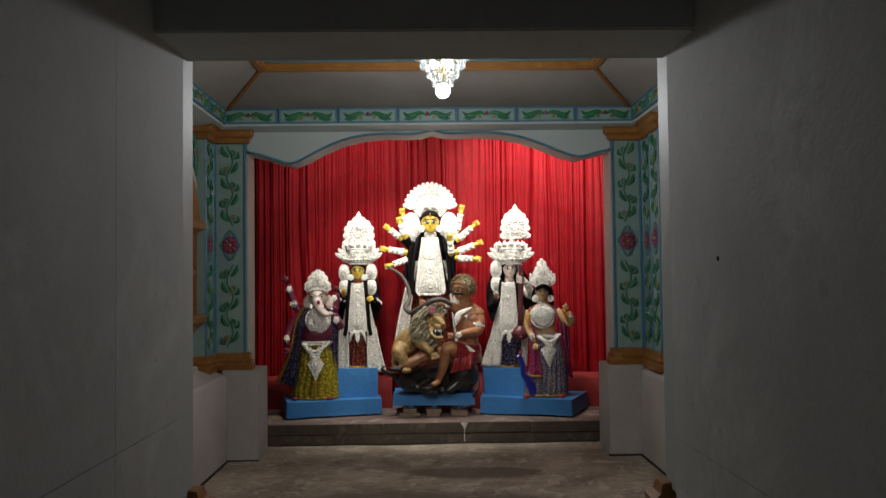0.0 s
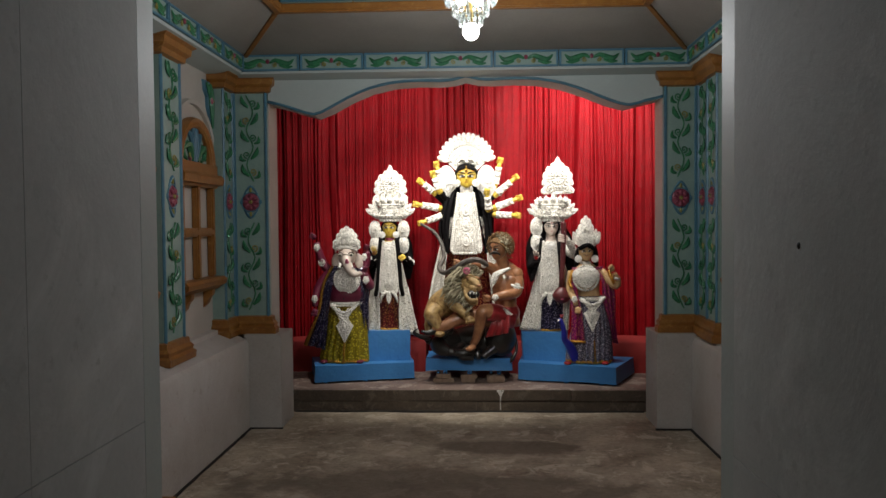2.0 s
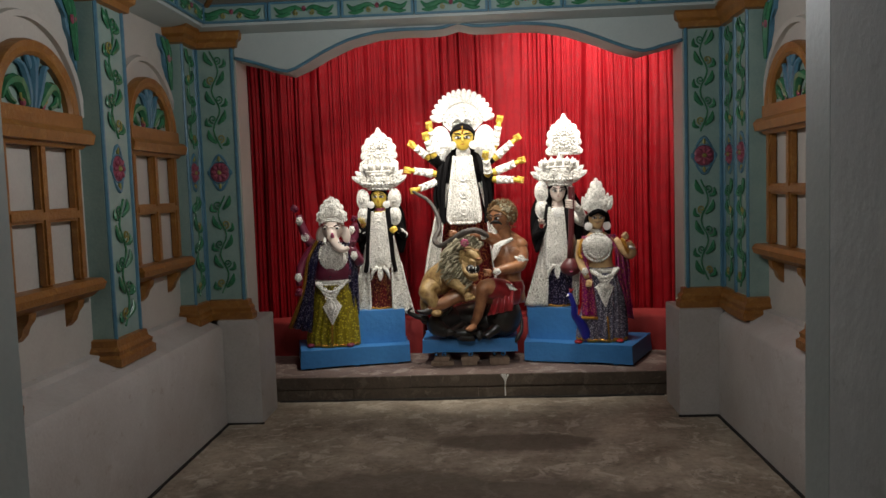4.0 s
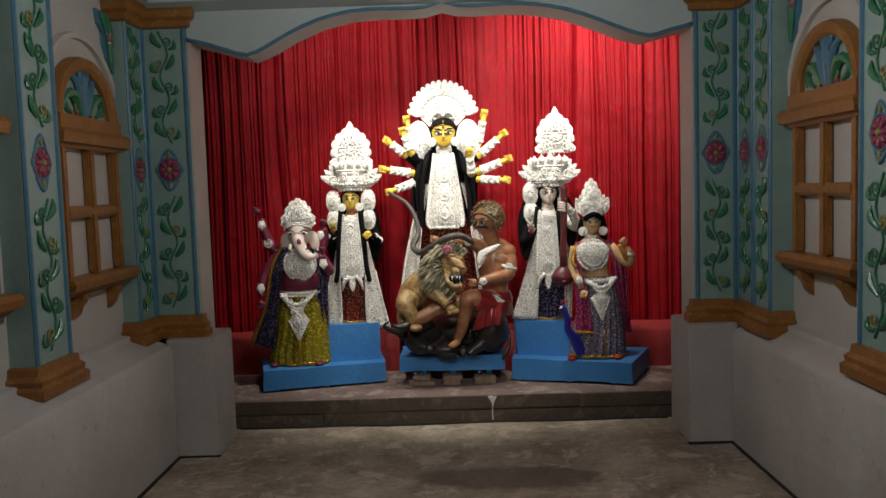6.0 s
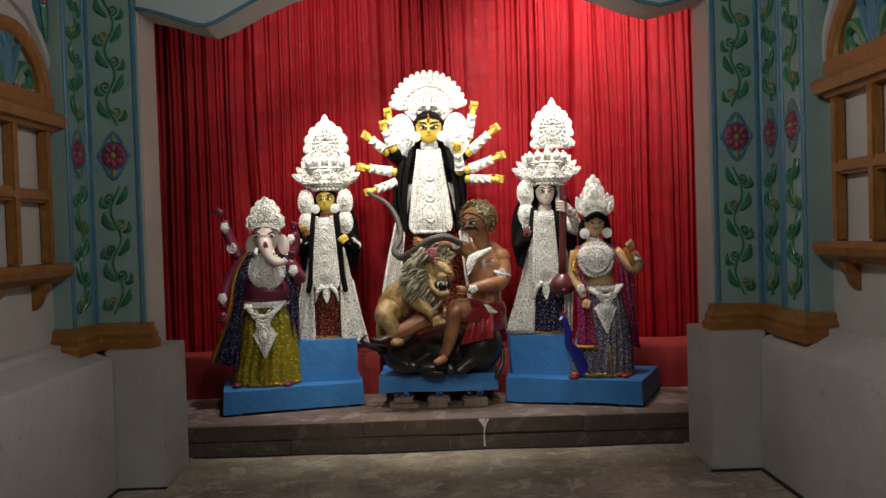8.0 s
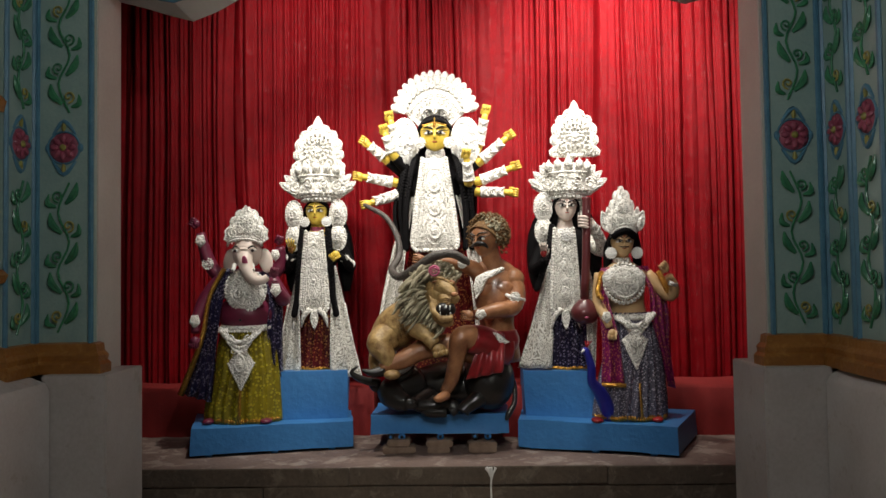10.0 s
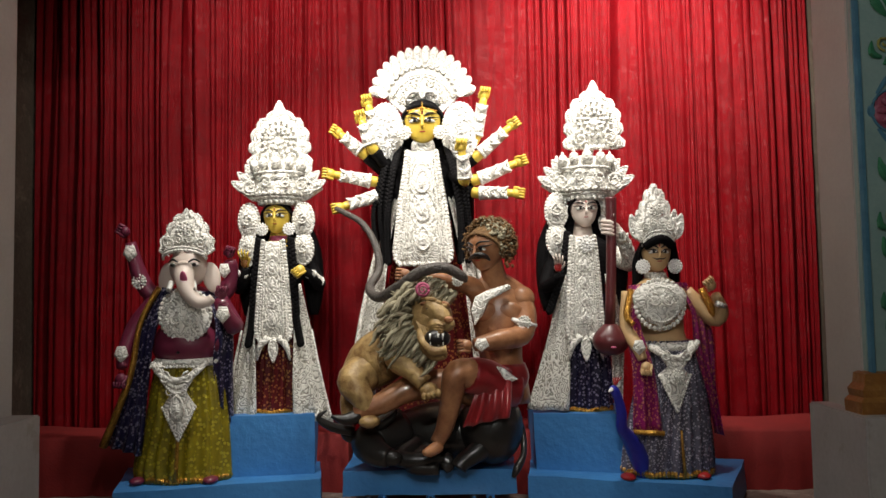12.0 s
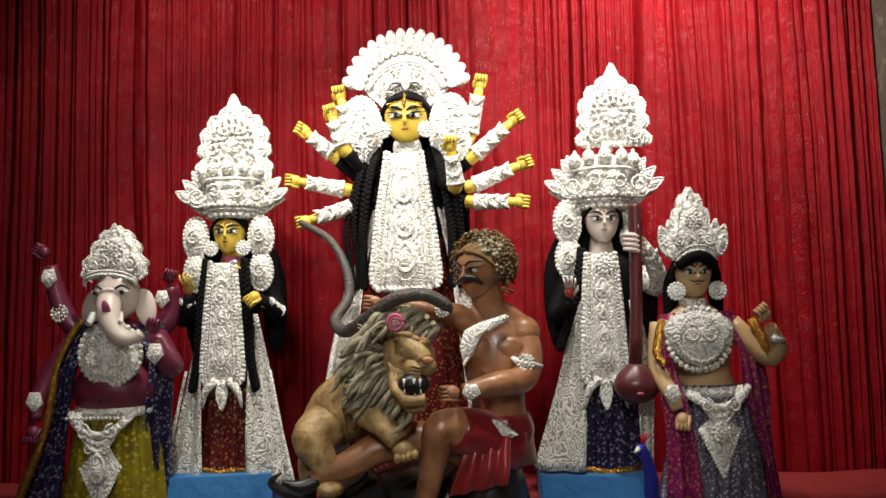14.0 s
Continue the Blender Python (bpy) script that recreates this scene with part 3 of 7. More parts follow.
solid("wall_stage_north", bm, BOARD, "dark back wall of the stage behind the curtain", "wall")
bm = bmesh.new()
box(bm, -2.42, 2.42, 6.885, 8.95, 3.45, 3.55)
solid("ceiling_stage", bm, BOARD, "dark boarded ceiling over the stage", "ceiling")

# coved hall ceiling: four sloping panels to a framed well
CX0, CX1, CY0, CY1, CZ = -1.27, 1.30, 3.24, 5.74, 3.19
RX0, RX1, RY0, RY1, RZ = -1.74, 1.78, 2.45, 6.47, 3.0
bm = bmesh.new()
lo = [bm.verts.new(p) for p in ((RX0, RY0, RZ), (RX1, RY0, RZ), (RX1, RY1, RZ), (RX0, RY1, RZ))]
hi = [bm.verts.new(p) for p in ((CX0, CY0, CZ), (CX1, CY0, CZ), (CX1, CY1, CZ), (CX0, CY1, CZ))]
to = [bm.verts.new((v.co.x, v.co.y, CZ + 0.26)) for v in hi]
for i in range(4):
    j = (i + 1) % 4
    bm.faces.new((lo[i], lo[j], hi[j], hi[i]))
    bm.faces.new((hi[i], hi[j], to[j], to[i]))
bm.faces.new(to)
bmesh.ops.solidify(bm, geom=list(bm.faces), thickness=0.03)
solid("ceiling_hall", bm, CREAM, "cream coved ceiling with a recessed middle", "ceiling", smooth=10)
bm = bmesh.new()
box(bm, -2.3, 2.3, 2.3, 6.9, 3.5, 3.6)
solid("ceiling_roof", bm, BOARD, "roof boards above the hall", "ceiling")

ribs = thing("ceiling_ribs", "ochre brown wooden ribs framing the ceiling well", "trim", at=(0, 0, 0))
ribs["kind"] = "structure"
for a, b in (((RX0, RY1, RZ), (CX0, CY1, CZ)), ((RX1, RY1, RZ), (CX1, CY1, CZ)), ((RX0, RY0, RZ), (CX0, CY0, CZ)), ((RX1, RY0, RZ), (CX1, CY0, CZ))):
    bm = bmesh.new()
    tube(bm, [(*a, 0.026), (*b, 0.026)], 0, 6, 1)
    part("rib", bm, OCHRE, ribs)
for x0, x1, y0, y1 in ((CX0 - 0.04, CX1 + 0.04, CY1 - 0.03, CY1 + 0.04), (CX0 - 0.04, CX1 + 0.04, CY0 - 0.04, CY0 + 0.03), (CX0 - 0.04, CX0 + 0.03, CY0, CY1), (CX1 - 0.03, CX1 + 0.04, CY0, CY1)):
    bm = bmesh.new()
    box(bm, x0, x1, y0, y1, CZ - 0.035, CZ + 0.03, 0, 0.012)
    part("frame_bar", bm, OCHRE, ribs)


def leafspray(bm, w, h, g=0, p=1, o=2):
    """A symmetric spray of curled leaves round a bud, in the plane y = 0, from the middle of its foot."""
    for s in (-1, 1):
        tube(bm, [(s * 0.03 * w, 0, 0.5 * h, 0.08 * h), (s * 0.14 * w, -0.006, 0.72 * h, 0.16 * h), (s * 0.28 * w, -0.01, 0.5 * h, 0.22 * h), (s * 0.40 * w, -0.01, 0.42 * h, 0.18 * h), (s * 0.49 * w, -0.006, 0.78 * h, 0.05 * h)], g, 6, 3, 0.5)
        tube(bm, [(s * 0.22 * w, -0.004, 0.3 * h, 0.08 * h), (s * 0.36 * w, -0.008, 0.14 * h, 0.14 * h), (s * 0.47 * w, -0.006, 0.18 * h, 0.05 * h)], g, 6, 3, 0.5)
        line3(bm, curl(s * 0.13 * w, 0.3 * h, 0.2 * h, 1.3, 90, -s, 12), -0.012, 0.06 * h, o)
    ball(bm, (0, -0.006, 0.62 * h), (0.035 * w, 0.012, 0.2 * h), p, 8, 6)


# green frieze round the hall, panel by panel
def frieze_panel(w):
    t = new("frieze_panel")
    bm = bmesh.new()
    box(bm, -w / 2, w / 2, 0, 0.06, 0, 0.125, 0, 0.004)
    part("panel", bm, GREENBG, t)
    bm = bmesh.new()
    for x0, x1, z0, z1 in ((-w / 2, w / 2, 0.112, 0.127), (-w / 2, w / 2, -0.002, 0.013), (-w / 2, -w / 2 + 0.018, 0.013, 0.112), (w / 2 - 0.018, w / 2, 0.013, 0.112)):
        box(bm, x0, x1, -0.012, 0.004, z0, z1, 0, 0.003)
    part("border", bm, BLUE, t, "blue painted border")
    bm = bmesh.new()
    leafspray(bm, w * 0.84, 0.095)
    bm.transform(Matrix.Translation((0, -0.003, 0.014)))
    part("leaf_scroll", bm, [GREENP, PINKP, GOLDLEAF], t, "green leaf scroll in relief")
    return tagged(t, "green and blue frieze panel with leaf scrolls", "frieze", "frieze panels", "structure")


FR_Y, FR_Z = 6.47, 2.882
first = frieze_panel(0.505)
first.matrix_basis = pose(-1.53, FR_Y - 0.055, FR_Z)
for i in range(1, 7):
    copy_thing(first, pose(-1.53 + 0.511 * i, FR_Y - 0.055, FR_Z))
for i in range(8):
    copy_thing(first, pose(RX0 + 0.01, 6.16 - 0.511 * i, FR_Z, 0, 0, 90))
    copy_thing(first, pose(RX1 - 0.01, 6.16 - 0.511 * i, FR_Z, 0, 0, -90))
for i in range(5):
    copy_thing(first, pose(-0.99 + 0.511 * i, CY1 - 0.062, CZ + 0.026))
for nm, a, b in (("cornice_north", (RX0 - 0.06, FR_Y, 0), (RX1 + 0.06, FR_Y, 0)), ("cornice_west", (RX0 - 0.05, 2.45, 0), (RX0 - 0.05, FR_Y - 0.06, 0)), ("cornice_east", (RX1 + 0.05, 2.45, 0), (RX1 + 0.05, FR_Y - 0.06, 0))):
    bm = bmesh.new()
    d = (Vector(b) - Vector(a)).normalized()
    out = Vector((0, -1, 0)) if nm == "cornice_north" else Vector((1, 0, 0)) if nm == "cornice_west" else Vector((-1, 0, 0))
    prof = [(-0.3, 2.838), (-0.125, 2.840), (-0.06, 2.846), (0.0, 2.856), (0.045, 2.862), (0.05, 2.880), (0.0, 2.882), (0.0, 3.02), (-0.3, 3.02)]
    skin(bm, [[Vector(p) + out * o + Vector((0, 0, z)) for o, z in prof] for p in (a, b)], 0)
    solid(nm, bm, WALL, "pale blue moulded cornice under the frieze", "cornice", smooth=25)


def vine(bm, z0, z1, w, s=1):
    """A wavy stem with curls and leaves up a panel, in the plane y = 0."""
    n = max(3, round((z1 - z0) / 0.135))
    h = (z1 - z0) / n
    pts = []
    for i in range(n + 1):
        pts.append((s * (1 if i % 2 else -1) * 0.15 * w, -0.005, z0 + i * h, 0.0055))
    tube(bm, pts, 0, 6, 4)
    for i in range(n):
        sg = s * (1 if i % 2 else -1)
        z = z0 + i * h
        line3(bm, curl(sg * 0.14 * w, z + 0.55 * h, 0.17 * w, 1.25, -90, sg, 12), -0.010, 0.0065, 1 if i % 3 == 0 else 0)
        tube(bm, [(-sg * 0.05 * w, -0.004, z + 0.3 * h, 0.008), (-sg * 0.3 * w, -0.012, z + 0.62 * h, 0.020), (-sg * 0.36 * w, -0.006, z + 1.0 * h, 0.004)], 0, 6, 3, 0.6)
        tube(bm, [(sg * 0.2 * w, -0.004, z + 0.2 * h, 0.006), (sg * 0.42 * w, -0.010, z + 0.3 * h, 0.015), (sg * 0.4 * w, -0.006, z + 0.62 * h, 0.003)], 0, 6, 3, 0.6)


def medallion(bm, z, r):
    ball(bm, (0, 0, z), (r, 0.014, r), 0, 20, 6)
    for k in range(8):
        a = math.pi * k / 4
        ball(bm, (0.58 * r * math.cos(a), -0.012, z + 0.58 * r * math.sin(a)), (0.3 * r, 0.012, 0.2 * r), 0, 8, 5, tilt(0, -math.degrees(a), 0))
    ball(bm, (0, -0.015, z), (0.22 * r, 0.012, 0.22 * r), 1, 8, 6)
    line3(bm, arc(0, z, r * 1.04, 0, 360, 24), -0.004, 0.007, 2)
    for q in (1, -1):
        tube(bm, [(-0.75 * r, 0, z + q * r * 0.85, 0.006), (0, -0.004, z + q * r * 1.7, 0.012), (0.75 * r, 0, z + q * r * 0.85, 0.006)], 2, 6, 4)
        ball(bm, (q * 1.05 * r, 0, z), (0.2 * r, 0.012, 0.3 * r), 2, 8, 5)
        ball(bm, (0, -0.006, z + q * r * 1.35), (0.14 * r, 0.01, 0.34 * r), 1, 8, 5)


def pilaster(w, d, z0=0.90, z1=2.75, capital=True, sides=(1, 1), s=1):
    """Stands against y = 0 .. d, facing -y, its foot's middle at x = 0."""
    t = new("pilaster")
    bm = bmesh.new()
    box(bm, -w / 2, w / 2, 0, d, z0 - 0.1, z1 + 0.1, 0, 0.004)
    part("shaft", bm, GREENBG, t)
    for q in (-1, 1):
        bm = bmesh.new()
        tube(bm, [(q * (w / 2 - 0.014), -0.002, z0 - 0.02, 0.013), (q * (w / 2 - 0.014), -0.002, z1 + 0.02, 0.013)], 0, 6, 1)
        part("edge_moulding", bm, BLUE, t, "blue painted edge moulding")
    zm = 1.848
    bm = bmesh.new()
    vine(bm, z0 + 0.06, zm - 0.17, w * 0.62, s)
    vine(bm, zm + 0.17, z1 - 0.03, w * 0.62, -s)
    part("vine_relief", bm, [GREENP, GOLDLEAF], t, "green curling vine in relief")
    bm = bmesh.new()
    medallion(bm, zm, min(0.075, w * 0.3))
    part("medallion", bm, [PINKP, GOLDLEAF, BLUE], t, "rose pink round medallion")
    for name, zs in (("base", ((0.765, 0.058), (0.81, 0.06), (0.825, 0.042), (0.85, 0.048), (0.87, 0.028), (0.905, 0.024), (0.912, 0.0))), ("capital", ((2.735, 0.0), (2.745, 0.03), (2.78, 0.035), (2.80, 0.06), (2.84, 0.065), (2.855, 0.09), (2.90, 0.09)))):
        if name == "capital" and not capital:
            continue
        bm = bmesh.new()
        skin(bm, [[(-w / 2 - o * sides[0], -o, z), (w / 2 + o * sides[1], -o, z), (w / 2 + o * sides[1], d, z), (-w / 2 - o * sides[0], d, z)] for z, o in zs], 0)
        part(name, bm, OCHRE, t, "ochre brown moulded " + name, smooth=20)
    return tagged(t, "pilaster with green vine relief and rose medallion", "pilaster", "vine pilasters", "structure")


west = pilaster(0.29, 0.06, sides=(0, 1))
west.matrix_basis = pose(-1.735, PIER_Y - 0.03, 0)
east = pilaster(0.27, 0.06, sides=(1, 0), s=-1)
east.matrix_basis = pose(1.757, PIER_Y - 0.03, 0)
narrow = pilaster(0.26, 0.18, sides=(1, 1))
narrow.matrix_basis = pose(-1.88, 6.46, 0, 0, 0, 90)
copy_thing(narrow, pose(1.90, 6.46, 0, 0, 0, -90))
wide = pilaster(0.34, 0.19)
wide.matrix_basis = pose(-1.86, 5.23, 0, 0, 0, 90)
copy_thing(wide, pose(-1.86, 3.86, 0, 0, 0, 90))
copy_thing(narrow, pose(1.885, 6.16, 0, 0, 0, -90))
copy_thing(wide, pose(1.89, 4.90, 0, 0, 0, -90))
copy_thing(wide, pose(1.89, 3.6, 0, 0, 0, -90))

# white plinths under the stage's piers
for x0, x1 in ((-1.78, -1.475), (1.542, 1.85)):
    bm = bmesh.new()
    box(bm, x0, x1, 6.468, 6.888, 0.0, 0.768, 0, 0.006)
    ob = place(bm, "plinth", DADO, origin=((x0 + x1) / 2, 6.68, 0), smooth=35)
    tagged(ob, "white painted box plinth under the stage pier", "plinth", "stage plinths", "structure")


def window(w):
    """A false window in relief: sill with brackets, four lights, entablature and a round head with leaves. Faces -y."""
    t = new("window")
    h = w / 2
    bm = bmesh.new()
    box(bm, -h, h, -0.004, 0.02, 1.2, 2.05, 0)
    part("backing", bm, CREAM, t)
    for x in (-h + 0.05, 0.0, h - 0.05):
        bm = bmesh.new()
        box(bm, x - 0.032, x + 0.032, -0.055, 0.0, 1.26, 1.98, 0, 0.012)
        part("mullion", bm, OCHRE, t)
    bm = bmesh.new()
    box(bm, -h + 0.05, h - 0.05, -0.06, 0.0, 1.575, 1.64, 0, 0.014)
    part("crossbar", bm, OCHRE, t)
    for nm, zs in (("sill", ((1.165, 0.06, 0.0), (1.19, 0.085, 0.02), (1.20, 0.11, 0.04), (1.235, 0.12, 0.05), (1.26, 0.10, 0.04), (1.262, 0.0, 0.04))), ("entablature", ((1.945, 0.06, 0.0), (1.965, 0.07, 0.02), (1.97, 0.10, 0.045), (2.02, 0.11, 0.05), (2.045, 0.09, 0.04), (2.05, 0.07, 0.0), (2.12, 0.07, 0.0), (2.122, 0.0, 0.0)))):
        bm = bmesh.new()
        skin(bm, [[(-h - e, -o, z), (h + e, -o, z), (h + e, 0.01, z), (-h - e, 0.01, z)] for z, o, e in zs], 0)
        part(nm, bm, OCHRE, t, smooth=20)
    for x in (-h * 0.6, h * 0.6):
        bm = bmesh.new()
        pr = [(0.0, 1.165), (-0.075, 1.165), (-0.07, 1.13), (-0.045, 1.10), (-0.03, 1.06), (0.0, 1.03)]
        skin(bm, [[(x + q, y, z) for y, z in pr] for q in (-0.03, 0.03)], 0)
        part("bracket", bm, OCHRE, t)
    r = h * 0.98
    bm = bmesh.new()
    prof = ((0.80, -0.0), (0.80, -0.04), (0.85, -0.055), (0.92, -0.05), (1.0, -0.06), (1.03, -0.03), (1.03, 0.005))
    skin(bm, [[(r * k * math.cos(a), y, 2.10 + r * 0.95 * k * math.sin(a)) for k, y in prof] for a in [math.pi * i / 24 for i in range(25)]], 0)
    part("arch_frame", bm, OCHRE, t, "ochre brown rounded arch", smooth=30)
    bm = bmesh.new()
    pts = arc(0, 2.10, r * 0.84, 0, 180, 20, r * 0.8)
    skin(bm, [[(x, y, z) for x, z in pts] for y in (-0.012, 0.012)], 0)
    part("tympanum", bm, GREENBG, t)
    bm = bmesh.new()
    for s in (-1, 1):
        tube(bm, [(s * 0.03, -0.02, 2.13, 0.014), (s * 0.05, -0.03, 2.22, 0.02), (s * 0.10 * w / 0.8, -0.03, 2.32, 0.018), (s * 0.17 * w / 0.8, -0.02, 2.34, 0.008)], 2, 6, 3)
        tube(bm, [(s * 0.05, -0.02, 2.14, 0.02), (s * 0.14 * w / 0.8, -0.03, 2.24, 0.03), (s * 0.23 * w / 0.8, -0.025, 2.22, 0.02), (s * 0.26 * w / 0.8, -0.02, 2.15, 0.006)], 0, 6, 3)
        line3(bm, curl(s * 0.09 * w / 0.8, 2.175, 0.035, 1.2, 90, -s, 12), -0.028, 0.008, 3)
        tube(bm, [(s * 0.16 * w / 0.8, -0.02, 2.14, 0.012), (s * 0.22 * w / 0.8, -0.02, 2.17, 0.016), (s * 0.24 * w / 0.8, -0.02, 2.26, 0.004)], 0, 6, 3)
        ball(bm, (s * 0.09 * w / 0.8, -0.02, 2.15), (0.02, 0.015, 0.025), 1, 8, 6)
        ball(bm, (s * 0.035, -0.03, 2.345), (0.02, 0.014, 0.045), 2, 8, 6, tilt(0, s * 25, 0))
    tube(bm, [(0, -0.02, 2.12, 0.016), (0, -0.03, 2.25, 0.022), (0, -0.03, 2.34, 0.024), (0, -0.02, 2.40, 0.006)], 2, 6, 3)
    part("leaf_relief", bm, [GREENP, PINKP, BLUE, GOLDLEAF], t, "painted flower and leaf relief")
    bm = bmesh.new()
    prof = ((1.22, 0.005), (1.22, -0.03), (1.30, -0.035), (1.33, 0.005))
    skin(bm, [[(r * k * math.cos(a), y, 2.12 + r * 0.98 * k * math.sin(a)) for k, y in prof] for a in [math.pi * i / 24 for i in range(25)]], 0)
    part("hood_mould", bm, CREAM, t, "cream arched hood mould")
    return tagged(t, "ochre brown arched false window with leaf tympanum", "window", "false windows", "structure")


win = window(0.74)
win.matrix_basis = pose(SIDE_L, 5.92, 0, 0, 0, 90)
copy_thing(win, pose(SIDE_L, 4.60, 0, 0, 0, 90))
copy_thing(win, pose(SIDE_R, 5.58, 0, 0, 0, -90))
copy_thing(win, pose(SIDE_R, 4.30, 0, 0, 0, -90))


def spandrel_leaf(s):
    """A hanging leaf ornament under a capital; s: the side to which it leans."""
    t = new("spandrel_ornament")
    bm = bmesh.new()
    plate(bm, [(0, 2.78), (s * 0.17, 2.78), (s * 0.15, 2.70), (s * 0.10, 2.66), (s * 0.09, 2.58), (s * 0.05, 2.52), (s * 0.035, 2.42), (0, 2.36)][::s], -0.02, 0.02, 0, 0.006)
    part("leaf_board", bm, BLUE, t)
    bm = bmesh.new()
    tube(bm, [(s * 0.02, -0.03, 2.42, 0.01), (s * 0.045, -0.035, 2.56, 0.022), (s * 0.06, -0.035, 2.68, 0.026), (s * 0.05, -0.03, 2.76, 0.01)], 0, 6, 3)
    tube(bm, [(s * 0.05, -0.03, 2.62, 0.012), (s * 0.10, -0.035, 2.70, 0.02), (s * 0.14, -0.03, 2.76, 0.008)], 0, 6, 3)
    ball(bm, (s * 0.055, -0.045, 2.63), (0.03, 0.015, 0.035), 1, 8, 6)
    part("leaf_relief", bm, [GREENP, PINKP], t)
    return tagged(t, "blue and green hanging leaf ornament under the cornice", "ornament", "spandrel ornaments", "structure")


sl, sr = spandrel_leaf(-1), spandrel_leaf(1)
sl.matrix_basis = pose(SIDE_L, 6.33, 0, 0, 0, 90)
sr.matrix_basis = pose(SIDE_L, 5.41, 0, 0, 0, 90)
copy_thing(sl, pose(SIDE_L, 5.05, 0, 0, 0, 90))
copy_thing(sr, pose(SIDE_R, 6.02, 0, 0, 0, -90))
copy_thing(sl, pose(SIDE_R, 5.08, 0, 0, 0, -90))
copy_thing(sr, pose(SIDE_R, 4.72, 0, 0, 0, -90))

# jamb pilasters on the hall's side of the passage opening
for s in (-1, 1):
    t = thing("jamb_pilaster", "pale jamb with ochre moulded base on white plinth", "pilaster", "jamb pilasters")
    t["kind"] = "structure"
    bm = bmesh.new()
    box(bm, *sorted((s * 0.862, s * 1.0)), 2.447, 2.57, 0.78, 2.9, 0, 0.004)
    part("shaft", bm, WALL, t)
    bm = bmesh.new()
    zs = ((0.655, 0.07), (0.70, 0.075), (0.715, 0.05), (0.745, 0.055), (0.765, 0.03), (0.80, 0.02), (0.805, 0.0))
    skin(bm, [[(s * (0.85 - o), 2.505 - o * 0.3, z), (s * 1.0, 2.505 - o * 0.3, z), (s * 1.0, 2.57 + o, z), (s * (0.85 - o), 2.57 + o, z)] for z, o in zs], 0)
    part("base", bm, OCHRE, t, "ochre brown moulded base", smooth=20)
    bm = bmesh.new()
    box(bm, *sorted((s * 0.80, s * 1.0)), 2.49, 2.62, 0, 0.655, 0, 0.004)
    part("plinth", bm, DADO, t, "white painted plinth")

# ---- curtain ----
bm = bmesh.new()
cols, rows = 1100, 64
rings = []
for j in range(rows + 1):
    z = 0.19 + 3.2 * j / rows
    row = []
    for i in range(cols + 1):
        u = i / cols
        x = -2.28 + 4.56 * u
        k = noise.noise((x * 2.1, 0.3, 0.0))
        ph = math.pi * (x * 8.5 + 2.0 * k + 0.22 * noise.noise((x * 3, z * 0.5, 9.0)))
        deep = 0.55 + 0.8 * noise.noise((math.floor(ph / math.pi) * 1.37, 2.0, 1.0))
        fine = abs(math.sin(2.6 * ph + 2.5 * noise.noise((x * 4, z * 0.3, 5.0))))
        y = 8.40 - 0.085 * deep * abs(math.sin(ph)) ** 0.45 - 0.022 * fine ** 0.7 + 0.02 * noise.noise((x * 9.0, z * 0.22, 4.0))
        y += 0.012 * noise.noise((x * 26, z * 0.6, 2.0)) + 0.006 * noise.noise((x * 14, z * 5, 7.0))
        row.append((x, y, z))
    rings.append(row)
vr = [[bm.verts.new(p) for p in row] for row in rings]
for a, b in zip(vr, vr[1:]):
    for i in range(cols):
        bm.faces.new((a[i], a[i + 1], b[i + 1], b[i]))
tagged(place(bm, "curtain", CURTAIN, origin=(0, 8.36, 0.19)), "crushed red satin curtain hanging in folds behind the statues", "curtain")

# red cloth over low ledges along the curtain's foot
for x0, x1, y0, zt in ((-2.26, -0.40, 7.96, 0.50), (0.42, 2.26, 7.86, 0.50)):
    bm = bmesh.new()
    n = 40
    rr = []
    for i in range(n + 1):
        x = x0 + (x1 - x0) * i / n
        w = 0.012 * math.sin(i * 1.9) + 0.012 * noise.noise((x * 5, 0, 1))
        q = 0.015 * noise.noise((x * 3, 4, 1))
        rr.append([(x, y0 + w, 0.188), (x, y0 + 0.6 * w, 0.32), (x, y0 + 0.01, zt - 0.02 + q), (x, y0 + 0.03, zt + q), (x, 8.28, zt + q), (x, 8.28, 0.188)])
    skin(bm, rr, 0)
    tagged(place(bm, "draped_ledge", REDCLOTH, origin=((x0 + x1) / 2, 8.1, 0.188), smooth=50), "low ledge covered with plain red cloth behind the platforms", "ledge", "red ledges")

# ---- chandelier ----
ch = thing("chandelier", "tiered crystal chandelier with a lit round bulb", "chandelier", at=(0.10, 4.50, 0))
for r, z0, z1 in ((0.215, 2.99, 3.07), (0.175, 2.92, 2.99), (0.135, 2.86, 2.92), (0.095, 2.80, 2.86), (0.06, 2.745, 2.80)):
    bm = bmesh.new()
    tube(bm, [(r * math.cos(a), r * math.sin(a), z1, 0.006) for a in [2 * math.pi * i / 32 for i in range(33)]], 0, 6, 1)
    part("hoop", bm, GILT, ch)
    bm = bmesh.new()
    n = round(r * 190)
    for k in range(n):
        a = 2 * math.pi * k / n
        for q in range(2):
            ball(bm, (r * math.cos(a), r * math.sin(a), z1 - 0.014 - q * (z1 - z0) * 0.4), (0.011, 0.011, 0.016), 0, 6, 4)
        ball(bm, (r * math.cos(a), r * math.sin(a), z0), (0.009, 0.009, 0.02), 0, 6, 4)
    part("crystal_row", bm, CRYSTAL, ch, "clear crystal beads")
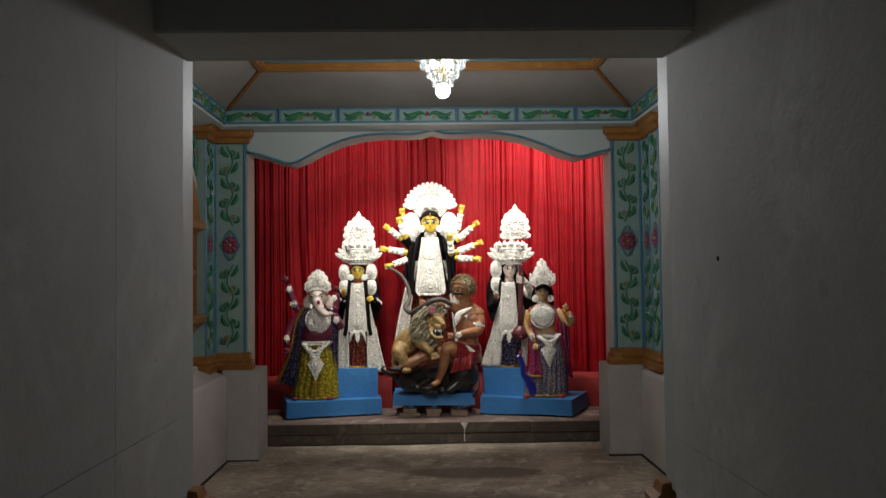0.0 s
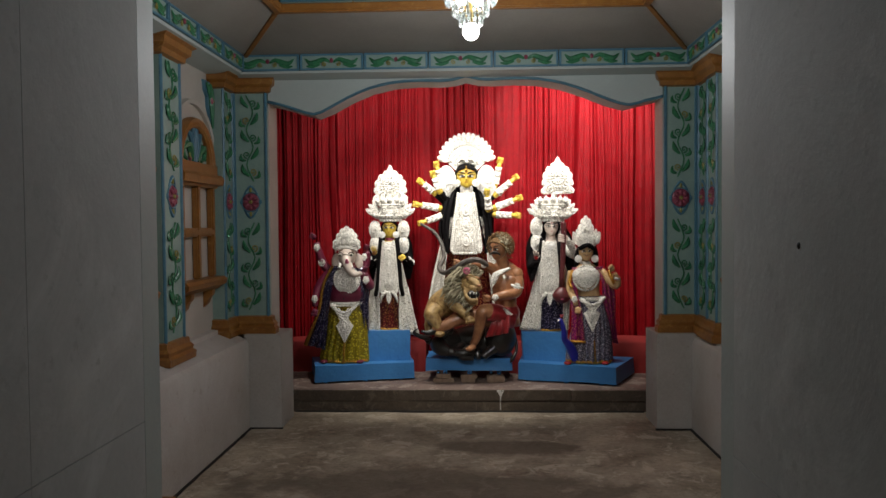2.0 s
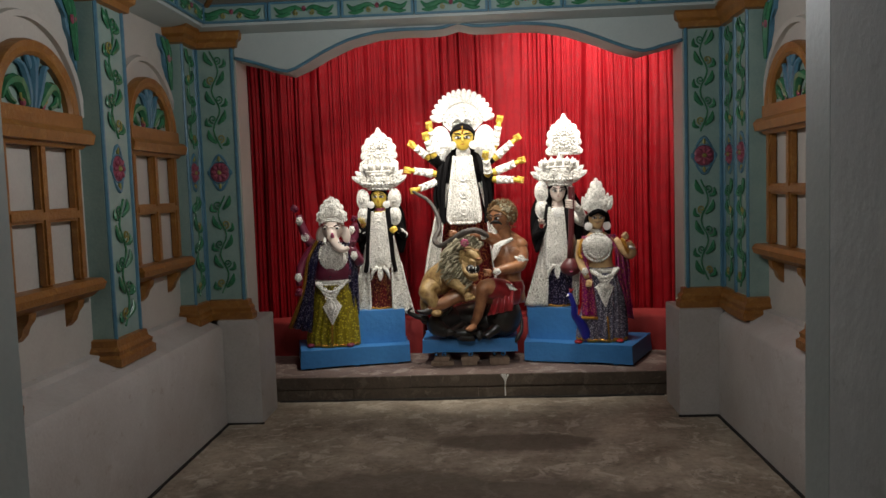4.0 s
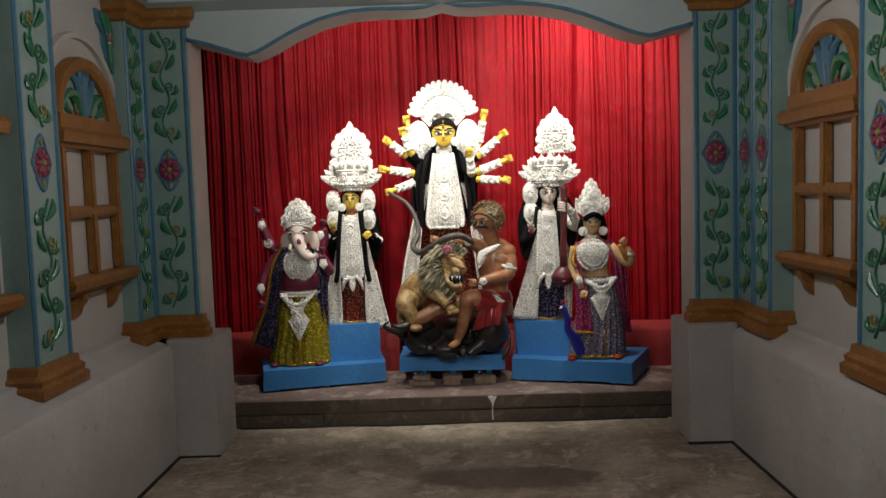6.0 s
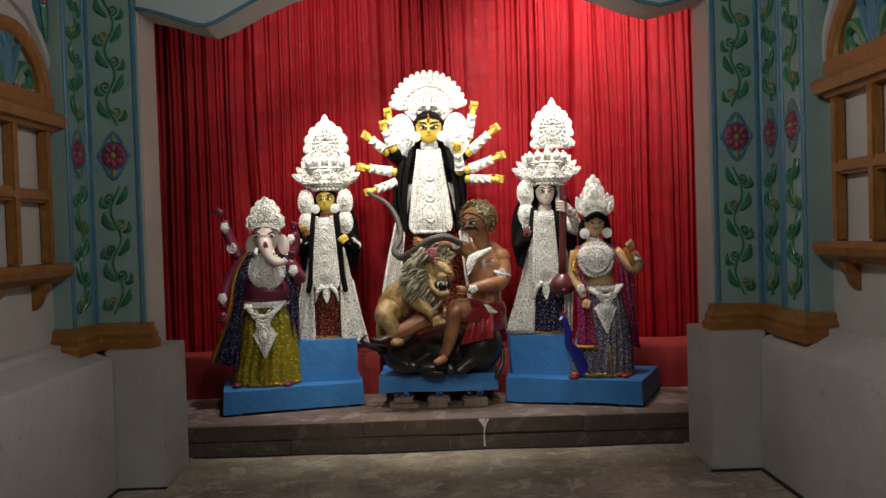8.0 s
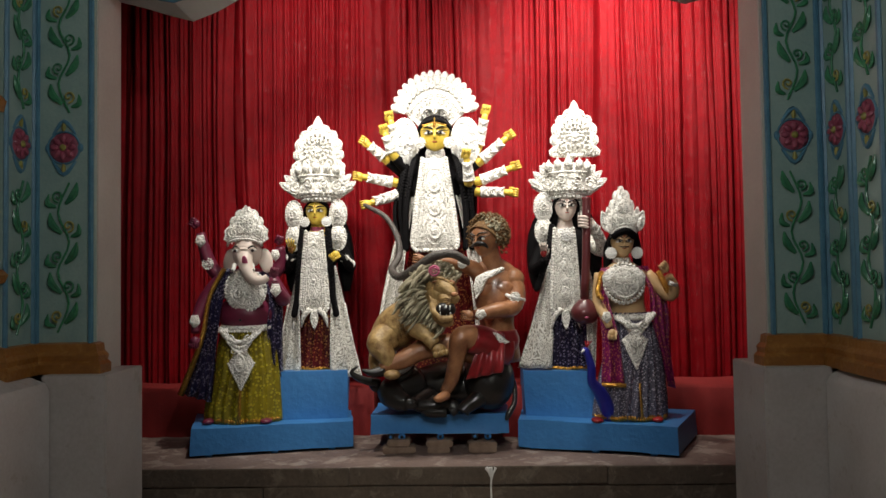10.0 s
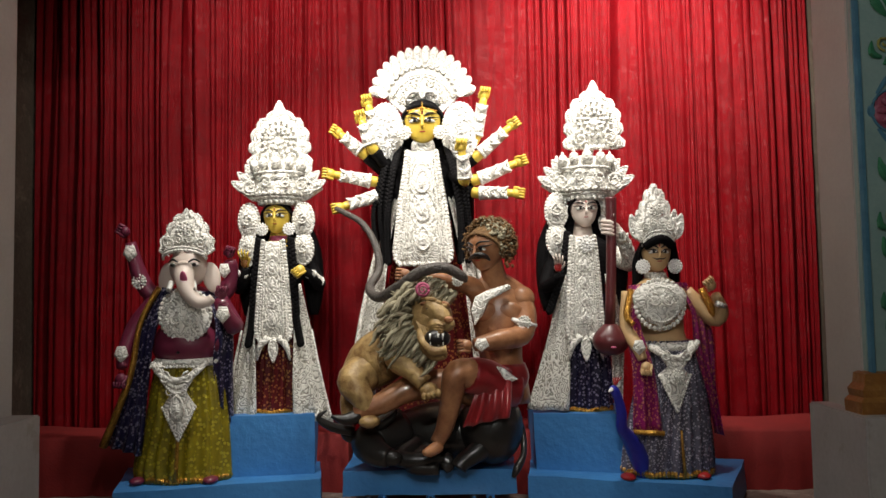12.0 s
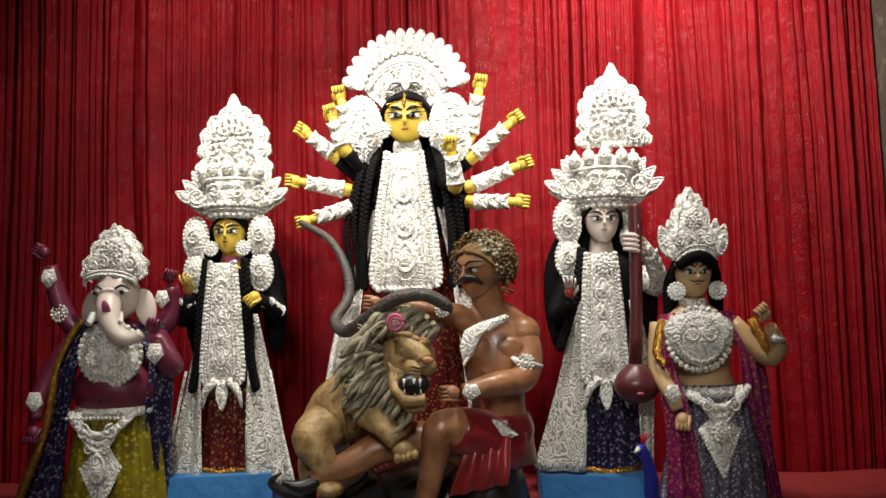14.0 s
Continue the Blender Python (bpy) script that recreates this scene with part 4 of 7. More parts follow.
for r, z in ((0.05, 3.02), (0.045, 2.94), (0.035, 2.87)):
    for k in range(3):
        a = 2 * math.pi * k / 3 + z
        bm = bmesh.new()
        ball(bm, (r * 1.6 * math.cos(a), r * 1.6 * math.sin(a), z), 0.028, 0, 10, 8)
        part("lamp", bm, BULB, ch)
bm = bmesh.new()
ball(bm, (0, 0, 2.70), 0.046, 0, 16, 12)
part("bulb", bm, BULB, ch, "lit round white bulb")
bm = bmesh.new()
tube(bm, [(0, 0, 2.74, 0.012), (0, 0, 3.1, 0.012), (0, 0, 3.43, 0.02)], 0, 8, 1)
part("stem", bm, GILT, ch)

# ---- platforms ----


def platform(name, corners, top, seat=None, label=""):
    """A painted box on castors; corners: its plan, front edge first (x, y), seen from above, anticlockwise."""
    ob_at = (sum(c[0] for c in corners) / 4, sum(c[1] for c in corners) / 4, 0.187)
    t = thing(name, label, "platform", at=ob_at)
    o = Vector(ob_at)
    bm = bmesh.new()

    def slab(cs, z0, z1, bulge=0.012):
        rings = []
        n = 7
        for k, z in enumerate((z0, z0 + 0.03, (z0 + z1) / 2, z1 - 0.015, z1)):
            ring = []
            for a, b in zip(cs, cs[1:] + cs[:1]):
                for i in range(n):
                    x, y = a[0] + (b[0] - a[0]) * i / n, a[1] + (b[1] - a[1]) * i / n
                    w = bulge * noise.noise((x * 4, y * 4, z * 6))
                    ring.append((x + w - o.x, y + w * 0.7 - o.y, z - o.z + (0.5 * w if k else 0.8 * w)))
            rings.append(ring)
        skin(bm, rings, 0)

    slab(corners, 0.203, top)
    part("body", bm, PLATFORM, t, smooth=40)
    if seat:
        bm = bmesh.new()
        slab(seat[0], top - 0.01, seat[1])
        part("seat_block", bm, PLATFORM, t, smooth=40)
    a, b = corners[0], corners[1]
    for f in (0.1, 0.5, 0.86):
        x, y = a[0] + (b[0] - a[0]) * f, a[1] + (b[1] - a[1]) * f
        castor = new("castor")
        castor.parent, castor.location = t, (x - o.x, y + 0.03 - o.y, 0)
        bm = bmesh.new()
        box(bm, -0.026, 0.026, -0.02, 0.02, 0.008, 0.04, 0, 0.006)
        place(bm, "fork", PLATFORM, castor)
        bm = bmesh.new()
        tube(bm, [(-0.018, 0, 0.019, 0.019), (0.018, 0, 0.019, 0.019)], 0, 12, 1)
        place(bm, "wheel", PLATFORM, castor)
    return t


platform("stage_platform", [(-1.38, 7.33), (-0.482, 7.555), (-0.55, 8.0), (-1.52, 7.86)], 0.352, ([(-0.93, 7.60), (-0.53, 7.67), (-0.56, 7.97), (-0.95, 7.92)], 0.64), "blue painted plaster platform with raised block on castors")
platform("stage_platform", [(0.495, 7.50), (1.355, 7.233), (1.62, 7.80), (0.56, 7.98)], 0.36, ([(0.545, 7.62), (0.955, 7.52), (0.99, 7.88), (0.55, 7.95)], 0.635), "blue painted plaster platform with block and torn corner")

ct = thing("stage_platform", "low blue painted trolley platform raised on bricks", "platform", at=(0.04, 7.62, 0.187))
bm = bmesh.new()
rings = []
for k, z in enumerate((0.105, 0.12, 0.165, 0.205, 0.218)):
    ring = []
    for a, b in zip(((-0.40, -0.16), (0.40, -0.16), (0.40, 0.3), (-0.40, 0.3)), ((0.40, -0.16), (0.40, 0.3), (-0.40, 0.3), (-0.40, -0.16))):
        for i in range(10):
            x, y = a[0] + (b[0] - a[0]) * i / 10, a[1] + (b[1] - a[1]) * i / 10
            w = 0.018 * noise.noise((x * 5, y * 5, z * 9))
            ring.append((x + w, y + w, z + 0.4 * w))
    rings.append(ring)
skin(bm, rings, 0)
part("body", bm, PLATFORM, ct, smooth=40)
for x in (-0.29, -0.225, 0.0, 0.20, 0.275):
    w = new("wheel")
    w.parent, w.location = ct, (x, -0.15, 0.088)
    bm = bmesh.new()
    tube(bm, [(0, -0.012, 0, 0.021), (0, 0.012, 0, 0.021)], 0, 14, 1)
    place(bm, "tyre", BLACKP if x in (-0.29, 0.20) else PLATFORM, w)
    bm = bmesh.new()
    tube(bm, [(0, -0.017, 0, 0.009), (0, -0.011, 0, 0.009)], 0, 10, 1)
    place(bm, "hub", BLACKP if x not in (-0.29, 0.20) else PLATFORM, w)
for x, w, z in ((-0.20, 0.19, 0.0), (-0.20, 0.13, 0.04), (0.03, 0.13, 0.0), (0.035, 0.15, 0.035), (0.28, 0.16, 0.0)):
    bm = bmesh.new()
    box(bm, -w / 2, w / 2, -0.05, 0.06, 0, 0.036 if x < 0.2 else 0.06, 0, 0.006)
    b = place(bm, "brick", BRICK, smooth=35)
    b.matrix_basis = pose(x, 7.46, 0.188 + z, 0, 0, random.uniform(-6, 6))
    tagged(b, "worn old brick propping up the trolley platform", "brick", "propping bricks")

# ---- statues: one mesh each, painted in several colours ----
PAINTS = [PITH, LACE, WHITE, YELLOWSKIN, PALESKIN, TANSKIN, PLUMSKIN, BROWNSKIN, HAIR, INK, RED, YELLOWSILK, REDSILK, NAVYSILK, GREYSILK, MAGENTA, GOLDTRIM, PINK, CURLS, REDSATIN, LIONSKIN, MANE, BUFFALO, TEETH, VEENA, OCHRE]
(kPITH, kLACE, kWHITE, kYEL, kPALE, kTAN, kPLUM, kBROWN, kHAIR, kINK, kRED, kYSILK, kRSILK, kNSILK, kGSILK, kMAG, kGOLD, kPINK, kCURL, kLOIN, kLION, kMANE, kBUFF, kTEETH, kVEENA, kOCHRE) = range(len(PAINTS))


def statue(name, bm, origin, label, mats=None):
    return tagged(place(bm, name, mats or PAINTS, origin=origin), label, "statue")


def head(bm, x, y, z, w, h, k, turn=0.0, moustache=False, nod=0.0):
    """A stylised clay head that faces -y: egg, nose, long eyes, brows, lips and hair parted over the brow."""
    b = bmesh.new()
    w *= 1.1
    e = 0.72 if k == kBROWN else 1.0
    kh = kCURL if k == kBROWN else kHAIR
    ball(b, (0, 0.02 * w, 0.10 * h), (0.5 * w, 0.5 * w, 0.42 * h), k, 24, 16)
    stack(b, [(-0.50 * h, 0, -0.16 * w, 0.05 * w, 0.06 * w), (-0.46 * h, 0, -0.15 * w, 0.17 * w, 0.20 * w), (-0.36 * h, 0, -0.10 * w, 0.30 * w, 0.31 * w), (-0.2 * h, 0, -0.04 * w, 0.415 * w, 0.41 * w), (0.0, 0, 0.01 * w, 0.485 * w, 0.475 * w), (0.15 * h, 0, 0.02 * w, 0.495 * w, 0.49 * w)], k, 24)
    tube(b, [(0, -0.46 * w, 0.13 * h, 0.03 * w), (0, -0.51 * w, 0.0, 0.04 * w), (0, -0.535 * w, -0.07 * h, 0.055 * w), (0, -0.44 * w, -0.12 * h, 0.03 * w)], k, 8, 3)
    for s in (-1, 1):
        q = tilt(0, s * 14, s * 24)
        ball(b, (s * 0.21 * w, -0.425 * w, 0.055 * h), (0.155 * w * e, 0.05 * w, 0.05 * h * e), kTEETH, 14, 8, q)
        ball(b, (s * 0.20 * w, -0.462 * w, 0.055 * h), (0.062 * w, 0.022 * w, 0.05 * h), kINK, 10, 6, q)
        tube(b, [(s * 0.04 * w, -0.475 * w, 0.03 * h, 0.010 * w), (s * 0.2 * w, -0.482 * w, 0.112 * h, 0.024 * w), (s * 0.40 * w, -0.36 * w, 0.115 * h, 0.012 * w), (s * 0.46 * w, -0.27 * w, 0.14 * h, 0.005 * w)], kINK, 6, 4)
        if k != kBROWN:
            tube(b, [(s * 0.05 * w, -0.47 * w, 0.02 * h, 0.006 * w), (s * 0.2 * w, -0.465 * w, 0.004, 0.014 * w), (s * 0.40 * w, -0.355 * w, 0.08 * h, 0.006 * w)], kINK, 6, 3)
        tube(b, [(s * 0.045 * w, -0.475 * w, 0.155 * h, 0.015 * w), (s * 0.2 * w, -0.465 * w, 0.225 * h, 0.03 * w), (s * 0.42 * w, -0.31 * w, 0.2 * h, 0.008 * w)], kINK, 6, 3)
        tube(b, [(0, -0.435 * w, -0.215 * h, 0.022 * w), (s * 0.06 * w, -0.43 * w, -0.212 * h, 0.02 * w), (s * 0.125 * w, -0.40 * w, -0.205 * h, 0.006 * w)], kRED, 6, 3)
        if moustache:
            tube(b, [(0, -0.485 * w, -0.15 * h, 0.014 * w), (s * 0.12 * w, -0.455 * w, -0.155 * h, 0.02 * w), (s * 0.23 * w, -0.40 * w, -0.11 * h, 0.004 * w)], kINK, 6, 3)
        for i in range(7):
            f = i / 6
            tube(b, [(s * 0.03 * w, (-0.38 + 0.3 * f) * w, (0.42 + 0.1 * f) * h, 0.045 * w), (s * 0.3 * w, (-0.32 + 0.3 * f) * w, (0.36 + 0.1 * f) * h, 0.05 * w), (s * 0.54 * w, (-0.14 + 0.26 * f) * w, (0.14 + 0.06 * f) * h, 0.045 * w), (s * 0.57 * w, (-0.02 + 0.26 * f) * w, -0.16 * h, 0.035 * w)], kh, 6, 3)
    tube(b, [(0, -0.42 * w, -0.245 * h, 0.026 * w), (0, -0.40 * w, -0.262 * h, 0.012 * w)], kRED, 6, 2)
    if k != kBROWN:
        ball(b, (0, -0.475 * w, 0.24 * h), (0.022 * w, 0.012 * w, 0.05 * h), kRED, 8, 6)
    ball(b, (0, 0.16 * w, 0.20 * h), (0.54 * w, 0.46 * w, 0.40 * h), kh, 18, 12)
    b.transform(Matrix.Translation((x, y, z)) @ tilt(nod, 0, turn))
    me = bpy.data.meshes.new("clay_head")
    b.to_mesh(me)
    b.free()
    bm.from_mesh(me)
    bpy.data.meshes.remove(me)


def fist(bm, p, way, size, k):
    """A closed hand at p, its fingers turned along way (degrees in the picture's plane)."""
    x, y, z = p
    a = radians(way)
    d, n = Vector((math.cos(a), 0, math.sin(a))), Vector((-math.sin(a), 0, math.cos(a)))
    ball(bm, p, (0.62 * size, 0.45 * size, 0.55 * size), k, 10, 8, tilt(0, -way, 0))
    for i in range(4):
        o = Vector(p) + n * (0.42 - 0.28 * i) * size + d * 0.35 * size
        tube(bm, [(*(o - d * 0.25 * size), 0.16 * size), (*(o + d * 0.32 * size + Vector((0, -0.2 * size, 0))), 0.16 * size), (*(o + d * 0.22 * size + Vector((0, -0.52 * size, 0))), 0.14 * size), (*(o - d * 0.15 * size + Vector((0, -0.55 * size, 0))), 0.09 * size)], k, 6, 3)
    o = Vector(p) + n * 0.5 * size
    tube(bm, [(*(o - d * 0.35 * size), 0.17 * size), (*(o + d * 0.05 * size + Vector((0, -0.35 * size, 0))), 0.15 * size), (*(o + d * 0.3 * size + Vector((0, -0.5 * size, 0)) - n * 0.2 * size), 0.09 * size)], k, 6, 3)


def palm(bm, p, size, k, k2, turn=0.0):
    """An open hand held up, its palm to the front."""
    x, y, z = p
    ball(bm, (x, y, z), (0.42 * size, 0.18 * size, 0.5 * size), k2, 10, 8, tilt(0, turn, 0))
    ball(bm, (x, y + 0.05 * size, z), (0.45 * size, 0.18 * size, 0.52 * size), k, 10, 8, tilt(0, turn, 0))
    for i in range(4):
        a = radians(90 - turn + 9 * (1.5 - i))
        sx = x + (0.3 - 0.2 * i) * -size
        ln = (0.95, 1.1, 1.05, 0.85)[i] * size
        tube(bm, [(sx, y, z + 0.3 * size, 0.11 * size), (sx + math.cos(a) * ln * 0.6, y - 0.03, z + 0.3 * size + ln * 0.6 * math.sin(a), 0.10 * size), (sx + math.cos(a) * ln, y - 0.02, z + 0.3 * size + ln * math.sin(a), 0.06 * size)], k, 6, 3)
    tube(bm, [(x + 0.3 * size, y, z - 0.2 * size, 0.13 * size), (x + 0.55 * size, y - 0.02, z + 0.2 * size, 0.12 * size), (x + 0.58 * size, y - 0.03, z + 0.5 * size, 0.06 * size)], k, 6, 3)


def cuff(bm, a, b, r, k=kPITH):
    """A pith cuff round a forearm from a to b: a sleeve with rolled edges and overlapping leaves on its front."""
    a, b = Vector(a), Vector(b)
    d = b - a
    tube(bm, [(*a, r * 1.12), (*(a + d * 0.06), r * 1.2), (*(a + d * 0.12), r * 1.08), (*(a + d * 0.5), r * 1.0), (*(a + d * 0.88), r * 0.9), (*(a + d * 0.94), r * 1.02), (*b, r * 0.9)], k, 12, 2)
    side = d.normalized().cross(Vector((0, 1, 0))).normalized()
    n = max(2, round(d.length / (r * 1.5)))
    for i in range(n):
        c = a + d * ((i + 0.5) / n)
        for q in (-1, 1):
            tip = c + d.normalized() * r * 0.85 + side * q * r * 0.95
            foot = c - d.normalized() * r * 0.5
            tube(bm, [(*(foot + Vector((0, -1.02 * r, 0))), 0.10 * r), (*((foot + tip) / 2 + Vector((0, -1.06 * r, 0))), 0.30 * r), (*(tip + Vector((0, -0.75 * r, 0))), 0.06 * r)], k, 6, 3, 0.5)
        ball(bm, c + Vector((0, -1.08 * r, 0)), (0.24 * r, 0.16 * r, 0.24 * r), k, 8, 6)


def disc_band(bm, p, r, k=kPITH):
    """A white flower boss such as the armlets carry."""
    rosette(bm, p[0], p[1], p[2], r, k, 9)


def diamond(bm, p, w, h, k=kPITH):
    x, y, z = p
    plate(bm, [(x, z - h), (x + w, z - 0.1 * h), (x + 0.55 * w, z + h), (x - 0.55 * w, z + h), (x - w, z - 0.1 * h)], y, 0.012, k, 0.008)
    rosette(bm, x, y - 0.012, z, 0.55 * w, k, 7)


def earpiece(bm, x, y, z, w, h, k=kPITH):
    """A scrolled side piece of pith beside the face: two lobes with curls and a scalloped rim."""
    for q, rr in ((0.27, 0.5), (-0.27, 0.46)):
        c, r = z + q * h, rr * w
        pts = arc(x, c, r, 0, 345, 23, r * h / w * 0.62)
        plate(bm, pts, y, 0.03, k, 0.02)
        beads(bm, arc(x, c, r, 0, 360, 24, r * h / w * 0.62), y + 0.004, 0.15 * w, k, 0.2 * w)
        line3(bm, curl(x, c, 0.62 * r, 1.6, 90, 1, 22), y - 0.022, 0.045 * w, k)


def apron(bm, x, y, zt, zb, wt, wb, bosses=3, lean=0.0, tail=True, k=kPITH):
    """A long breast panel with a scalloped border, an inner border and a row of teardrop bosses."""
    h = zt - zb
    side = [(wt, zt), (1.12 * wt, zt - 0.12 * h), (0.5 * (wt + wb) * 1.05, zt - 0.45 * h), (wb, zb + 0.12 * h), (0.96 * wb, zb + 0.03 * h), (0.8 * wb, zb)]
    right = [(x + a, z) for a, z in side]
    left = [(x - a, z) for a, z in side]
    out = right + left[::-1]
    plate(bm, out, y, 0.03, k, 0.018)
    for ln in (right, left):
        beads(bm, ln, y + 0.002, 0.024 * h ** 0.5, k, 0.03 * h ** 0.5)
        beads(bm, [(x + (a - x) * 0.78, z) for a, z in ln[:-1]], y - 0.012, 0.008, k, 0.016)
        line3(bm, [(x + (a - x) * 0.62, z - 0.02 * h) for a, z in ln[:-1]], y - 0.016, 0.005, k)
    beads(bm, [(x - 0.8 * wb, zb), (x + 0.8 * wb, zb)], y, 0.02, k, 0.028)
    for i in range(bosses):
        z = zt - h * (0.28 + 0.62 * i / max(1, bosses - 1) * 0.82)
        drop(bm, x, y - 0.018, z, 0.30 * wb, 0.30 * wb * 1.35, k)
        line3(bm, arc(x, z + 0.02 * h, 0.42 * wb, 0, 360, 20, 0.42 * wb * 1.6), y - 0.016, 0.004, k)
    if tail:
        for s in (-1, 1):
            tube(bm, [(x + s * 0.3 * wb, y, zb + 0.01, 0.02), (x + s * 0.75 * wb, y - 0.01, zb - 0.03, 0.016), (x + s * 0.95 * wb, y, zb - 0.10, 0.004)], k, 6, 3)
        drop(bm, x, y - 0.008, zb - 0.045, 0.3 * wb, 0.05, k, spin=180)


def tall_crown(bm, x, y, z, k=kPITH, split=0.0, lean=0.06):
    """The tower crown of pith: band, side wings, a ring of buds, then a scalloped tower with a wheel."""
    stack(bm, [(z, 0, 0, 0.098, 0.10), (z + 0.03, 0, 0, 0.112, 0.112), (z + 0.08, 0, 0.0, 0.124, 0.115), (z + 0.14, 0, 0.01, 0.132, 0.11), (z + 0.2, 0, 0.015, 0.13, 0.09), (z + 0.23, 0, 0.02, 0.06, 0.06)], k, 28, cx=x, cy=y)
    for i in range(13):
        a = math.pi * (1 + i / 12)
        for q, r in ((0.012, 0.104), (0.055, 0.122)):
            ball(bm, (x + r * math.cos(a), y + r * 1.0 * math.sin(a), z + q), (0.013, 0.012, 0.013), k, 6, 5)
    for s in (-1, 1):
        plate(bm, [(x + s * a, z + b) for a, b in ((0.07, 0.02), (0.14, 0.025), (0.222, 0.085), (0.195, 0.11), (0.185, 0.135), (0.155, 0.155), (0.07, 0.15))][::s], y - 0.03, 0.03, k, 0.02, 0.1)
        for a, b, w, sp in ((0.195, 0.10, 0.026, 62), (0.172, 0.138, 0.026, 48), (0.145, 0.17, 0.024, 30), (0.15, 0.07, 0.02, 75)):
            drop(bm, x + s * a, y - 0.045, z + b, w, w * 1.5, k, spin=s * sp)
        line3(bm, curl(x + s * 0.13, z + 0.095, 0.04, 1.5, 0, s, 16), y - 0.095, 0.007, k)
        line3(bm, curl(x + s * 0.05, z + 0.11, 0.033, 1.4, 180, s, 16), y - 0.122, 0.006, k)
    for i in range(7):
        a = math.pi * (1.04 + 0.92 * i / 6)
        c = (x + 0.142 * math.cos(a), y + 0.105 * math.sin(a), z + 0.19 + 0.02 * math.sin(math.pi * i / 6))
        ball(bm, c, (0.026, 0.024, 0.032), k, 10, 8)
        ball(bm, (c[0], c[1] - 0.004, c[2] + 0.032), (0.008, 0.008, 0.012), k, 8, 6)
    for q, rr, th in ((0.035, 0.117, 0.006), (0.05, 0.121, 0.006), (0.16, 0.131, 0.008)):
        tube(bm, [(x + rr * math.cos(a), y - 0.004 + 0.92 * rr * math.sin(a), z + q, th) for a in [math.pi * (1 + i / 20) for i in range(21)]], k, 6, 1)
    zt = z + 0.2 + split
    tx = x + 0.75 * split
    half = [(0.115, 0.0), (0.146, 0.012), (0.150, 0.035), (0.128, 0.055), (0.122, 0.07), (0.142, 0.09), (0.140, 0.118), (0.124, 0.132), (0.130, 0.15), (0.134, 0.175), (0.120, 0.197), (0.104, 0.204), (0.106, 0.226), (0.092, 0.25), (0.064, 0.254), (0.056, 0.276), (0.036, 0.292), (0.018, 0.294)]
    half = [((1.02 if split else 1.1) * a, b) for a, b in half]
    right = [(tx + a, zt + b) for a, b in half]
    left = [(tx - a, zt + b) for a, b in half]
    plate(bm, right + left[::-1], y - 0.02, 0.05, k, 0.03, lean)
    for ln in (right, left):
        beads(bm, ln, y - 0.012, 0.011, k, 0.013, 0.8, lean, zt)
        beads(bm, [(tx + (a - tx) * 0.9, b) for a, b in ln], y - 0.026, 0.007, k, 0.009, 0.8, lean, zt)
        beads(bm, [(tx + (a - tx) * 0.78, b - 0.004) for a, b in ln], y - 0.032, 0.008, k, 0.015, 0.8, lean, zt)
    beads(bm, [(tx - 0.13, zt + 0.005), (tx + 0.13, zt + 0.005)], y - 0.03, 0.018, k, 0.026)
    for r, n in ((0.085, 18), (0.055, 14), (0.03, 8)):
        for i in range(n):
            a = 2 * math.pi * i / n
            ball(bm, (tx + r * math.cos(a), y - 0.05 + lean * 0.14, zt + 0.145 + r * math.sin(a)), (0.010, 0.012, 0.010), k, 6, 4)
    for i in range(12):
        a = 2 * math.pi * i / 12
        tube(bm, [(tx + 0.02 * math.cos(a), y - 0.05 + lean * 0.14, zt + 0.145 + 0.02 * math.sin(a), 0.006), (tx + 0.075 * math.cos(a), y - 0.048 + lean * 0.14, zt + 0.145 + 0.075 * math.sin(a), 0.004)], k, 5, 1)
    for s in (-1, 1):
        line3(bm, curl(tx + s * 0.075, zt + 0.045, 0.04, 1.5, 90, -s, 16), y - 0.045, 0.007, k)
    drop(bm, tx, y - 0.03 + lean * 0.28, zt + 0.275, 0.036, 0.055, k)
    drop(bm, x, y - 0.085, z + 0.205, 0.03, 0.045, k)


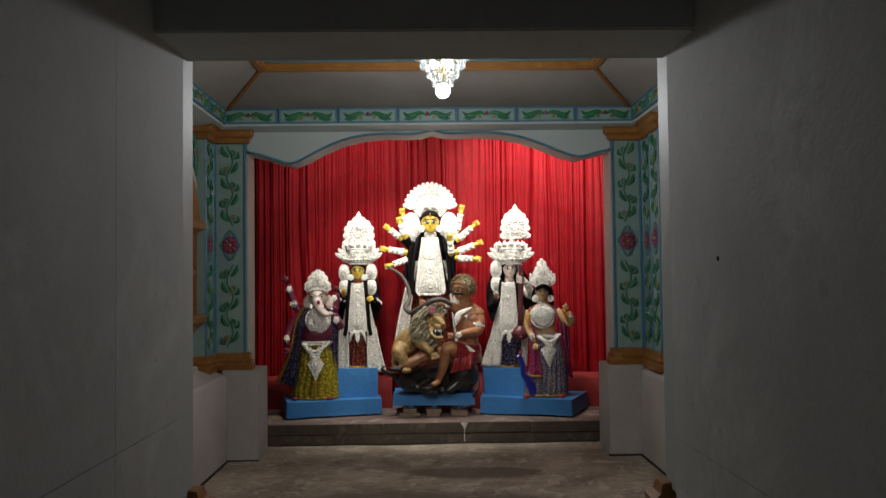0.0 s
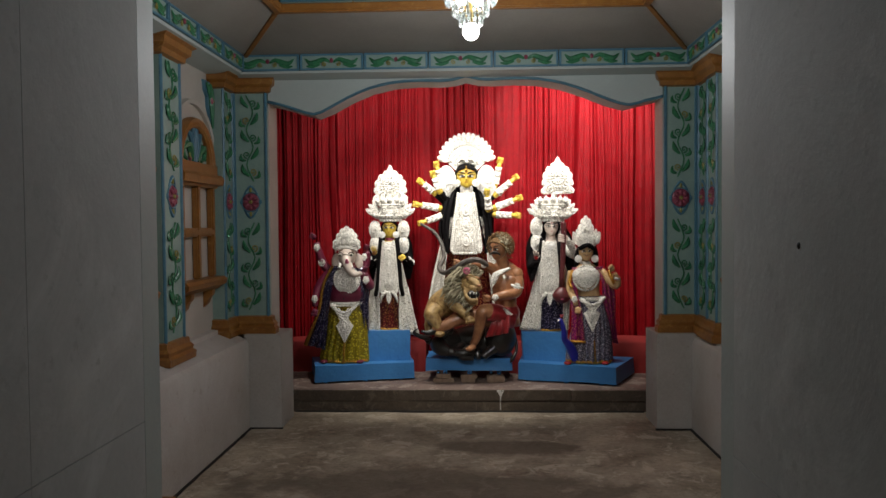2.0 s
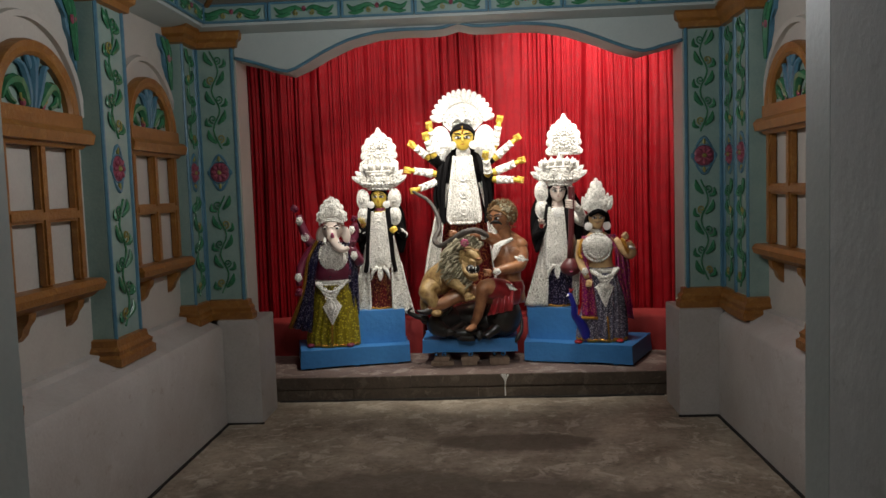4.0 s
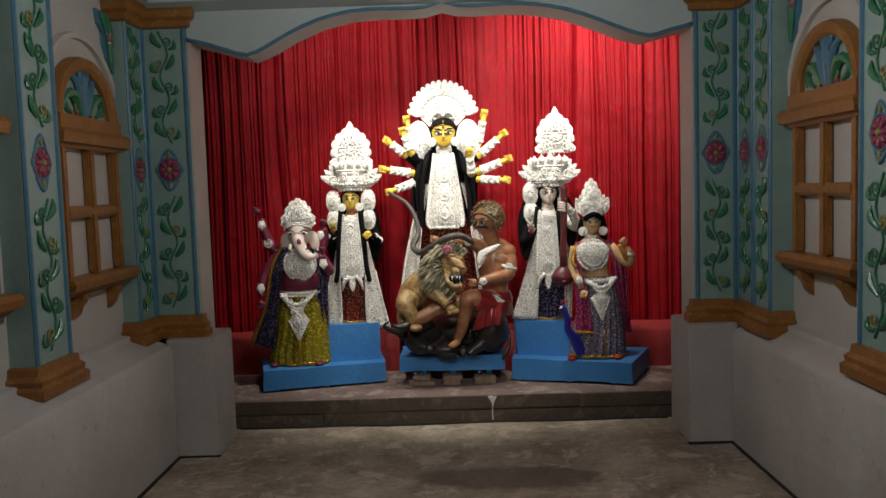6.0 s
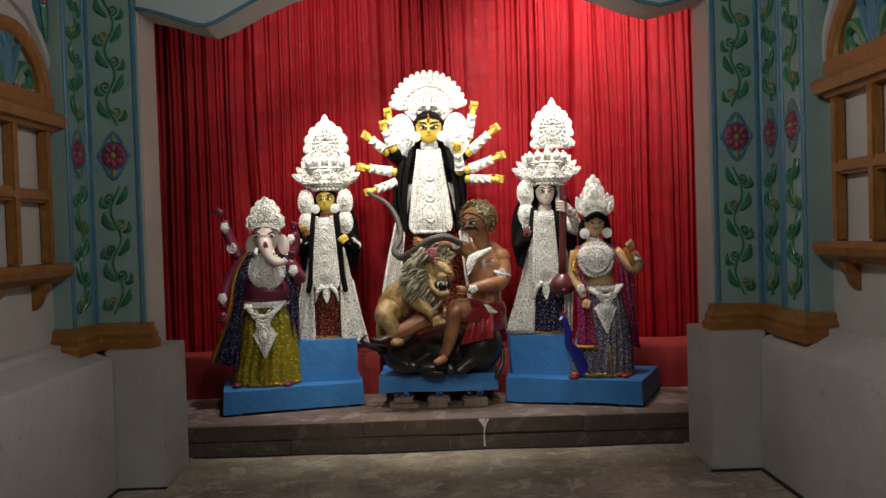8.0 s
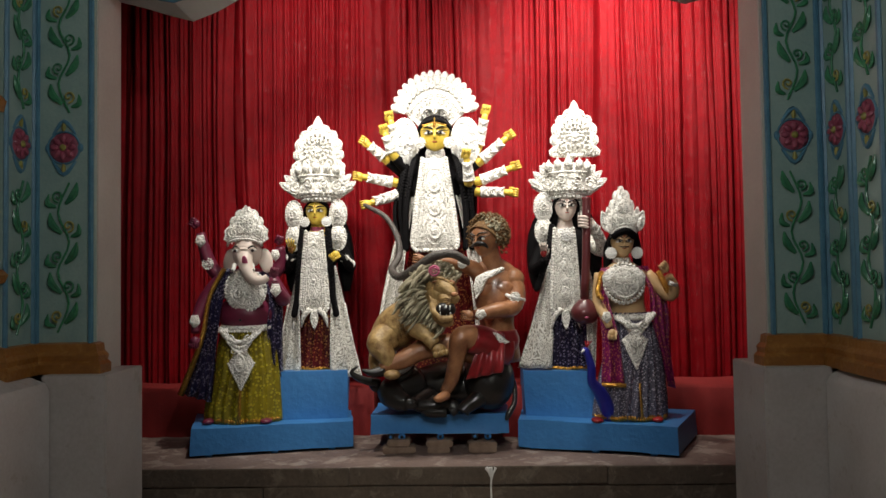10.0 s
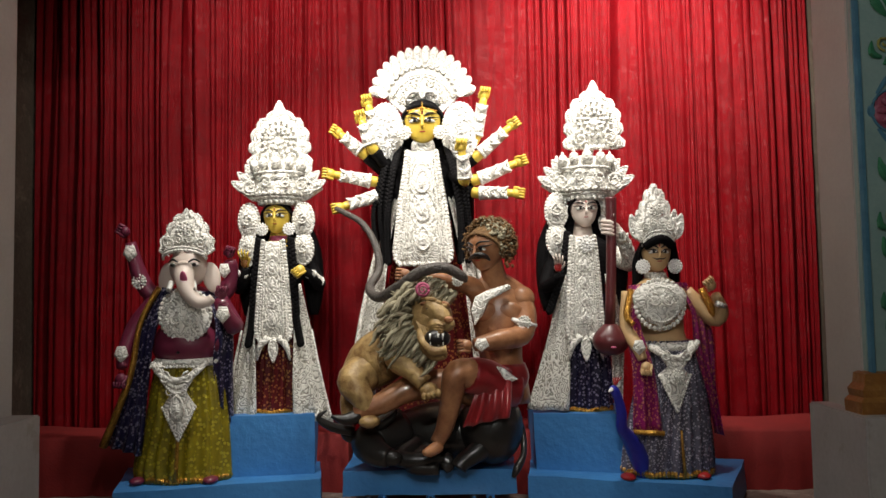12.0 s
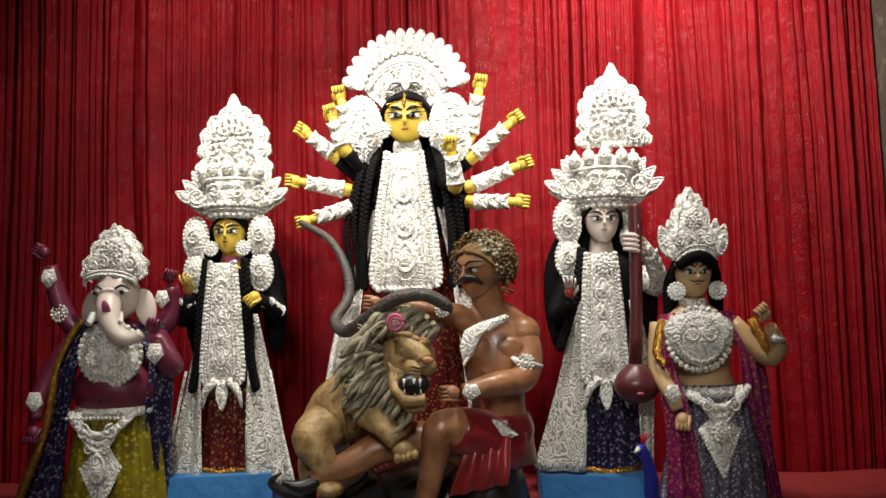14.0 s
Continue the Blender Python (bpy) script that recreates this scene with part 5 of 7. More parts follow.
def low_crown(bm, x, y, z, w, h, k=kPITH, lean=0.1):
    """A pointed, scalloped crown plate over a curved brow band."""
    half = [(0.40, -0.02), (0.50, 0.06), (0.47, 0.2), (0.50, 0.3), (0.40, 0.42), (0.36, 0.46), (0.38, 0.58), (0.34, 0.68), (0.25, 0.72), (0.25, 0.82), (0.19, 0.9), (0.09, 0.91), (0.07, 0.97), (0.02, 1.02)]
    right = [(x + a * w, z + b * h) for a, b in half]
    left = [(x - a * w, z + b * h) for a, b in half]
    plate(bm, right + left[::-1], y, 0.04, k, 0.03, lean)
    for ln in (right, left):
        beads(bm, ln, y + 0.004, 0.042 * w, k, 0.05 * w, 0.8, lean, z)
        beads(bm, [(x + (a - x) * 0.75, b - 0.01) for a, b in ln], y - 0.02, 0.026 * w, k, 0.05 * w, 0.8, lean, z)
    rosette(bm, x, y - 0.03 + lean * 0.5 * h, z + 0.52 * h, 0.17 * w, k, 8)
    drop(bm, x, y - 0.015 + lean * 0.8 * h, z + 0.84 * h, 0.08 * w, 0.13 * w, k)
    for s in (-1, 1):
        line3(bm, curl(x + s * 0.29 * w, z + 0.24 * h, 0.13 * w, 1.6, 90, -s, 18), y - 0.028 + lean * 0.24 * h, 0.026 * w, k)
        line3(bm, curl(x + s * 0.11 * w, z + 0.3 * h, 0.09 * w, 1.4, 90, s, 14), y - 0.034 + lean * 0.3 * h, 0.022 * w, k)
    for q, r in ((0.0, 0.03), (0.07, 0.022)):
        pts = [(x + 0.40 * w * math.cos(a), y - 0.02 - 0.05 * math.sin(a), z - 0.03 + q * h + 0.22 * h * math.sin(a) * 0.9, r * w) for a in [math.pi * i / 14 for i in range(15)]]
        tube(bm, pts, k, 6, 1)


def braid(bm, pts, r, k=kHAIR):
    """A rope of jute hair, lock over lock."""
    ps = spline(pts, 20)
    r *= 0.85
    for i, p in enumerate(ps):
        s = 1 if i % 2 else -1
        ball(bm, (p[0] + s * 0.35 * r, p[1] - 0.1 * r * s, p[2]), (r, r * 0.9, r * 1.25), k, 7, 5, tilt(0, s * 28, 0))


def hem(bm, x, y, z, rx, ry, k=kGOLD, n=56, r=0.012):
    for i in range(n):
        a = math.pi + math.pi * i / (n - 1) if n < 40 else 2 * math.pi * i / n
        ball(bm, (x + rx * math.cos(a) * (1 + 0.03 * math.sin(9 * a)), y + ry * math.sin(a), z + 0.004 * math.sin(7 * i)), (r, r * 0.8, r * 1.3), k, 5, 4)


# ten-armed standing figure with a fan crown
bm = bmesh.new()
X, Y = 0.02, 7.93
stack(bm, [(0.42, 0, 0.06, 0.27, 0.10), (0.8, 0, 0.05, 0.25, 0.11), (1.2, 0, 0.03, 0.20, 0.11), (1.45, 0, 0.0, 0.155, 0.10), (1.6, 0, 0, 0.14, 0.09)], kRSILK, 72, 18, 0.05, cx=X, cy=Y)
stack(bm, [(1.42, 0, 0, 0.15, 0.10), (1.55, 0, 0, 0.135, 0.095), (1.72, 0, 0, 0.16, 0.11), (1.86, 0, 0, 0.17, 0.10), (1.94, 0, 0.01, 0.09, 0.07), (2.0, 0, 0.0, 0.05, 0.05)], kHAIR, 28, cx=X, cy=Y)
stack(bm, [(1.90, 0, -0.01, 0.065, 0.062), (1.98, 0, -0.02, 0.046, 0.048), (2.05, 0, -0.02, 0.044, 0.045)], kYEL, 20, cx=X, cy=Y)
stack(bm, [(1.935, 0, -0.02, 0.07, 0.066), (1.965, 0, -0.025, 0.062, 0.062), (1.985, 0, -0.025, 0.064, 0.062), (2.008, 0, -0.035, 0.062, 0.06), (2.03, 0, -0.04, 0.052, 0.052)], kPITH, 20, cx=X, cy=Y)
head(bm, X, Y - 0.055, 2.114, 0.178, 0.215, kYEL, 0, False, 8)
for s in (-1, 1):
    disc_band(bm, (X + s * 0.092, Y - 0.165, 2.045), 0.036)
    pts = [(X + s * 0.09, Y - 0.06, 2.15), (X + s * 0.12, Y - 0.08, 2.0), (X + s * 0.155, Y - 0.13, 1.85), (X + s * 0.185, Y - 0.13, 1.65), (X + s * 0.19, Y - 0.12, 1.5), (X + s * 0.185, Y - 0.12, 1.38)]
    braid(bm, pts, 0.017)
    for dx, dy, amp in ((0.035, 0.02, 0.012), (0.06, 0.035, 0.016), (0.02, 0.03, 0.014)):
        braid(bm, [(a + s * dx + amp * math.sin(9.0 * c + 40 * dx), b + dy, c) for a, b, c in pts[1:]], 0.012)
    tube(bm, [(X + s * 0.10, Y + 0.05, 2.0, 0.06), (X + s * 0.18, Y + 0.04, 1.8, 0.08), (X + s * 0.2, Y + 0.05, 1.55, 0.06), (X + s * 0.2, Y + 0.05, 1.42, 0.03)], kHAIR, 10, 3)
    # round puffs of pith beside the face
    px, pz = X + s * 0.195, 2.062
    plate(bm, arc(px, pz, 0.088, 0, 350, 28, 0.15), Y - 0.10, 0.05, kWHITE, 0.035)
    beads(bm, arc(px, pz, 0.087, 0, 360, 28, 0.149), Y - 0.09, 0.017, kWHITE, 0.022)
    frill = random.Random(11 + s)
    for i in range(170):
        a, q = frill.uniform(0, 6.283), math.sqrt(frill.random())
        ball(bm, (px + 0.068 * q * math.cos(a), Y - 0.112 - 0.03 * (1 - q * q), pz + 0.136 * q * math.sin(a)), (frill.uniform(0.003, 0.006), 0.005, frill.uniform(0.008, 0.018)), kWHITE, 5, 4, tilt(0, frill.uniform(0, 180), 0))
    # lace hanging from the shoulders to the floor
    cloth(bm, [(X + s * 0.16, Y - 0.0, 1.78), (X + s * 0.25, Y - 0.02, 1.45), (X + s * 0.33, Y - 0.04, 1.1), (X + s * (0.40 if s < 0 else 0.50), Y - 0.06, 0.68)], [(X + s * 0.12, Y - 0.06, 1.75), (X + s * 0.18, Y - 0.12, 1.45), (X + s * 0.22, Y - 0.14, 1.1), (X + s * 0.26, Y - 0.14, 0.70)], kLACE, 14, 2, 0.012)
    tube(bm, [(X + s * 0.255, Y - 0.035, 1.45, 0.010), (X + s * 0.335, Y - 0.055, 1.1, 0.012), (X + s * (0.405 if s < 0 else 0.505), Y - 0.075, 0.68, 0.012)], kPITH, 6, 3)
ball(bm, (X, Y + 0.02, 2.16), (0.115, 0.055, 0.115), kHAIR, 20, 14)
ball(bm, (X, Y + 0.045, 2.03), (0.135, 0.04, 0.13), kHAIR, 20, 14)
# fan crown
mark = len(bm.verts)
out = [(-0.105, 2.16), (-0.255, 2.285), (-0.262, 2.34)] + arc(X - X, 2.20, 0.295, 150, 30, 22, 0.30)[0:] + [(0.262, 2.34), (0.255, 2.285), (0.105, 2.16)]
out = [(X + a, b) for a, b in out]
inner = [(X + a, b) for a, b in arc(0, 2.145, 0.105, 8, 172, 14, 0.088)]
plate(bm, out[::-1] + inner[::-1], Y - 0.05, 0.035, kPITH, 0.012, 0.16)
for i in range(16):
    a = radians(18 + 144 * i / 15)
    x, z = X + 0.30 * math.cos(a), 2.20 + 0.30 * math.sin(a)
    yy = Y - 0.055 + 0.16 * (z - 2.16)
    ball(bm, (x, yy, z), (0.031, 0.027, 0.052), kPITH, 10, 7, tilt(0, 90 - math.degrees(a), 0))
    drop(bm, X + 0.262 * math.cos(a), Y - 0.07 + 0.16 * (2.20 + 0.262 * math.sin(a) - 2.16), 2.20 + 0.262 * math.sin(a), 0.025, 0.04, kPITH, spin=90 - math.degrees(a))
for rr in (0.222, 0.21, 0.128, 0.118):
    pts = [(X + rr * math.cos(a), Y - 0.066 + 0.16 * (rr * math.sin(a) + 0.02), 2.165 + rr * math.sin(a), 0.006) for a in [radians(25 + 130 * i / 24) for i in range(25)]]
    tube(bm, pts, kPITH, 6, 1)
for i in range(11):
    a = radians(32 + 116 * i / 10)
    rr = 0.165
    x, z = X + rr * math.cos(a), 2.165 + rr * math.sin(a)
    line3(bm, curl(x, z, 0.028, 1.4, 90, 1 if i % 2 else -1, 14), Y - 0.07 + 0.16 * (z - 2.16), 0.006, kPITH)
    ball(bm, (X + 0.195 * math.cos(a), Y - 0.062 + 0.03, 2.165 + 0.195 * math.sin(a)), 0.010, kPITH, 6, 5)
drop(bm, X, Y - 0.075 + 0.02, 2.30, 0.03, 0.055, kPITH)
for s in (-1, 1):
    tube(bm, [(X + s * 0.02, Y - 0.075, 2.275, 0.01), (X + s * 0.07, Y - 0.08, 2.28, 0.014), (X + s * 0.10, Y - 0.07, 2.24, 0.012), (X + s * 0.06, Y - 0.07, 2.235, 0.004)], kPITH, 6, 3)
bm.verts.ensure_lookup_table()
for v in bm.verts[mark:]:
    v.co.x = X + 0.85 * (v.co.x - X)
beads(bm, [(X - 0.075, 2.158), (X - 0.03, 2.168), (X, 2.178), (X + 0.03, 2.168), (X + 0.075, 2.158)], Y - 0.158, 0.006, kGOLD, 0.008)
ball(bm, (X, Y - 0.166, 2.166), (0.010, 0.007, 0.016), kGOLD, 8, 6)
tube(bm, [(X, Y - 0.158, 2.18, 0.004), (X, Y - 0.135, 2.212, 0.003)], kGOLD, 6, 1)
apron(bm, X - 0.005, Y - 0.165, 1.945, 1.37, 0.075, 0.145, 3, tail=False)
for hand_at, elbow, sh, way in (((-0.27, 7.84, 2.235), (-0.21, 7.86, 2.03), (-0.14, 7.92, 1.90), 100), ((-0.30, 7.80, 2.14), (-0.245, 7.80, 1.98), (-0.14, 7.88, 1.86), 105), ((-0.43, 7.84, 2.075), (-0.30, 7.86, 1.965), (-0.15, 7.92, 1.84), 150), ((-0.475, 7.82, 1.85), (-0.245, 7.86, 1.81), (-0.14, 7.92, 1.80), 175), ((-0.425, 7.80, 1.665), (-0.215, 7.86, 1.735), (-0.12, 7.92, 1.76), 195),
                                 ((0.35, 7.84, 2.265), (0.295, 7.86, 2.03), (0.18, 7.92, 1.90), 80), ((0.50, 7.84, 2.10), (0.31, 7.86, 1.94), (0.18, 7.92, 1.86), 35), ((0.535, 7.83, 1.90), (0.30, 7.86, 1.81), (0.18, 7.92, 1.82), 20), ((0.515, 7.82, 1.73), (0.30, 7.86, 1.74), (0.17, 7.92, 1.77), -8), ((0.215, 7.66, 1.955), (0.235, 7.72, 1.79), (0.17, 7.86, 1.83), 85)):
    h, e, s = Vector(hand_at), Vector(elbow), Vector(sh)
    tube(bm, [(*s, 0.036), (*((s + e) / 2), 0.035), (*(s + (e - s) * 0.85), 0.033)], kHAIR, 10, 3)
    tube(bm, [(*(s + (e - s) * 0.8), 0.03), (*e, 0.030), (*((e + h) / 2), 0.026), (*(e + (h - e) * 0.9), 0.019)], kYEL, 10, 3)
    h = e + (h - e) * 0.95
    cuff(bm, e + (h - e) * 0.05, e + (h - e) * 0.76, 0.034)
    fist(bm, h, way, 0.050, kYEL)
statue("goddess_statue", bm, (0.02, 7.93, 0.405), "tall ten-armed clay goddess statue with white pith fan crown")

# tower-crowned figure with a raised palm
bm = bmesh.new()
X, Y = -0.725, 7.80
stack(bm, [(0.63, -0.02, 0, 0.115, 0.10), (0.8, -0.01, 0, 0.105, 0.10), (1.05, 0, 0, 0.10, 0.09), (1.2, 0, 0, 0.10, 0.085)], kRSILK, 84, 15, 0.10, cx=X, cy=Y)
hem(bm, X - 0.02, Y, 0.645, 0.118, 0.105)
stack(bm, [(1.12, 0, 0, 0.11, 0.09), (1.25, 0, 0, 0.105, 0.085), (1.38, 0, 0, 0.14, 0.09), (1.46, 0, 0, 0.12, 0.08), (1.5, 0, 0, 0.05, 0.05)], kHAIR, 28, cx=X, cy=Y)
stack(bm, [(1.47, 0, -0.02, 0.075, 0.07), (1.5, 0, -0.008, 0.052, 0.055), (1.56, 0, 0, 0.04, 0.045)], kYEL, 20, cx=X, cy=Y)
head(bm, X, Y - 0.045, 1.615, 0.125, 0.16, kYEL)
ball(bm, (X, Y + 0.05, 1.54), (0.125, 0.045, 0.13), kHAIR, 18, 12)
stack(bm, [(1.495, 0, -0.01, 0.05, 0.055), (1.525, 0, -0.01, 0.045, 0.05)], kPINK, 16, cx=X, cy=Y)
for s in (-1, 1):
    rosette(bm, X + s * 0.068, Y - 0.085, 1.555, 0.032, kWHITE, 9)
    earpiece(bm, X + s * 0.138, Y - 0.07, 1.53, 0.098, 0.27)
    tube(bm, [(X + s * 0.09, Y + 0.05, 1.6, 0.05), (X + s * 0.15, Y + 0.04, 1.45, 0.06), (X + s * 0.17, Y + 0.05, 1.25, 0.05), (X + s * 0.17, Y + 0.05, 1.12, 0.02)], kHAIR, 10, 3)
    braid(bm, [(X + s * 0.08, Y - 0.10, 1.5), (X + s * 0.10, Y - 0.12, 1.3), (X + s * 0.11, Y - 0.12, 1.1), (X + s * 0.13, Y - 0.12, 0.98)], 0.017)
    o = 0.265 if s < 0 else 0.275
    cloth(bm, [(X + s * 0.12, Y - 0.06, 1.28), (X + s * 0.17, Y - 0.05, 1.05), (X + s * 0.22, Y - 0.06, 0.8), (X + s * o, Y - 0.08, 0.585)], [(X + s * 0.085, Y - 0.10, 1.28), (X + s * 0.095, Y - 0.12, 1.05), (X + s * 0.09, Y - 0.13, 0.8), (X + s * 0.09, Y - 0.13, 0.62)], kLACE, 14, 2, 0.014)
    tube(bm, [(X + s * 0.175, Y - 0.07, 1.05, 0.006), (X + s * 0.225, Y - 0.08, 0.8, 0.008), (X + s * (o + 0.005), Y - 0.10, 0.585, 0.008)], kPITH, 6, 3)
tall_crown(bm, X + 0.01, Y - 0.01, 1.68)
apron(bm, X, Y - 0.145, 1.49, 1.005, 0.05, 0.085, 4)
tube(bm, [(X - 0.13, Y, 1.42, 0.04), (X - 0.19, Y - 0.05, 1.27, 0.036), (X - 0.15, Y - 0.13, 1.30, 0.03), (X - 0.135, Y - 0.15, 1.36, 0.022)], kHAIR, 10, 4)
cuff(bm, (X - 0.175, Y - 0.09, 1.275), (X - 0.142, Y - 0.14, 1.335), 0.03)
palm(bm, (X - 0.135, Y - 0.16, 1.385), 0.048, kYEL, kOCHRE, -4)
tube(bm, [(X + 0.13, Y, 1.42, 0.04), (X + 0.21, Y - 0.04, 1.28, 0.036), (X + 0.19, Y - 0.12, 1.31, 0.028), (X + 0.15, Y - 0.15, 1.345, 0.022)], kHAIR, 10, 4)
cuff(bm, (X + 0.215, Y - 0.07, 1.285), (X + 0.185, Y - 0.13, 1.325), 0.028)
fist(bm, (X + 0.135, Y - 0.165, 1.345), 225, 0.046, kYEL)
statue("goddess_statue", bm, (X, Y, 0.64), "yellow-faced clay goddess statue with white tower crown on blue block")

# pale figure that holds a long-necked lute
bm = bmesh.new()
X, Y = 0.82, 7.72
stack(bm, [(0.625, -0.01, 0, 0.125, 0.10), (0.8, 0, 0, 0.115, 0.10), (1.05, 0, 0, 0.10, 0.09), (1.2, 0, 0, 0.10, 0.085)], kNSILK, 84, 15, 0.10, cx=X, cy=Y)
hem(bm, X - 0.01, Y, 0.64, 0.128, 0.105)
stack(bm, [(1.12, 0, 0, 0.11, 0.09), (1.25, 0, 0, 0.105, 0.085), (1.38, 0, 0, 0.14, 0.09), (1.46, 0, 0, 0.12, 0.08), (1.5, 0, 0, 0.05, 0.05)], kHAIR, 28, cx=X, cy=Y)
stack(bm, [(1.47, 0, -0.02, 0.075, 0.07), (1.5, 0, -0.008, 0.052, 0.055), (1.57, 0, 0, 0.04, 0.045)], kPALE, 20, cx=X, cy=Y)
head(bm, X, Y - 0.05, 1.615, 0.125, 0.165, kPALE)
ball(bm, (X, Y + 0.05, 1.54), (0.125, 0.045, 0.13), kHAIR, 18, 12)
for s in (-1, 1):
    if s < 0:
        earpiece(bm, X - 0.138, Y - 0.06, 1.545, 0.102, 0.27)
    else:
        earpiece(bm, X + 0.10, Y - 0.04, 1.60, 0.05, 0.16)
    tube(bm, [(X + s * 0.09, Y + 0.05, 1.62, 0.05), (X + s * 0.16, Y + 0.04, 1.45, 0.065), (X + s * 0.18, Y + 0.05, 1.25, 0.05), (X + s * 0.18, Y + 0.05, 1.12, 0.02)], kHAIR, 10, 3)
    o = 0.31 if s < 0 else 0.16
    cloth(bm, [(X + s * 0.12, Y - 0.06, 1.30), (X + s * 0.18, Y - 0.05, 1.05), (X + s * (0.25 if s < 0 else 0.17), Y - 0.06, 0.82), (X + s * o, Y - 0.08, 0.645)], [(X + s * 0.085, Y - 0.10, 1.30), (X + s * 0.10, Y - 0.12, 1.05), (X + s * 0.10, Y - 0.13, 0.82), (X + s * 0.11, Y - 0.13, 0.645)], kLACE, 14, 2, 0.014)
braid(bm, [(X - 0.09, Y - 0.09, 1.5), (X - 0.13, Y - 0.12, 1.3), (X - 0.19, Y - 0.11, 1.12)], 0.017)
tall_crown(bm, X + 0.015, Y - 0.01, 1.665, split=0.068)
tube(bm, [(X + 0.02, Y + 0.02, 1.84, 0.03), (X + 0.07, Y + 0.02, 2.02, 0.025)], kPITH, 8, 1)
apron(bm, X - 0.025, Y - 0.145, 1.48, 0.99, 0.055, 0.085, 4)
rosette(bm, X - 0.01, Y - 0.16, 1.445, 0.04, kWHITE, 9)
tube(bm, [(X + 0.13, Y, 1.42, 0.045), (X + 0.215, Y - 0.05, 1.35, 0.042), (X + 0.18, Y - 0.14, 1.44, 0.032), (X + 0.13, Y - 0.2, 1.505, 0.024)], kLACE, 10, 4)
cuff(bm, (X + 0.215, Y - 0.08, 1.375), (X + 0.155, Y - 0.17, 1.475), 0.034)
for i in range(4):
    tube(bm, [(X + 0.125, Y - 0.21, 1.525 + 0.0 - 0.018 * i, 0.013), (X + 0.085, Y - 0.25, 1.54 - 0.018 * i, 0.011), (X + 0.045, Y - 0.24, 1.545 - 0.018 * i, 0.006)], kPALE, 6, 3)
ball(bm, (X + 0.115, Y - 0.2, 1.505), (0.035, 0.025, 0.04), kPALE, 10, 8)
tube(bm, [(X + 0.11, Y - 0.22, 1.53, 0.013), (X + 0.10, Y - 0.24, 1.57, 0.011), (X + 0.105, Y - 0.24, 1.60, 0.006)], kPALE, 6, 3)
tube(bm, [(X - 0.13, Y, 1.42, 0.04), (X - 0.2, Y - 0.05, 1.25, 0.034), (X - 0.165, Y - 0.13, 1.27, 0.028), (X - 0.155, Y - 0.15, 1.30, 0.02)], kHAIR, 10, 4)
palm(bm, (X - 0.15, Y - 0.16, 1.335), 0.046, kPALE, kRED, -6)
# the lute
tube(bm, [(X + 0.098, Y - 0.225, 1.66, 0.027), (X + 0.098, Y - 0.225, 1.60, 0.026), (X + 0.09, Y - 0.225, 1.3, 0.024), (X + 0.075, Y - 0.225, 1.05, 0.026)], kVEENA, 12, 2)
stack(bm, [(0.915, 0, 0, 0.03, 0.03), (0.935, 0, 0, 0.065, 0.06), (0.98, 0, 0, 0.086, 0.075), (1.02, 0, 0, 0.07, 0.06), (1.06, 0, 0, 0.03, 0.03)], kVEENA, 24, cx=X + 0.078, cy=Y - 0.225)
ball(bm, (X + 0.075, Y - 0.30, 0.955), (0.014, 0.006, 0.006), kPINK, 8, 5)
statue("goddess_statue", bm, (X, Y, 0.635), "pale clay goddess statue holding a maroon lute on blue block")

# elephant-headed figure
bm = bmesh.new()
X, Y = -1.125, 7.62
stack(bm, [(0.36, -0.02, 0, 0.225, 0.16), (0.45, -0.02, 0, 0.222, 0.16), (0.65, 0, 0, 0.19, 0.15), (0.82, 0.0, 0, 0.165, 0.135), (0.95, 0.0, 0, 0.14, 0.12)], kYSILK, 120, 19, 0.075, cx=X, cy=Y)
hem(bm, X - 0.02, Y, 0.37, 0.23, 0.165, n=80)
tube(bm, [(X - 0.01, Y - 0.17, 0.37, 0.010), (X + 0.0, Y - 0.165, 0.62, 0.008)], kGOLD, 6, 3)
for s in (-1, 1):
    ball(bm, (X + s * 0.17 - 0.03, Y - 0.13, 0.37), (0.036, 0.05, 0.018), kPLUM, 10, 6)
ball(bm, (X, Y - 0.03, 0.995), (0.168, 0.145, 0.125), kPLUM, 22, 16)
ball(bm, (X, Y - 0.166, 0.965), (0.01, 0.01, 0.008), kINK, 8, 5)
ball(bm, (X, Y, 1.15), (0.165, 0.115, 0.13), kPLUM, 20, 14)
cloth(bm, [(X - 0.10, Y - 0.10, 1.27), (X - 0.19, Y - 0.10, 1.1), (X - 0.24, Y - 0.08, 0.85), (X - 0.38, Y - 0.06, 0.52)], [(X - 0.03, Y - 0.12, 1.26), (X - 0.11, Y - 0.14, 1.08), (X - 0.15, Y - 0.12, 0.85), (X - 0.19, Y - 0.12, 0.48)], kNSILK, 20, 3, 0.02)
tube(bm, [(X - 0.11, Y - 0.11, 1.27, 0.014), (X - 0.20, Y - 0.11, 1.1, 0.014), (X - 0.25, Y - 0.10, 0.85, 0.016), (X - 0.385, Y - 0.08, 0.52, 0.02)], kGOLD, 6, 4)
cloth(bm, [(X + 0.08, Y - 0.08, 1.25), (X + 0.15, Y - 0.09, 1.1), (X + 0.14, Y - 0.09, 0.9), (X + 0.15, Y - 0.08, 0.75)], [(X + 0.17, Y - 0.0, 1.25), (X + 0.21, Y - 0.0, 1.05), (X + 0.21, Y - 0.0, 0.85), (X + 0.21, Y - 0.0, 0.6)], kNSILK, 14, 2, 0.02)
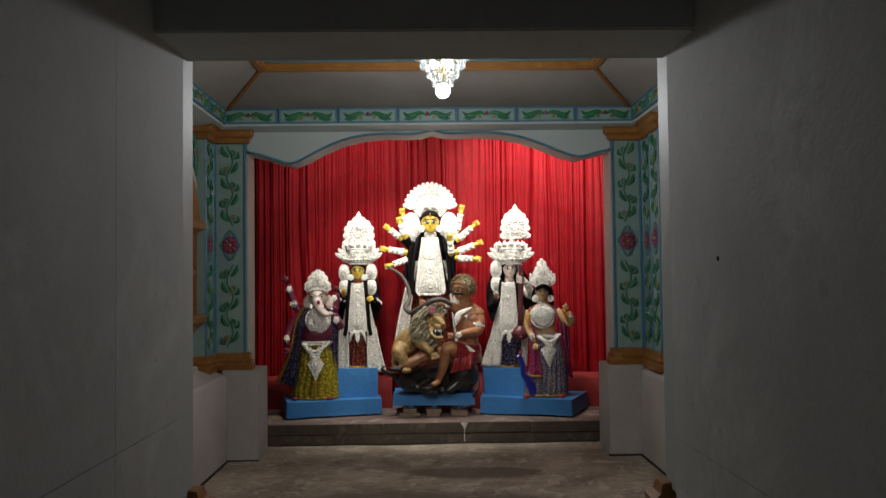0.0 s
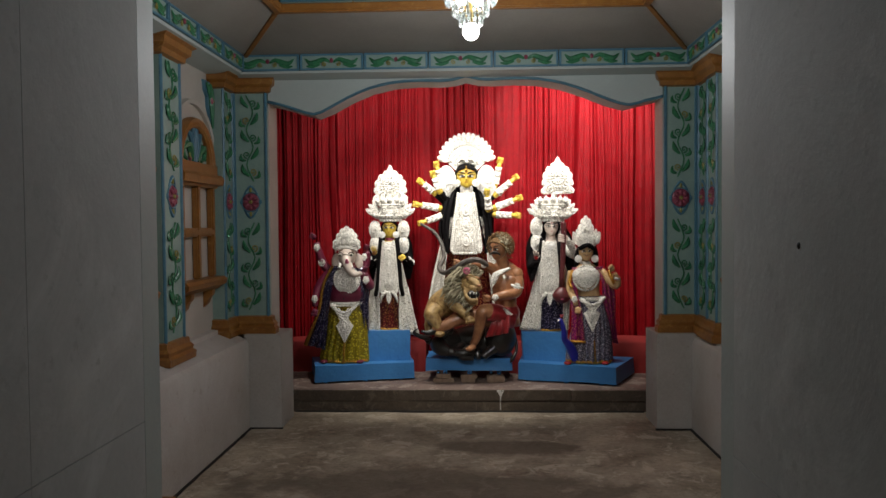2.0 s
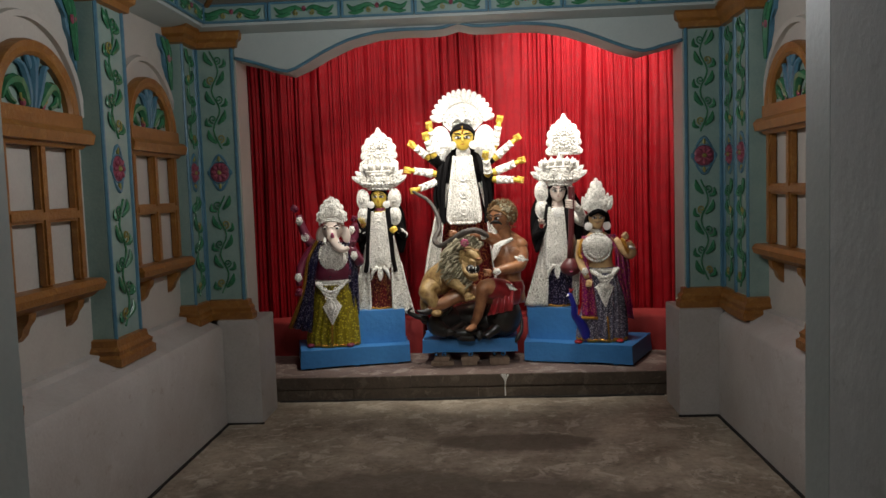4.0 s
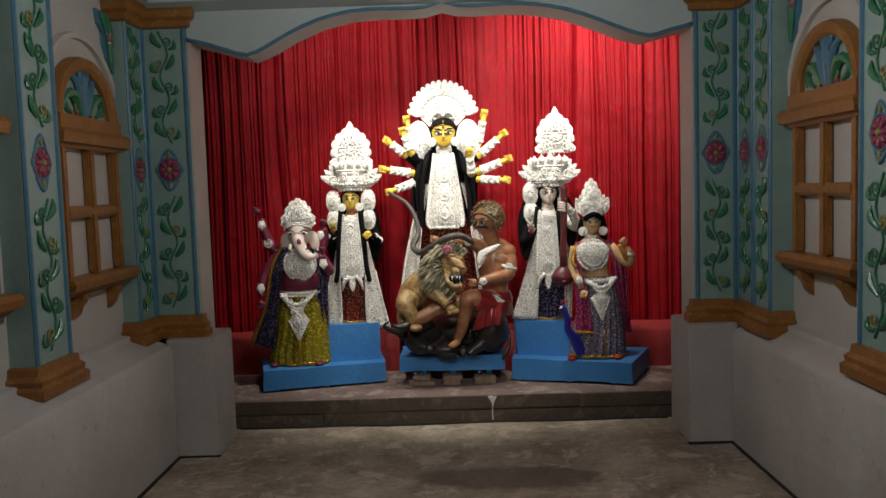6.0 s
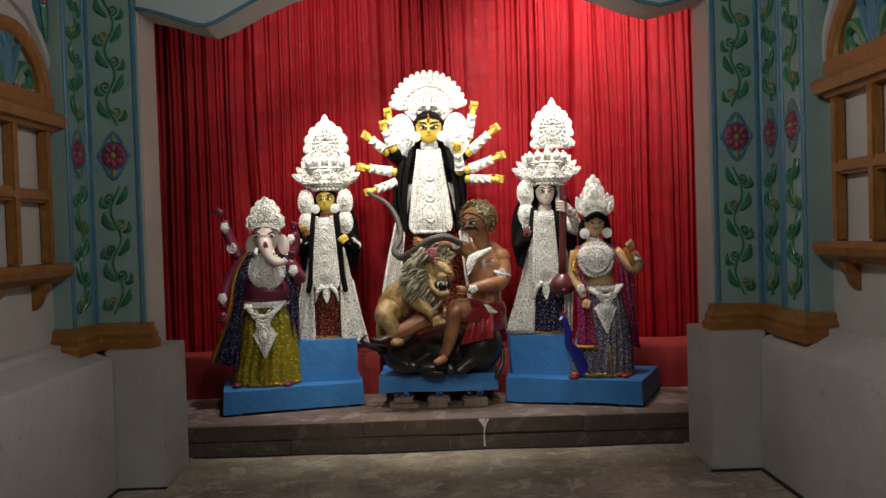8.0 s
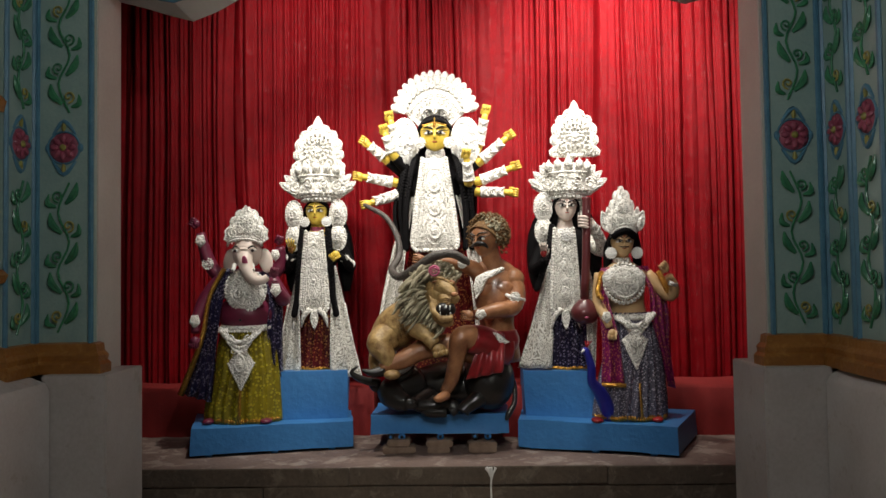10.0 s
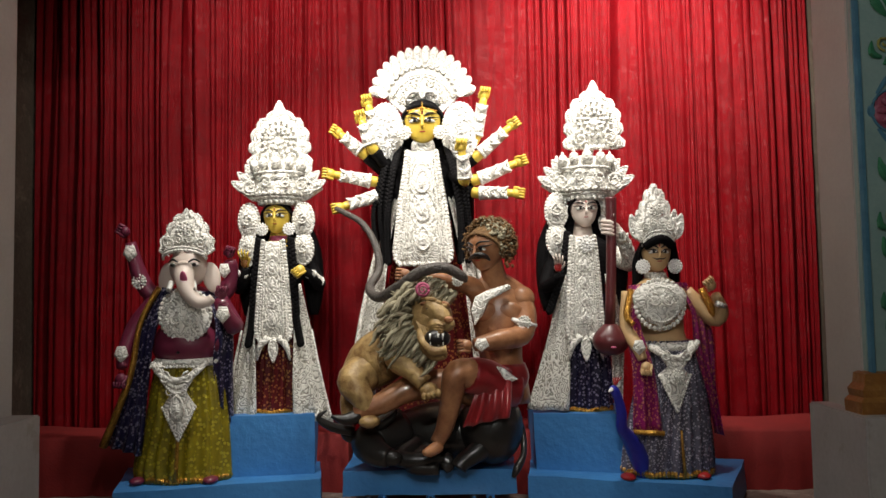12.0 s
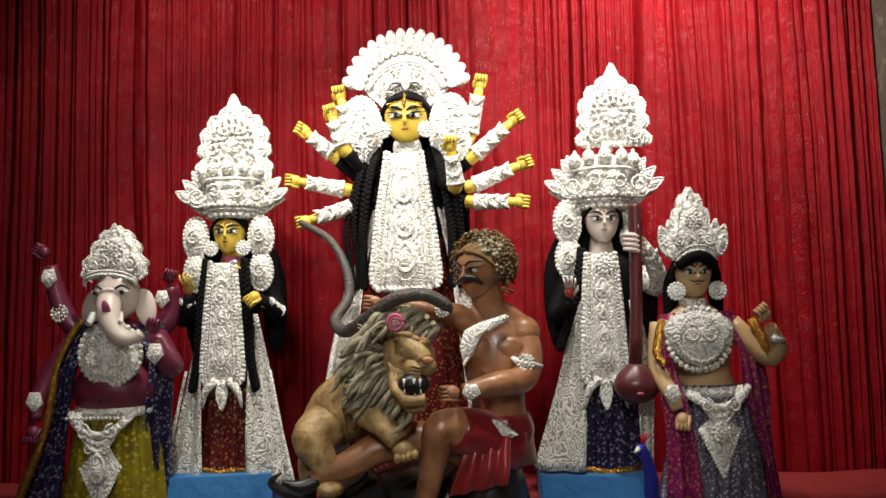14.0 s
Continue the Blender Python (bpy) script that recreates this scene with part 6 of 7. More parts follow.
plate(bm, [(X + 0.03 + 0.118 * math.cos(a) * (1 - 0.12 * math.sin(a)), 1.14 + 0.118 * math.sin(a)) for a in [2 * math.pi * i / 26 for i in range(26)]], Y - 0.165, 0.03, kPITH, 0.015)
beads(bm, arc(X + 0.03, 1.14, 0.118, 0, 360, 30), Y - 0.16, 0.017, kPITH, 0.027)
beads(bm, arc(X + 0.03, 1.14, 0.085, 0, 360, 30), Y - 0.18, 0.009, kPITH, 0.017)
for s in (-1, 1):
    line3(bm, curl(X + 0.03 + s * 0.04, 1.12, 0.036, 1.5, 90, s, 16), Y - 0.188, 0.007, kPITH)
stack(bm, [(0.895, 0, 0, 0.155, 0.14), (0.915, 0, -0.005, 0.165, 0.155), (0.935, 0, 0, 0.155, 0.14)], kPITH, 30, cx=X, cy=Y - 0.01)
plate(bm, [(X + 0.03, 0.80), (X + 0.045, 0.77), (X + 0.085, 0.715), (X + 0.005, 0.555), (X - 0.07, 0.715), (X - 0.035, 0.77), (X - 0.02, 0.80)], Y - 0.185, 0.012, kPITH, 0.008, 0.05)
for q, rr in ((0.0, 0.016), (0.035, 0.012), (0.065, 0.012)):
    tube(bm, [(X - 0.125 + q * 0.5, Y - 0.15, 0.915, rr), (X - 0.075 + q * 0.3, Y - 0.185, 0.865 - q * 0.55, rr), (X + 0.005, Y - 0.195, 0.835 - q * 0.9, rr), (X + 0.075 - q * 0.3, Y - 0.185, 0.865 - q * 0.55, rr), (X + 0.12 - q * 0.5, Y - 0.15, 0.915, rr)], kPITH, 8, 4, 0.5)
beads(bm, [(X + 0.085, 0.715), (X + 0.005, 0.56), (X - 0.07, 0.715)], Y - 0.182, 0.010, kPITH, 0.017)
beads(bm, [(X - 0.12, 0.9), (X + 0.10, 0.9)], Y - 0.19, 0.010, kPITH, 0.018)
drop(bm, X + 0.005, Y - 0.20, 0.71, 0.035, 0.05, kPITH)
for s in (-1, 1):
    line3(bm, curl(X + s * 0.055, 0.85, 0.03, 1.4, 90, s, 14), Y - 0.195, 0.007, kPITH)
    line3(bm, curl(X + s * 0.03, 0.785, 0.02, 1.3, 90, -s, 12), Y - 0.195, 0.005, kPITH)
hx, hy, hz = X + 0.02, Y - 0.08, 1.365
ball(bm, (hx, hy, hz), (0.088, 0.085, 0.10), kPALE, 20, 14)
tube(bm, [(hx + 0.0, hy - 0.05, hz - 0.01, 0.050), (hx + 0.01, hy - 0.095, hz - 0.05, 0.046), (hx + 0.04, hy - 0.13, hz - 0.12, 0.037), (hx + 0.085, hy - 0.14, hz - 0.165, 0.031), (hx + 0.13, hy - 0.14, hz - 0.165, 0.024), (hx + 0.155, hy - 0.14, hz - 0.15, 0.02)], kPALE, 14, 5)
ball(bm, (hx + 0.025, hy - 0.148, hz - 0.06), (0.017, 0.008, 0.04), kPINK, 10, 8, tilt(25, 0, 0))
for s in (-1, 1):
    tube(bm, [(hx + s * 0.05, hy - 0.09, hz - 0.075, 0.015), (hx + s * 0.06 + 0.01, hy - 0.13, hz - 0.11, 0.012), (hx + s * 0.06 + 0.02, hy - 0.16, hz - 0.10, 0.003)], kTEETH, 8, 3)
    ball(bm, (hx + s * 0.108, hy + 0.01, hz - 0.05), (0.042, 0.012, 0.075), kPALE, 14, 10, tilt(0, s * -10, s * 8))
    ball(bm, (hx + s * 0.052, hy - 0.066, hz + 0.008), (0.022, 0.016, 0.011), kTEETH, 10, 6)
    ball(bm, (hx + s * 0.052, hy - 0.08, hz + 0.008), (0.010, 0.006, 0.009), kINK, 8, 6)
    tube(bm, [(hx + s * 0.025, hy - 0.082, hz + 0.02, 0.003), (hx + s * 0.05, hy - 0.08, hz + 0.034, 0.005), (hx + s * 0.075, hy - 0.06, hz + 0.02, 0.002)], kINK, 6, 3)
low_crown(bm, hx + 0.005, hy - 0.05, 1.43, 0.255, 0.203)
for k, pts, bands in ((1, [(X - 0.14, Y, 1.21, 0.046), (X - 0.20, Y - 0.02, 1.26, 0.042), (X - 0.245, Y - 0.03, 1.36, 0.038), (X - 0.275, Y - 0.04, 1.49, 0.026)], ((1, 0.035), (2, 0.03))), (2, [(X - 0.15, Y - 0.02, 1.21, 0.048), (X - 0.245, Y - 0.04, 1.09, 0.042), (X - 0.285, Y - 0.08, 0.97, 0.033), (X - 0.285, Y - 0.11, 0.89, 0.025)], ()), (3, [(X + 0.15, Y - 0.02, 1.2, 0.046), (X + 0.235, Y - 0.07, 1.08, 0.046), (X + 0.22, Y - 0.14, 1.13, 0.034), (X + 0.205, Y - 0.16, 1.19, 0.024)], ()), (4, [(X + 0.13, Y + 0.05, 1.22, 0.046), (X + 0.19, Y + 0.06, 1.30, 0.04), (X + 0.19, Y + 0.03, 1.40, 0.028)], ())):
    tube(bm, pts, kPLUM, 12, 4)
disc_band(bm, (X - 0.225, Y - 0.06, 1.30), 0.036)
diamond(bm, (X - 0.268, Y - 0.07, 1.435), 0.034, 0.04)
diamond(bm, (X - 0.285, Y - 0.125, 0.955), 0.034, 0.04)
diamond(bm, (X + 0.212, Y - 0.185, 1.135), 0.034, 0.04)
diamond(bm, (X + 0.175, Y - 0.03, 1.345), 0.03, 0.036)
fist(bm, (X - 0.30, Y - 0.05, 1.545), 150, 0.046, kPLUM)
fist(bm, (X - 0.285, Y - 0.12, 0.84), 265, 0.05, kPLUM)
fist(bm, (X + 0.205, Y - 0.175, 1.235), 80, 0.044, kPLUM)
fist(bm, (X + 0.19, Y + 0.02, 1.435), 70, 0.042, kPLUM)
statue("elephant_headed_statue", bm, (X, Y, 0.36), "elephant-headed clay statue, plum body, yellow brocade skirt, white crown")

# young moustached figure in a grey skirt
bm = bmesh.new()
X, Y = 1.13, 7.52
stack(bm, [(0.37, 0.02, 0, 0.205, 0.145), (0.48, 0.025, 0, 0.20, 0.145), (0.7, 0.045, 0, 0.165, 0.13), (0.88, 0.05, 0, 0.135, 0.115), (0.98, 0.04, 0, 0.12, 0.10)], kGSILK, 132, 24, 0.075, cx=X, cy=Y)
hem(bm, X + 0.02, Y, 0.38, 0.21, 0.15, n=76)
tube(bm, [(X + 0.06, Y - 0.15, 0.38, 0.008), (X + 0.05, Y - 0.145, 0.58, 0.006)], kGOLD, 6, 3)
for s in (-1, 1):
    ball(bm, (X + s * 0.17 - 0.02, Y - 0.12, 0.372), (0.036, 0.05, 0.016), kRED, 10, 6)
stack(bm, [(0.94, 0.035, 0, 0.115, 0.095), (1.02, 0.02, 0, 0.10, 0.09), (1.12, 0.0, 0, 0.125, 0.095), (1.2, 0, 0, 0.145, 0.09), (1.25, 0, 0, 0.09, 0.07), (1.29, -0.005, 0, 0.045, 0.05), (1.35, -0.01, 0, 0.04, 0.045)], kTAN, 26, cx=X, cy=Y)
cloth(bm, [(X + 0.05, Y - 0.09, 1.25), (X + 0.12, Y - 0.115, 1.13), (X + 0.13, Y - 0.12, 0.95), (X + 0.19, Y - 0.10, 0.75), (X + 0.23, Y - 0.06, 0.55)], [(X + 0.15, Y + 0.03, 1.25), (X + 0.24, Y + 0.03, 1.1), (X + 0.27, Y + 0.02, 0.95), (X + 0.27, Y + 0.02, 0.75), (X + 0.29, Y + 0.0, 0.53)], kMAG, 20, 3, 0.022)
cloth(bm, [(X - 0.13, Y - 0.0, 1.24), (X - 0.17, Y - 0.04, 1.08), (X - 0.15, Y - 0.10, 0.85), (X - 0.16, Y - 0.12, 0.56)], [(X - 0.06, Y - 0.09, 1.25), (X - 0.11, Y - 0.10, 1.08), (X - 0.06, Y - 0.13, 0.85), (X - 0.03, Y - 0.15, 0.56)], kMAG, 14, 2, 0.018)
tube(bm, [(X - 0.165, Y - 0.14, 0.575, 0.012), (X - 0.03, Y - 0.165, 0.57, 0.012)], kGOLD, 6, 1)
tube(bm, [(X - 0.135, Y - 0.05, 1.22, 0.014), (X - 0.165, Y - 0.08, 1.1, 0.018), (X - 0.14, Y - 0.11, 1.06, 0.012)], kGOLD, 6, 3)
tube(bm, [(X + 0.19, Y - 0.06, 1.22, 0.016), (X + 0.235, Y - 0.07, 1.12, 0.02), (X + 0.24, Y - 0.05, 1.07, 0.014)], kGOLD, 6, 3)
head(bm, X - 0.012, Y - 0.05, 1.385, 0.125, 0.165, kTAN, moustache=True)
for s in (-1, 1):
    tube(bm, [(X + s * 0.055, Y - 0.05, 1.44, 0.026), (X + s * 0.078, Y - 0.0, 1.36, 0.032), (X + s * 0.088, Y + 0.01, 1.27, 0.026), (X + s * 0.10, Y + 0.02, 1.21, 0.01)], kHAIR, 10, 4)
    rosette(bm, X - 0.01 + s * 0.075, Y - 0.09, 1.325, 0.034, kWHITE, 10)
tube(bm, [(X - 0.075, Y - 0.09, 1.42, 0.022), (X - 0.01, Y - 0.125, 1.455, 0.024), (X + 0.055, Y - 0.09, 1.42, 0.022)], kHAIR, 8, 4)
stack(bm, [(1.27, 0, 0, 0.054, 0.056), (1.30, -0.005, 0, 0.05, 0.052)], kPITH, 18, cx=X - 0.005, cy=Y - 0.01)
heart = [(X - 0.02 + 0.115 * math.sin(a) ** 3 * 1.08, 1.155 + 0.0078 * (13 * math.cos(a) - 4 * math.cos(2 * a) - 1.5 * math.cos(3 * a) - math.cos(4 * a))) for a in [2 * math.pi * i / 30 for i in range(30)]]
plate(bm, heart, Y - 0.13, 0.03, kPITH, 0.015)
plate(bm, arc(X - 0.02, 1.155, 0.10, 0, 350, 26), Y - 0.128, 0.03, kPITH, 0.012)
beads(bm, arc(X - 0.02, 1.15, 0.112, 0, 360, 28), Y - 0.12, 0.017, kPITH, 0.027)
beads(bm, arc(X - 0.02, 1.15, 0.08, 0, 360, 28), Y - 0.145, 0.008, kPITH, 0.015)
for s in (-1, 1):
    line3(bm, curl(X - 0.02 + s * 0.035, 1.17, 0.034, 1.5, 90, s, 16), Y - 0.155, 0.006, kPITH)
low_crown(bm, X - 0.01, Y - 0.065, 1.45, 0.185, 0.265)
for s in (-1, 1):
    for q, sp, h in ((0.075, 8, 0.07), (0.10, 16, 0.055)):
        drop(bm, X - 0.005 + s * q, Y - 0.05, 1.505, 0.03, h, kPITH, spin=s * sp)
stack(bm, [(0.935, 0.045, 0, 0.125, 0.11), (0.955, 0.045, -0.003, 0.135, 0.12), (0.975, 0.045, 0, 0.12, 0.105)], kPITH, 28, cx=X, cy=Y)
plate(bm, [(X + 0.055, 0.89), (X + 0.06, 0.865), (X + 0.10, 0.83), (X + 0.035, 0.655), (X - 0.045, 0.83), (X + 0.0, 0.865), (X + 0.005, 0.89)], Y - 0.155, 0.012, kPITH, 0.008, 0.05)
for q, rr in ((0.0, 0.016), (0.035, 0.012), (0.06, 0.012)):
    tube(bm, [(X - 0.07 + q * 0.5, Y - 0.12, 0.955, rr), (X - 0.025 + q * 0.3, Y - 0.15, 0.925 - q * 0.55, rr), (X + 0.03, Y - 0.162, 0.905 - q * 0.9, rr), (X + 0.10 - q * 0.3, Y - 0.15, 0.93 - q * 0.55, rr), (X + 0.15 - q * 0.5, Y - 0.11, 0.975, rr)], kPITH, 8, 4, 0.5)
beads(bm, [(X + 0.10, 0.83), (X + 0.035, 0.66), (X - 0.045, 0.83)], Y - 0.152, 0.009, kPITH, 0.016)
rosette(bm, X + 0.03, Y - 0.168, 0.82, 0.036, kPITH, 8)
for s in (-1, 1):
    line3(bm, curl(X + 0.035 + s * 0.05, 0.915, 0.026, 1.4, 90, s, 14), Y - 0.165, 0.006, kPITH)
tube(bm, [(X - 0.13, Y - 0.01, 1.205, 0.042), (X - 0.155, Y - 0.04, 1.05, 0.036), (X - 0.125, Y - 0.11, 0.95, 0.028), (X - 0.11, Y - 0.13, 0.90, 0.022)], kTAN, 10, 4)
diamond(bm, (X - 0.128, Y - 0.15, 0.955), 0.03, 0.034)
fist(bm, (X - 0.10, Y - 0.145, 0.865), 265, 0.044, kTAN)
tube(bm, [(X + 0.13, Y, 1.2, 0.044), (X + 0.25, Y - 0.04, 1.08, 0.042), (X + 0.275, Y - 0.08, 1.12, 0.032), (X + 0.235, Y - 0.12, 1.19, 0.022)], kTAN, 10, 4)
tube(bm, [(X + 0.285, Y - 0.11, 1.135, 0.012), (X + 0.235, Y - 0.135, 1.15, 0.014)], kPITH, 8, 1)
fist(bm, (X + 0.212, Y - 0.13, 1.235), 130, 0.046, kTAN)
statue("warrior_god_statue", bm, (X, Y, 0.36), "moustached clay statue in grey lurex skirt and magenta shawl")

# crouching lion
bm = bmesh.new()
Y = 7.46
tube(bm, [(-0.30, Y + 0.05, 0.82, 0.09), (-0.22, Y + 0.03, 0.90, 0.125), (-0.10, Y - 0.0, 0.98, 0.125), (0.0, Y - 0.03, 1.05, 0.13), (0.06, Y - 0.06, 1.10, 0.10)], kLION, 18, 5)
tube(bm, [(-0.26, Y - 0.03, 0.86, 0.09), (-0.30, Y - 0.10, 0.82, 0.075), (-0.25, Y - 0.13, 0.74, 0.05), (-0.235, Y - 0.12, 0.67, 0.038)], kLION, 14, 4)
ball(bm, (-0.28, Y - 0.06, 0.845), (0.075, 0.08, 0.085), kLION, 14, 10)
tube(bm, [(-0.31, Y + 0.03, 0.80, 0.05), (-0.335, Y - 0.0, 0.72, 0.04), (-0.325, Y - 0.02, 0.64, 0.034)], kLION, 12, 4)
ball(bm, (-0.225, Y - 0.15, 0.655), (0.05, 0.06, 0.03), kLION, 10, 8)
tube(bm, [(-0.08, Y - 0.07, 1.0, 0.085), (-0.09, Y - 0.14, 0.93, 0.065), (-0.03, Y - 0.19, 0.88, 0.046), (0.025, Y - 0.21, 0.825, 0.040)], kLION, 14, 4)
ball(bm, (0.045, Y - 0.225, 0.795), (0.042, 0.045, 0.036), kLION, 12, 8)
for i in range(4):
    ball(bm, (0.025 + 0.02 * i, Y - 0.255, 0.775 + 0.004 * i), (0.014, 0.02, 0.018), kLION, 8, 6)
for i in range(6):
    t = i / 5
    tube(bm, [(-0.2 + 0.13 * t, Y - 0.085, 0.98 + 0.06 * t, 0.004), (-0.19 + 0.13 * t, Y - 0.115, 0.92 + 0.05 * t, 0.008), (-0.17 + 0.13 * t, Y - 0.11, 0.85 + 0.06 * t, 0.004)], kLION, 5, 3)
hx, hy, hz = 0.065, Y - 0.14, 1.11
ball(bm, (hx - 0.01, hy, hz), (0.10, 0.11, 0.105), kLION, 18, 12)
tube(bm, [(hx - 0.02, hy - 0.07, hz + 0.05, 0.05), (hx + 0.03, hy - 0.095, hz + 0.02, 0.042), (hx + 0.055, hy - 0.11, hz - 0.012, 0.034)], kLION, 14, 4)
ball(bm, (hx + 0.035, hy - 0.088, hz - 0.028), (0.064, 0.055, 0.04), kLION, 14, 10)
ball(bm, (hx + 0.07, hy - 0.136, hz - 0.006), (0.022, 0.013, 0.014), kBROWN, 10, 6)
ball(bm, (hx + 0.02, hy - 0.115, hz - 0.088), (0.058, 0.045, 0.042), kINK, 14, 10)
tube(bm, [(hx - 0.055, hy - 0.09, hz - 0.05, 0.016), (hx - 0.045, hy - 0.12, hz - 0.10, 0.018), (hx + 0.0, hy - 0.14, hz - 0.14, 0.022), (hx + 0.06, hy - 0.14, hz - 0.135, 0.02)], kLION, 10, 4)
tube(bm, [(hx - 0.05, hy - 0.05, hz - 0.11, 0.03), (hx + 0.01, hy - 0.10, hz - 0.155, 0.032), (hx + 0.05, hy - 0.12, hz - 0.15, 0.026)], kLION, 12, 4)
for s, q in ((0.0, 0), (0.035, 1), (0.055, 2)):
    tube(bm, [(hx - 0.01 + s, hy - 0.15 - 0.004 * q, hz - 0.065, 0.006), (hx - 0.012 + s, hy - 0.155, hz - 0.092, 0.002)], kTEETH, 6, 1)
    tube(bm, [(hx - 0.01 + s, hy - 0.145, hz - 0.125, 0.005), (hx - 0.01 + s, hy - 0.15, hz - 0.10, 0.002)], kTEETH, 6, 1)
for s, q in ((-1, -0.025), (1, 0.055)):
    ball(bm, (hx + q, hy - 0.102 + 0.006 * s, hz + 0.042), (0.014, 0.009, 0.009), kGOLD, 10, 6)
    ball(bm, (hx + q + 0.004, hy - 0.111 + 0.006 * s, hz + 0.042), (0.007, 0.005, 0.007), kINK, 8, 6)
    tube(bm, [(hx + q - 0.024, hy - 0.092, hz + 0.062, 0.007), (hx + q, hy - 0.104, hz + 0.064, 0.010), (hx + q + 0.02, hy - 0.104, hz + 0.052, 0.006)], kBROWN, 6, 3)
for i in range(4):
    tube(bm, [(hx - 0.02, hy - 0.10, hz - 0.01 - 0.018 * i, 0.004), (hx + 0.01, hy - 0.125, hz - 0.02 - 0.014 * i, 0.008), (hx + 0.045, hy - 0.16, hz - 0.03 - 0.01 * i, 0.005)], kLION, 5, 3)
for i in range(3):
    tube(bm, [(hx - 0.05 + 0.02 * i, hy - 0.085, hz + 0.085 - 0.012 * i, 0.006), (hx + 0.0 + 0.03 * i, hy - 0.108, hz + 0.082 - 0.014 * i, 0.011), (hx + 0.03 + 0.01 * i, hy - 0.095, hz + 0.068 - 0.014 * i, 0.005)], kLION, 6, 3)
for i in range(5):
    tube(bm, [(hx - 0.075 + 0.012 * i, hy - 0.07 - 0.008 * i, hz - 0.0 - 0.01 * i, 0.005), (hx - 0.055 + 0.012 * i, hy - 0.10, hz - 0.045 - 0.006 * i, 0.009), (hx - 0.05 + 0.014 * i, hy - 0.115, hz - 0.09, 0.004)], kLION, 6, 3)
rng = random.Random(5)
for i in range(520):
    a = rng.uniform(35, 285)
    rr = rng.uniform(0.065, 0.12)
    dy = rng.uniform(-0.07, 0.10)
    ca, sa = math.cos(radians(a)), math.sin(radians(a))
    p = Vector((hx - 0.02 + rr * ca, hy + dy - 0.01, hz + 0.01 + rr * 1.1 * sa))
    out = Vector((ca, rng.uniform(-0.3, 0.1), sa))
    fall = Vector((-0.55, -0.12, -0.75)) * rng.uniform(0.6, 1.1)
    ln = rng.uniform(0.07, 0.13)
    q = p + out * ln * 0.35
    m1 = q + (out * 0.25 + fall) * ln * 0.45 + Vector((rng.uniform(-0.014, 0.014), -0.008, rng.uniform(-0.008, 0.014)))
    m2 = m1 + fall * ln * 0.45 + Vector((rng.uniform(-0.016, 0.016), 0.004, rng.uniform(-0.008, 0.008)))
    e = m2 + Vector((rng.uniform(-0.03, 0.012), 0, rng.uniform(-0.022, 0.012)))
    w = rng.uniform(0.006, 0.014)
    tube(bm, [(*p, 0.6 * w), (*q, w), (*m1, 0.95 * w), (*m2, 0.7 * w), (*e, 0.15 * w)], kMANE, 5, 3)
line3(bm, arc(hx - 0.04, hz + 0.125, 0.026, 0, 360, 14), hy - 0.125, 0.009, kPINK)
line3(bm, curl(hx - 0.04, hz + 0.125, 0.02, 1.4, 0, 1, 12), hy - 0.13, 0.005, kPINK)
statue("lion_statue", bm, (-0.1, Y, 0.62), "tawny clay lion statue with jute mane and open mouth")

# kneeling demon with curled hair
bm = bmesh.new()
X, Y = 0.38, 7.50
stack(bm, [(0.70, 0.02, 0.03, 0.12, 0.11), (0.82, 0.01, 0.02, 0.115, 0.105), (0.92, 0.0, 0.0, 0.10, 0.095), (1.05, -0.005, -0.01, 0.12, 0.10), (1.15, 0, 0, 0.14, 0.10), (1.22, 0, 0, 0.11, 0.08), (1.26, -0.01, -0.01, 0.055, 0.055), (1.33, -0.03, -0.03, 0.05, 0.05)], kBROWN, 26, cx=X, cy=Y)
for s in (-1, 1):
    ball(bm, (X - 0.02 + s * 0.055, Y - 0.085, 1.13), (0.066, 0.022, 0.045), kBROWN, 14, 10)
    for i in range(3):
        ball(bm, (X - 0.01 + s * 0.032, Y - 0.088, 1.05 - 0.045 * i), (0.03, 0.018, 0.022), kBROWN, 10, 8)
tube(bm, [(X - 0.11, Y + 0.0, 1.20, 0.05), (X - 0.02, Y - 0.01, 1.265, 0.055), (X + 0.09, Y + 0.0, 1.20, 0.055)], kBROWN, 14, 4)
tube(bm, [(X - 0.01, Y - 0.01, 1.24, 0.062), (X - 0.03, Y - 0.03, 1.31, 0.056), (X - 0.045, Y - 0.04, 1.38, 0.055)], kBROWN, 14, 3)
head(bm, X - 0.06, Y - 0.06, 1.42, 0.155, 0.195, kBROWN, -44, True, 10)
ball(bm, (X + 0.095, Y - 0.015, 1.185), (0.07, 0.068, 0.066), kBROWN, 16, 12)
ball(bm, (X - 0.085, Y - 0.005, 1.2), (0.06, 0.058, 0.056), kBROWN, 16, 12)
tube(bm, [(X - 0.145, Y - 0.10, 1.372, 0.006), (X - 0.12, Y - 0.125, 1.388, 0.012), (X - 0.10, Y - 0.135, 1.392, 0.013), (X - 0.07, Y - 0.135, 1.384, 0.011), (X - 0.05, Y - 0.125, 1.365, 0.005)], kINK, 8, 4)
face_way = Vector((-0.69, -0.72, -0.12)).normalized()
made = 0
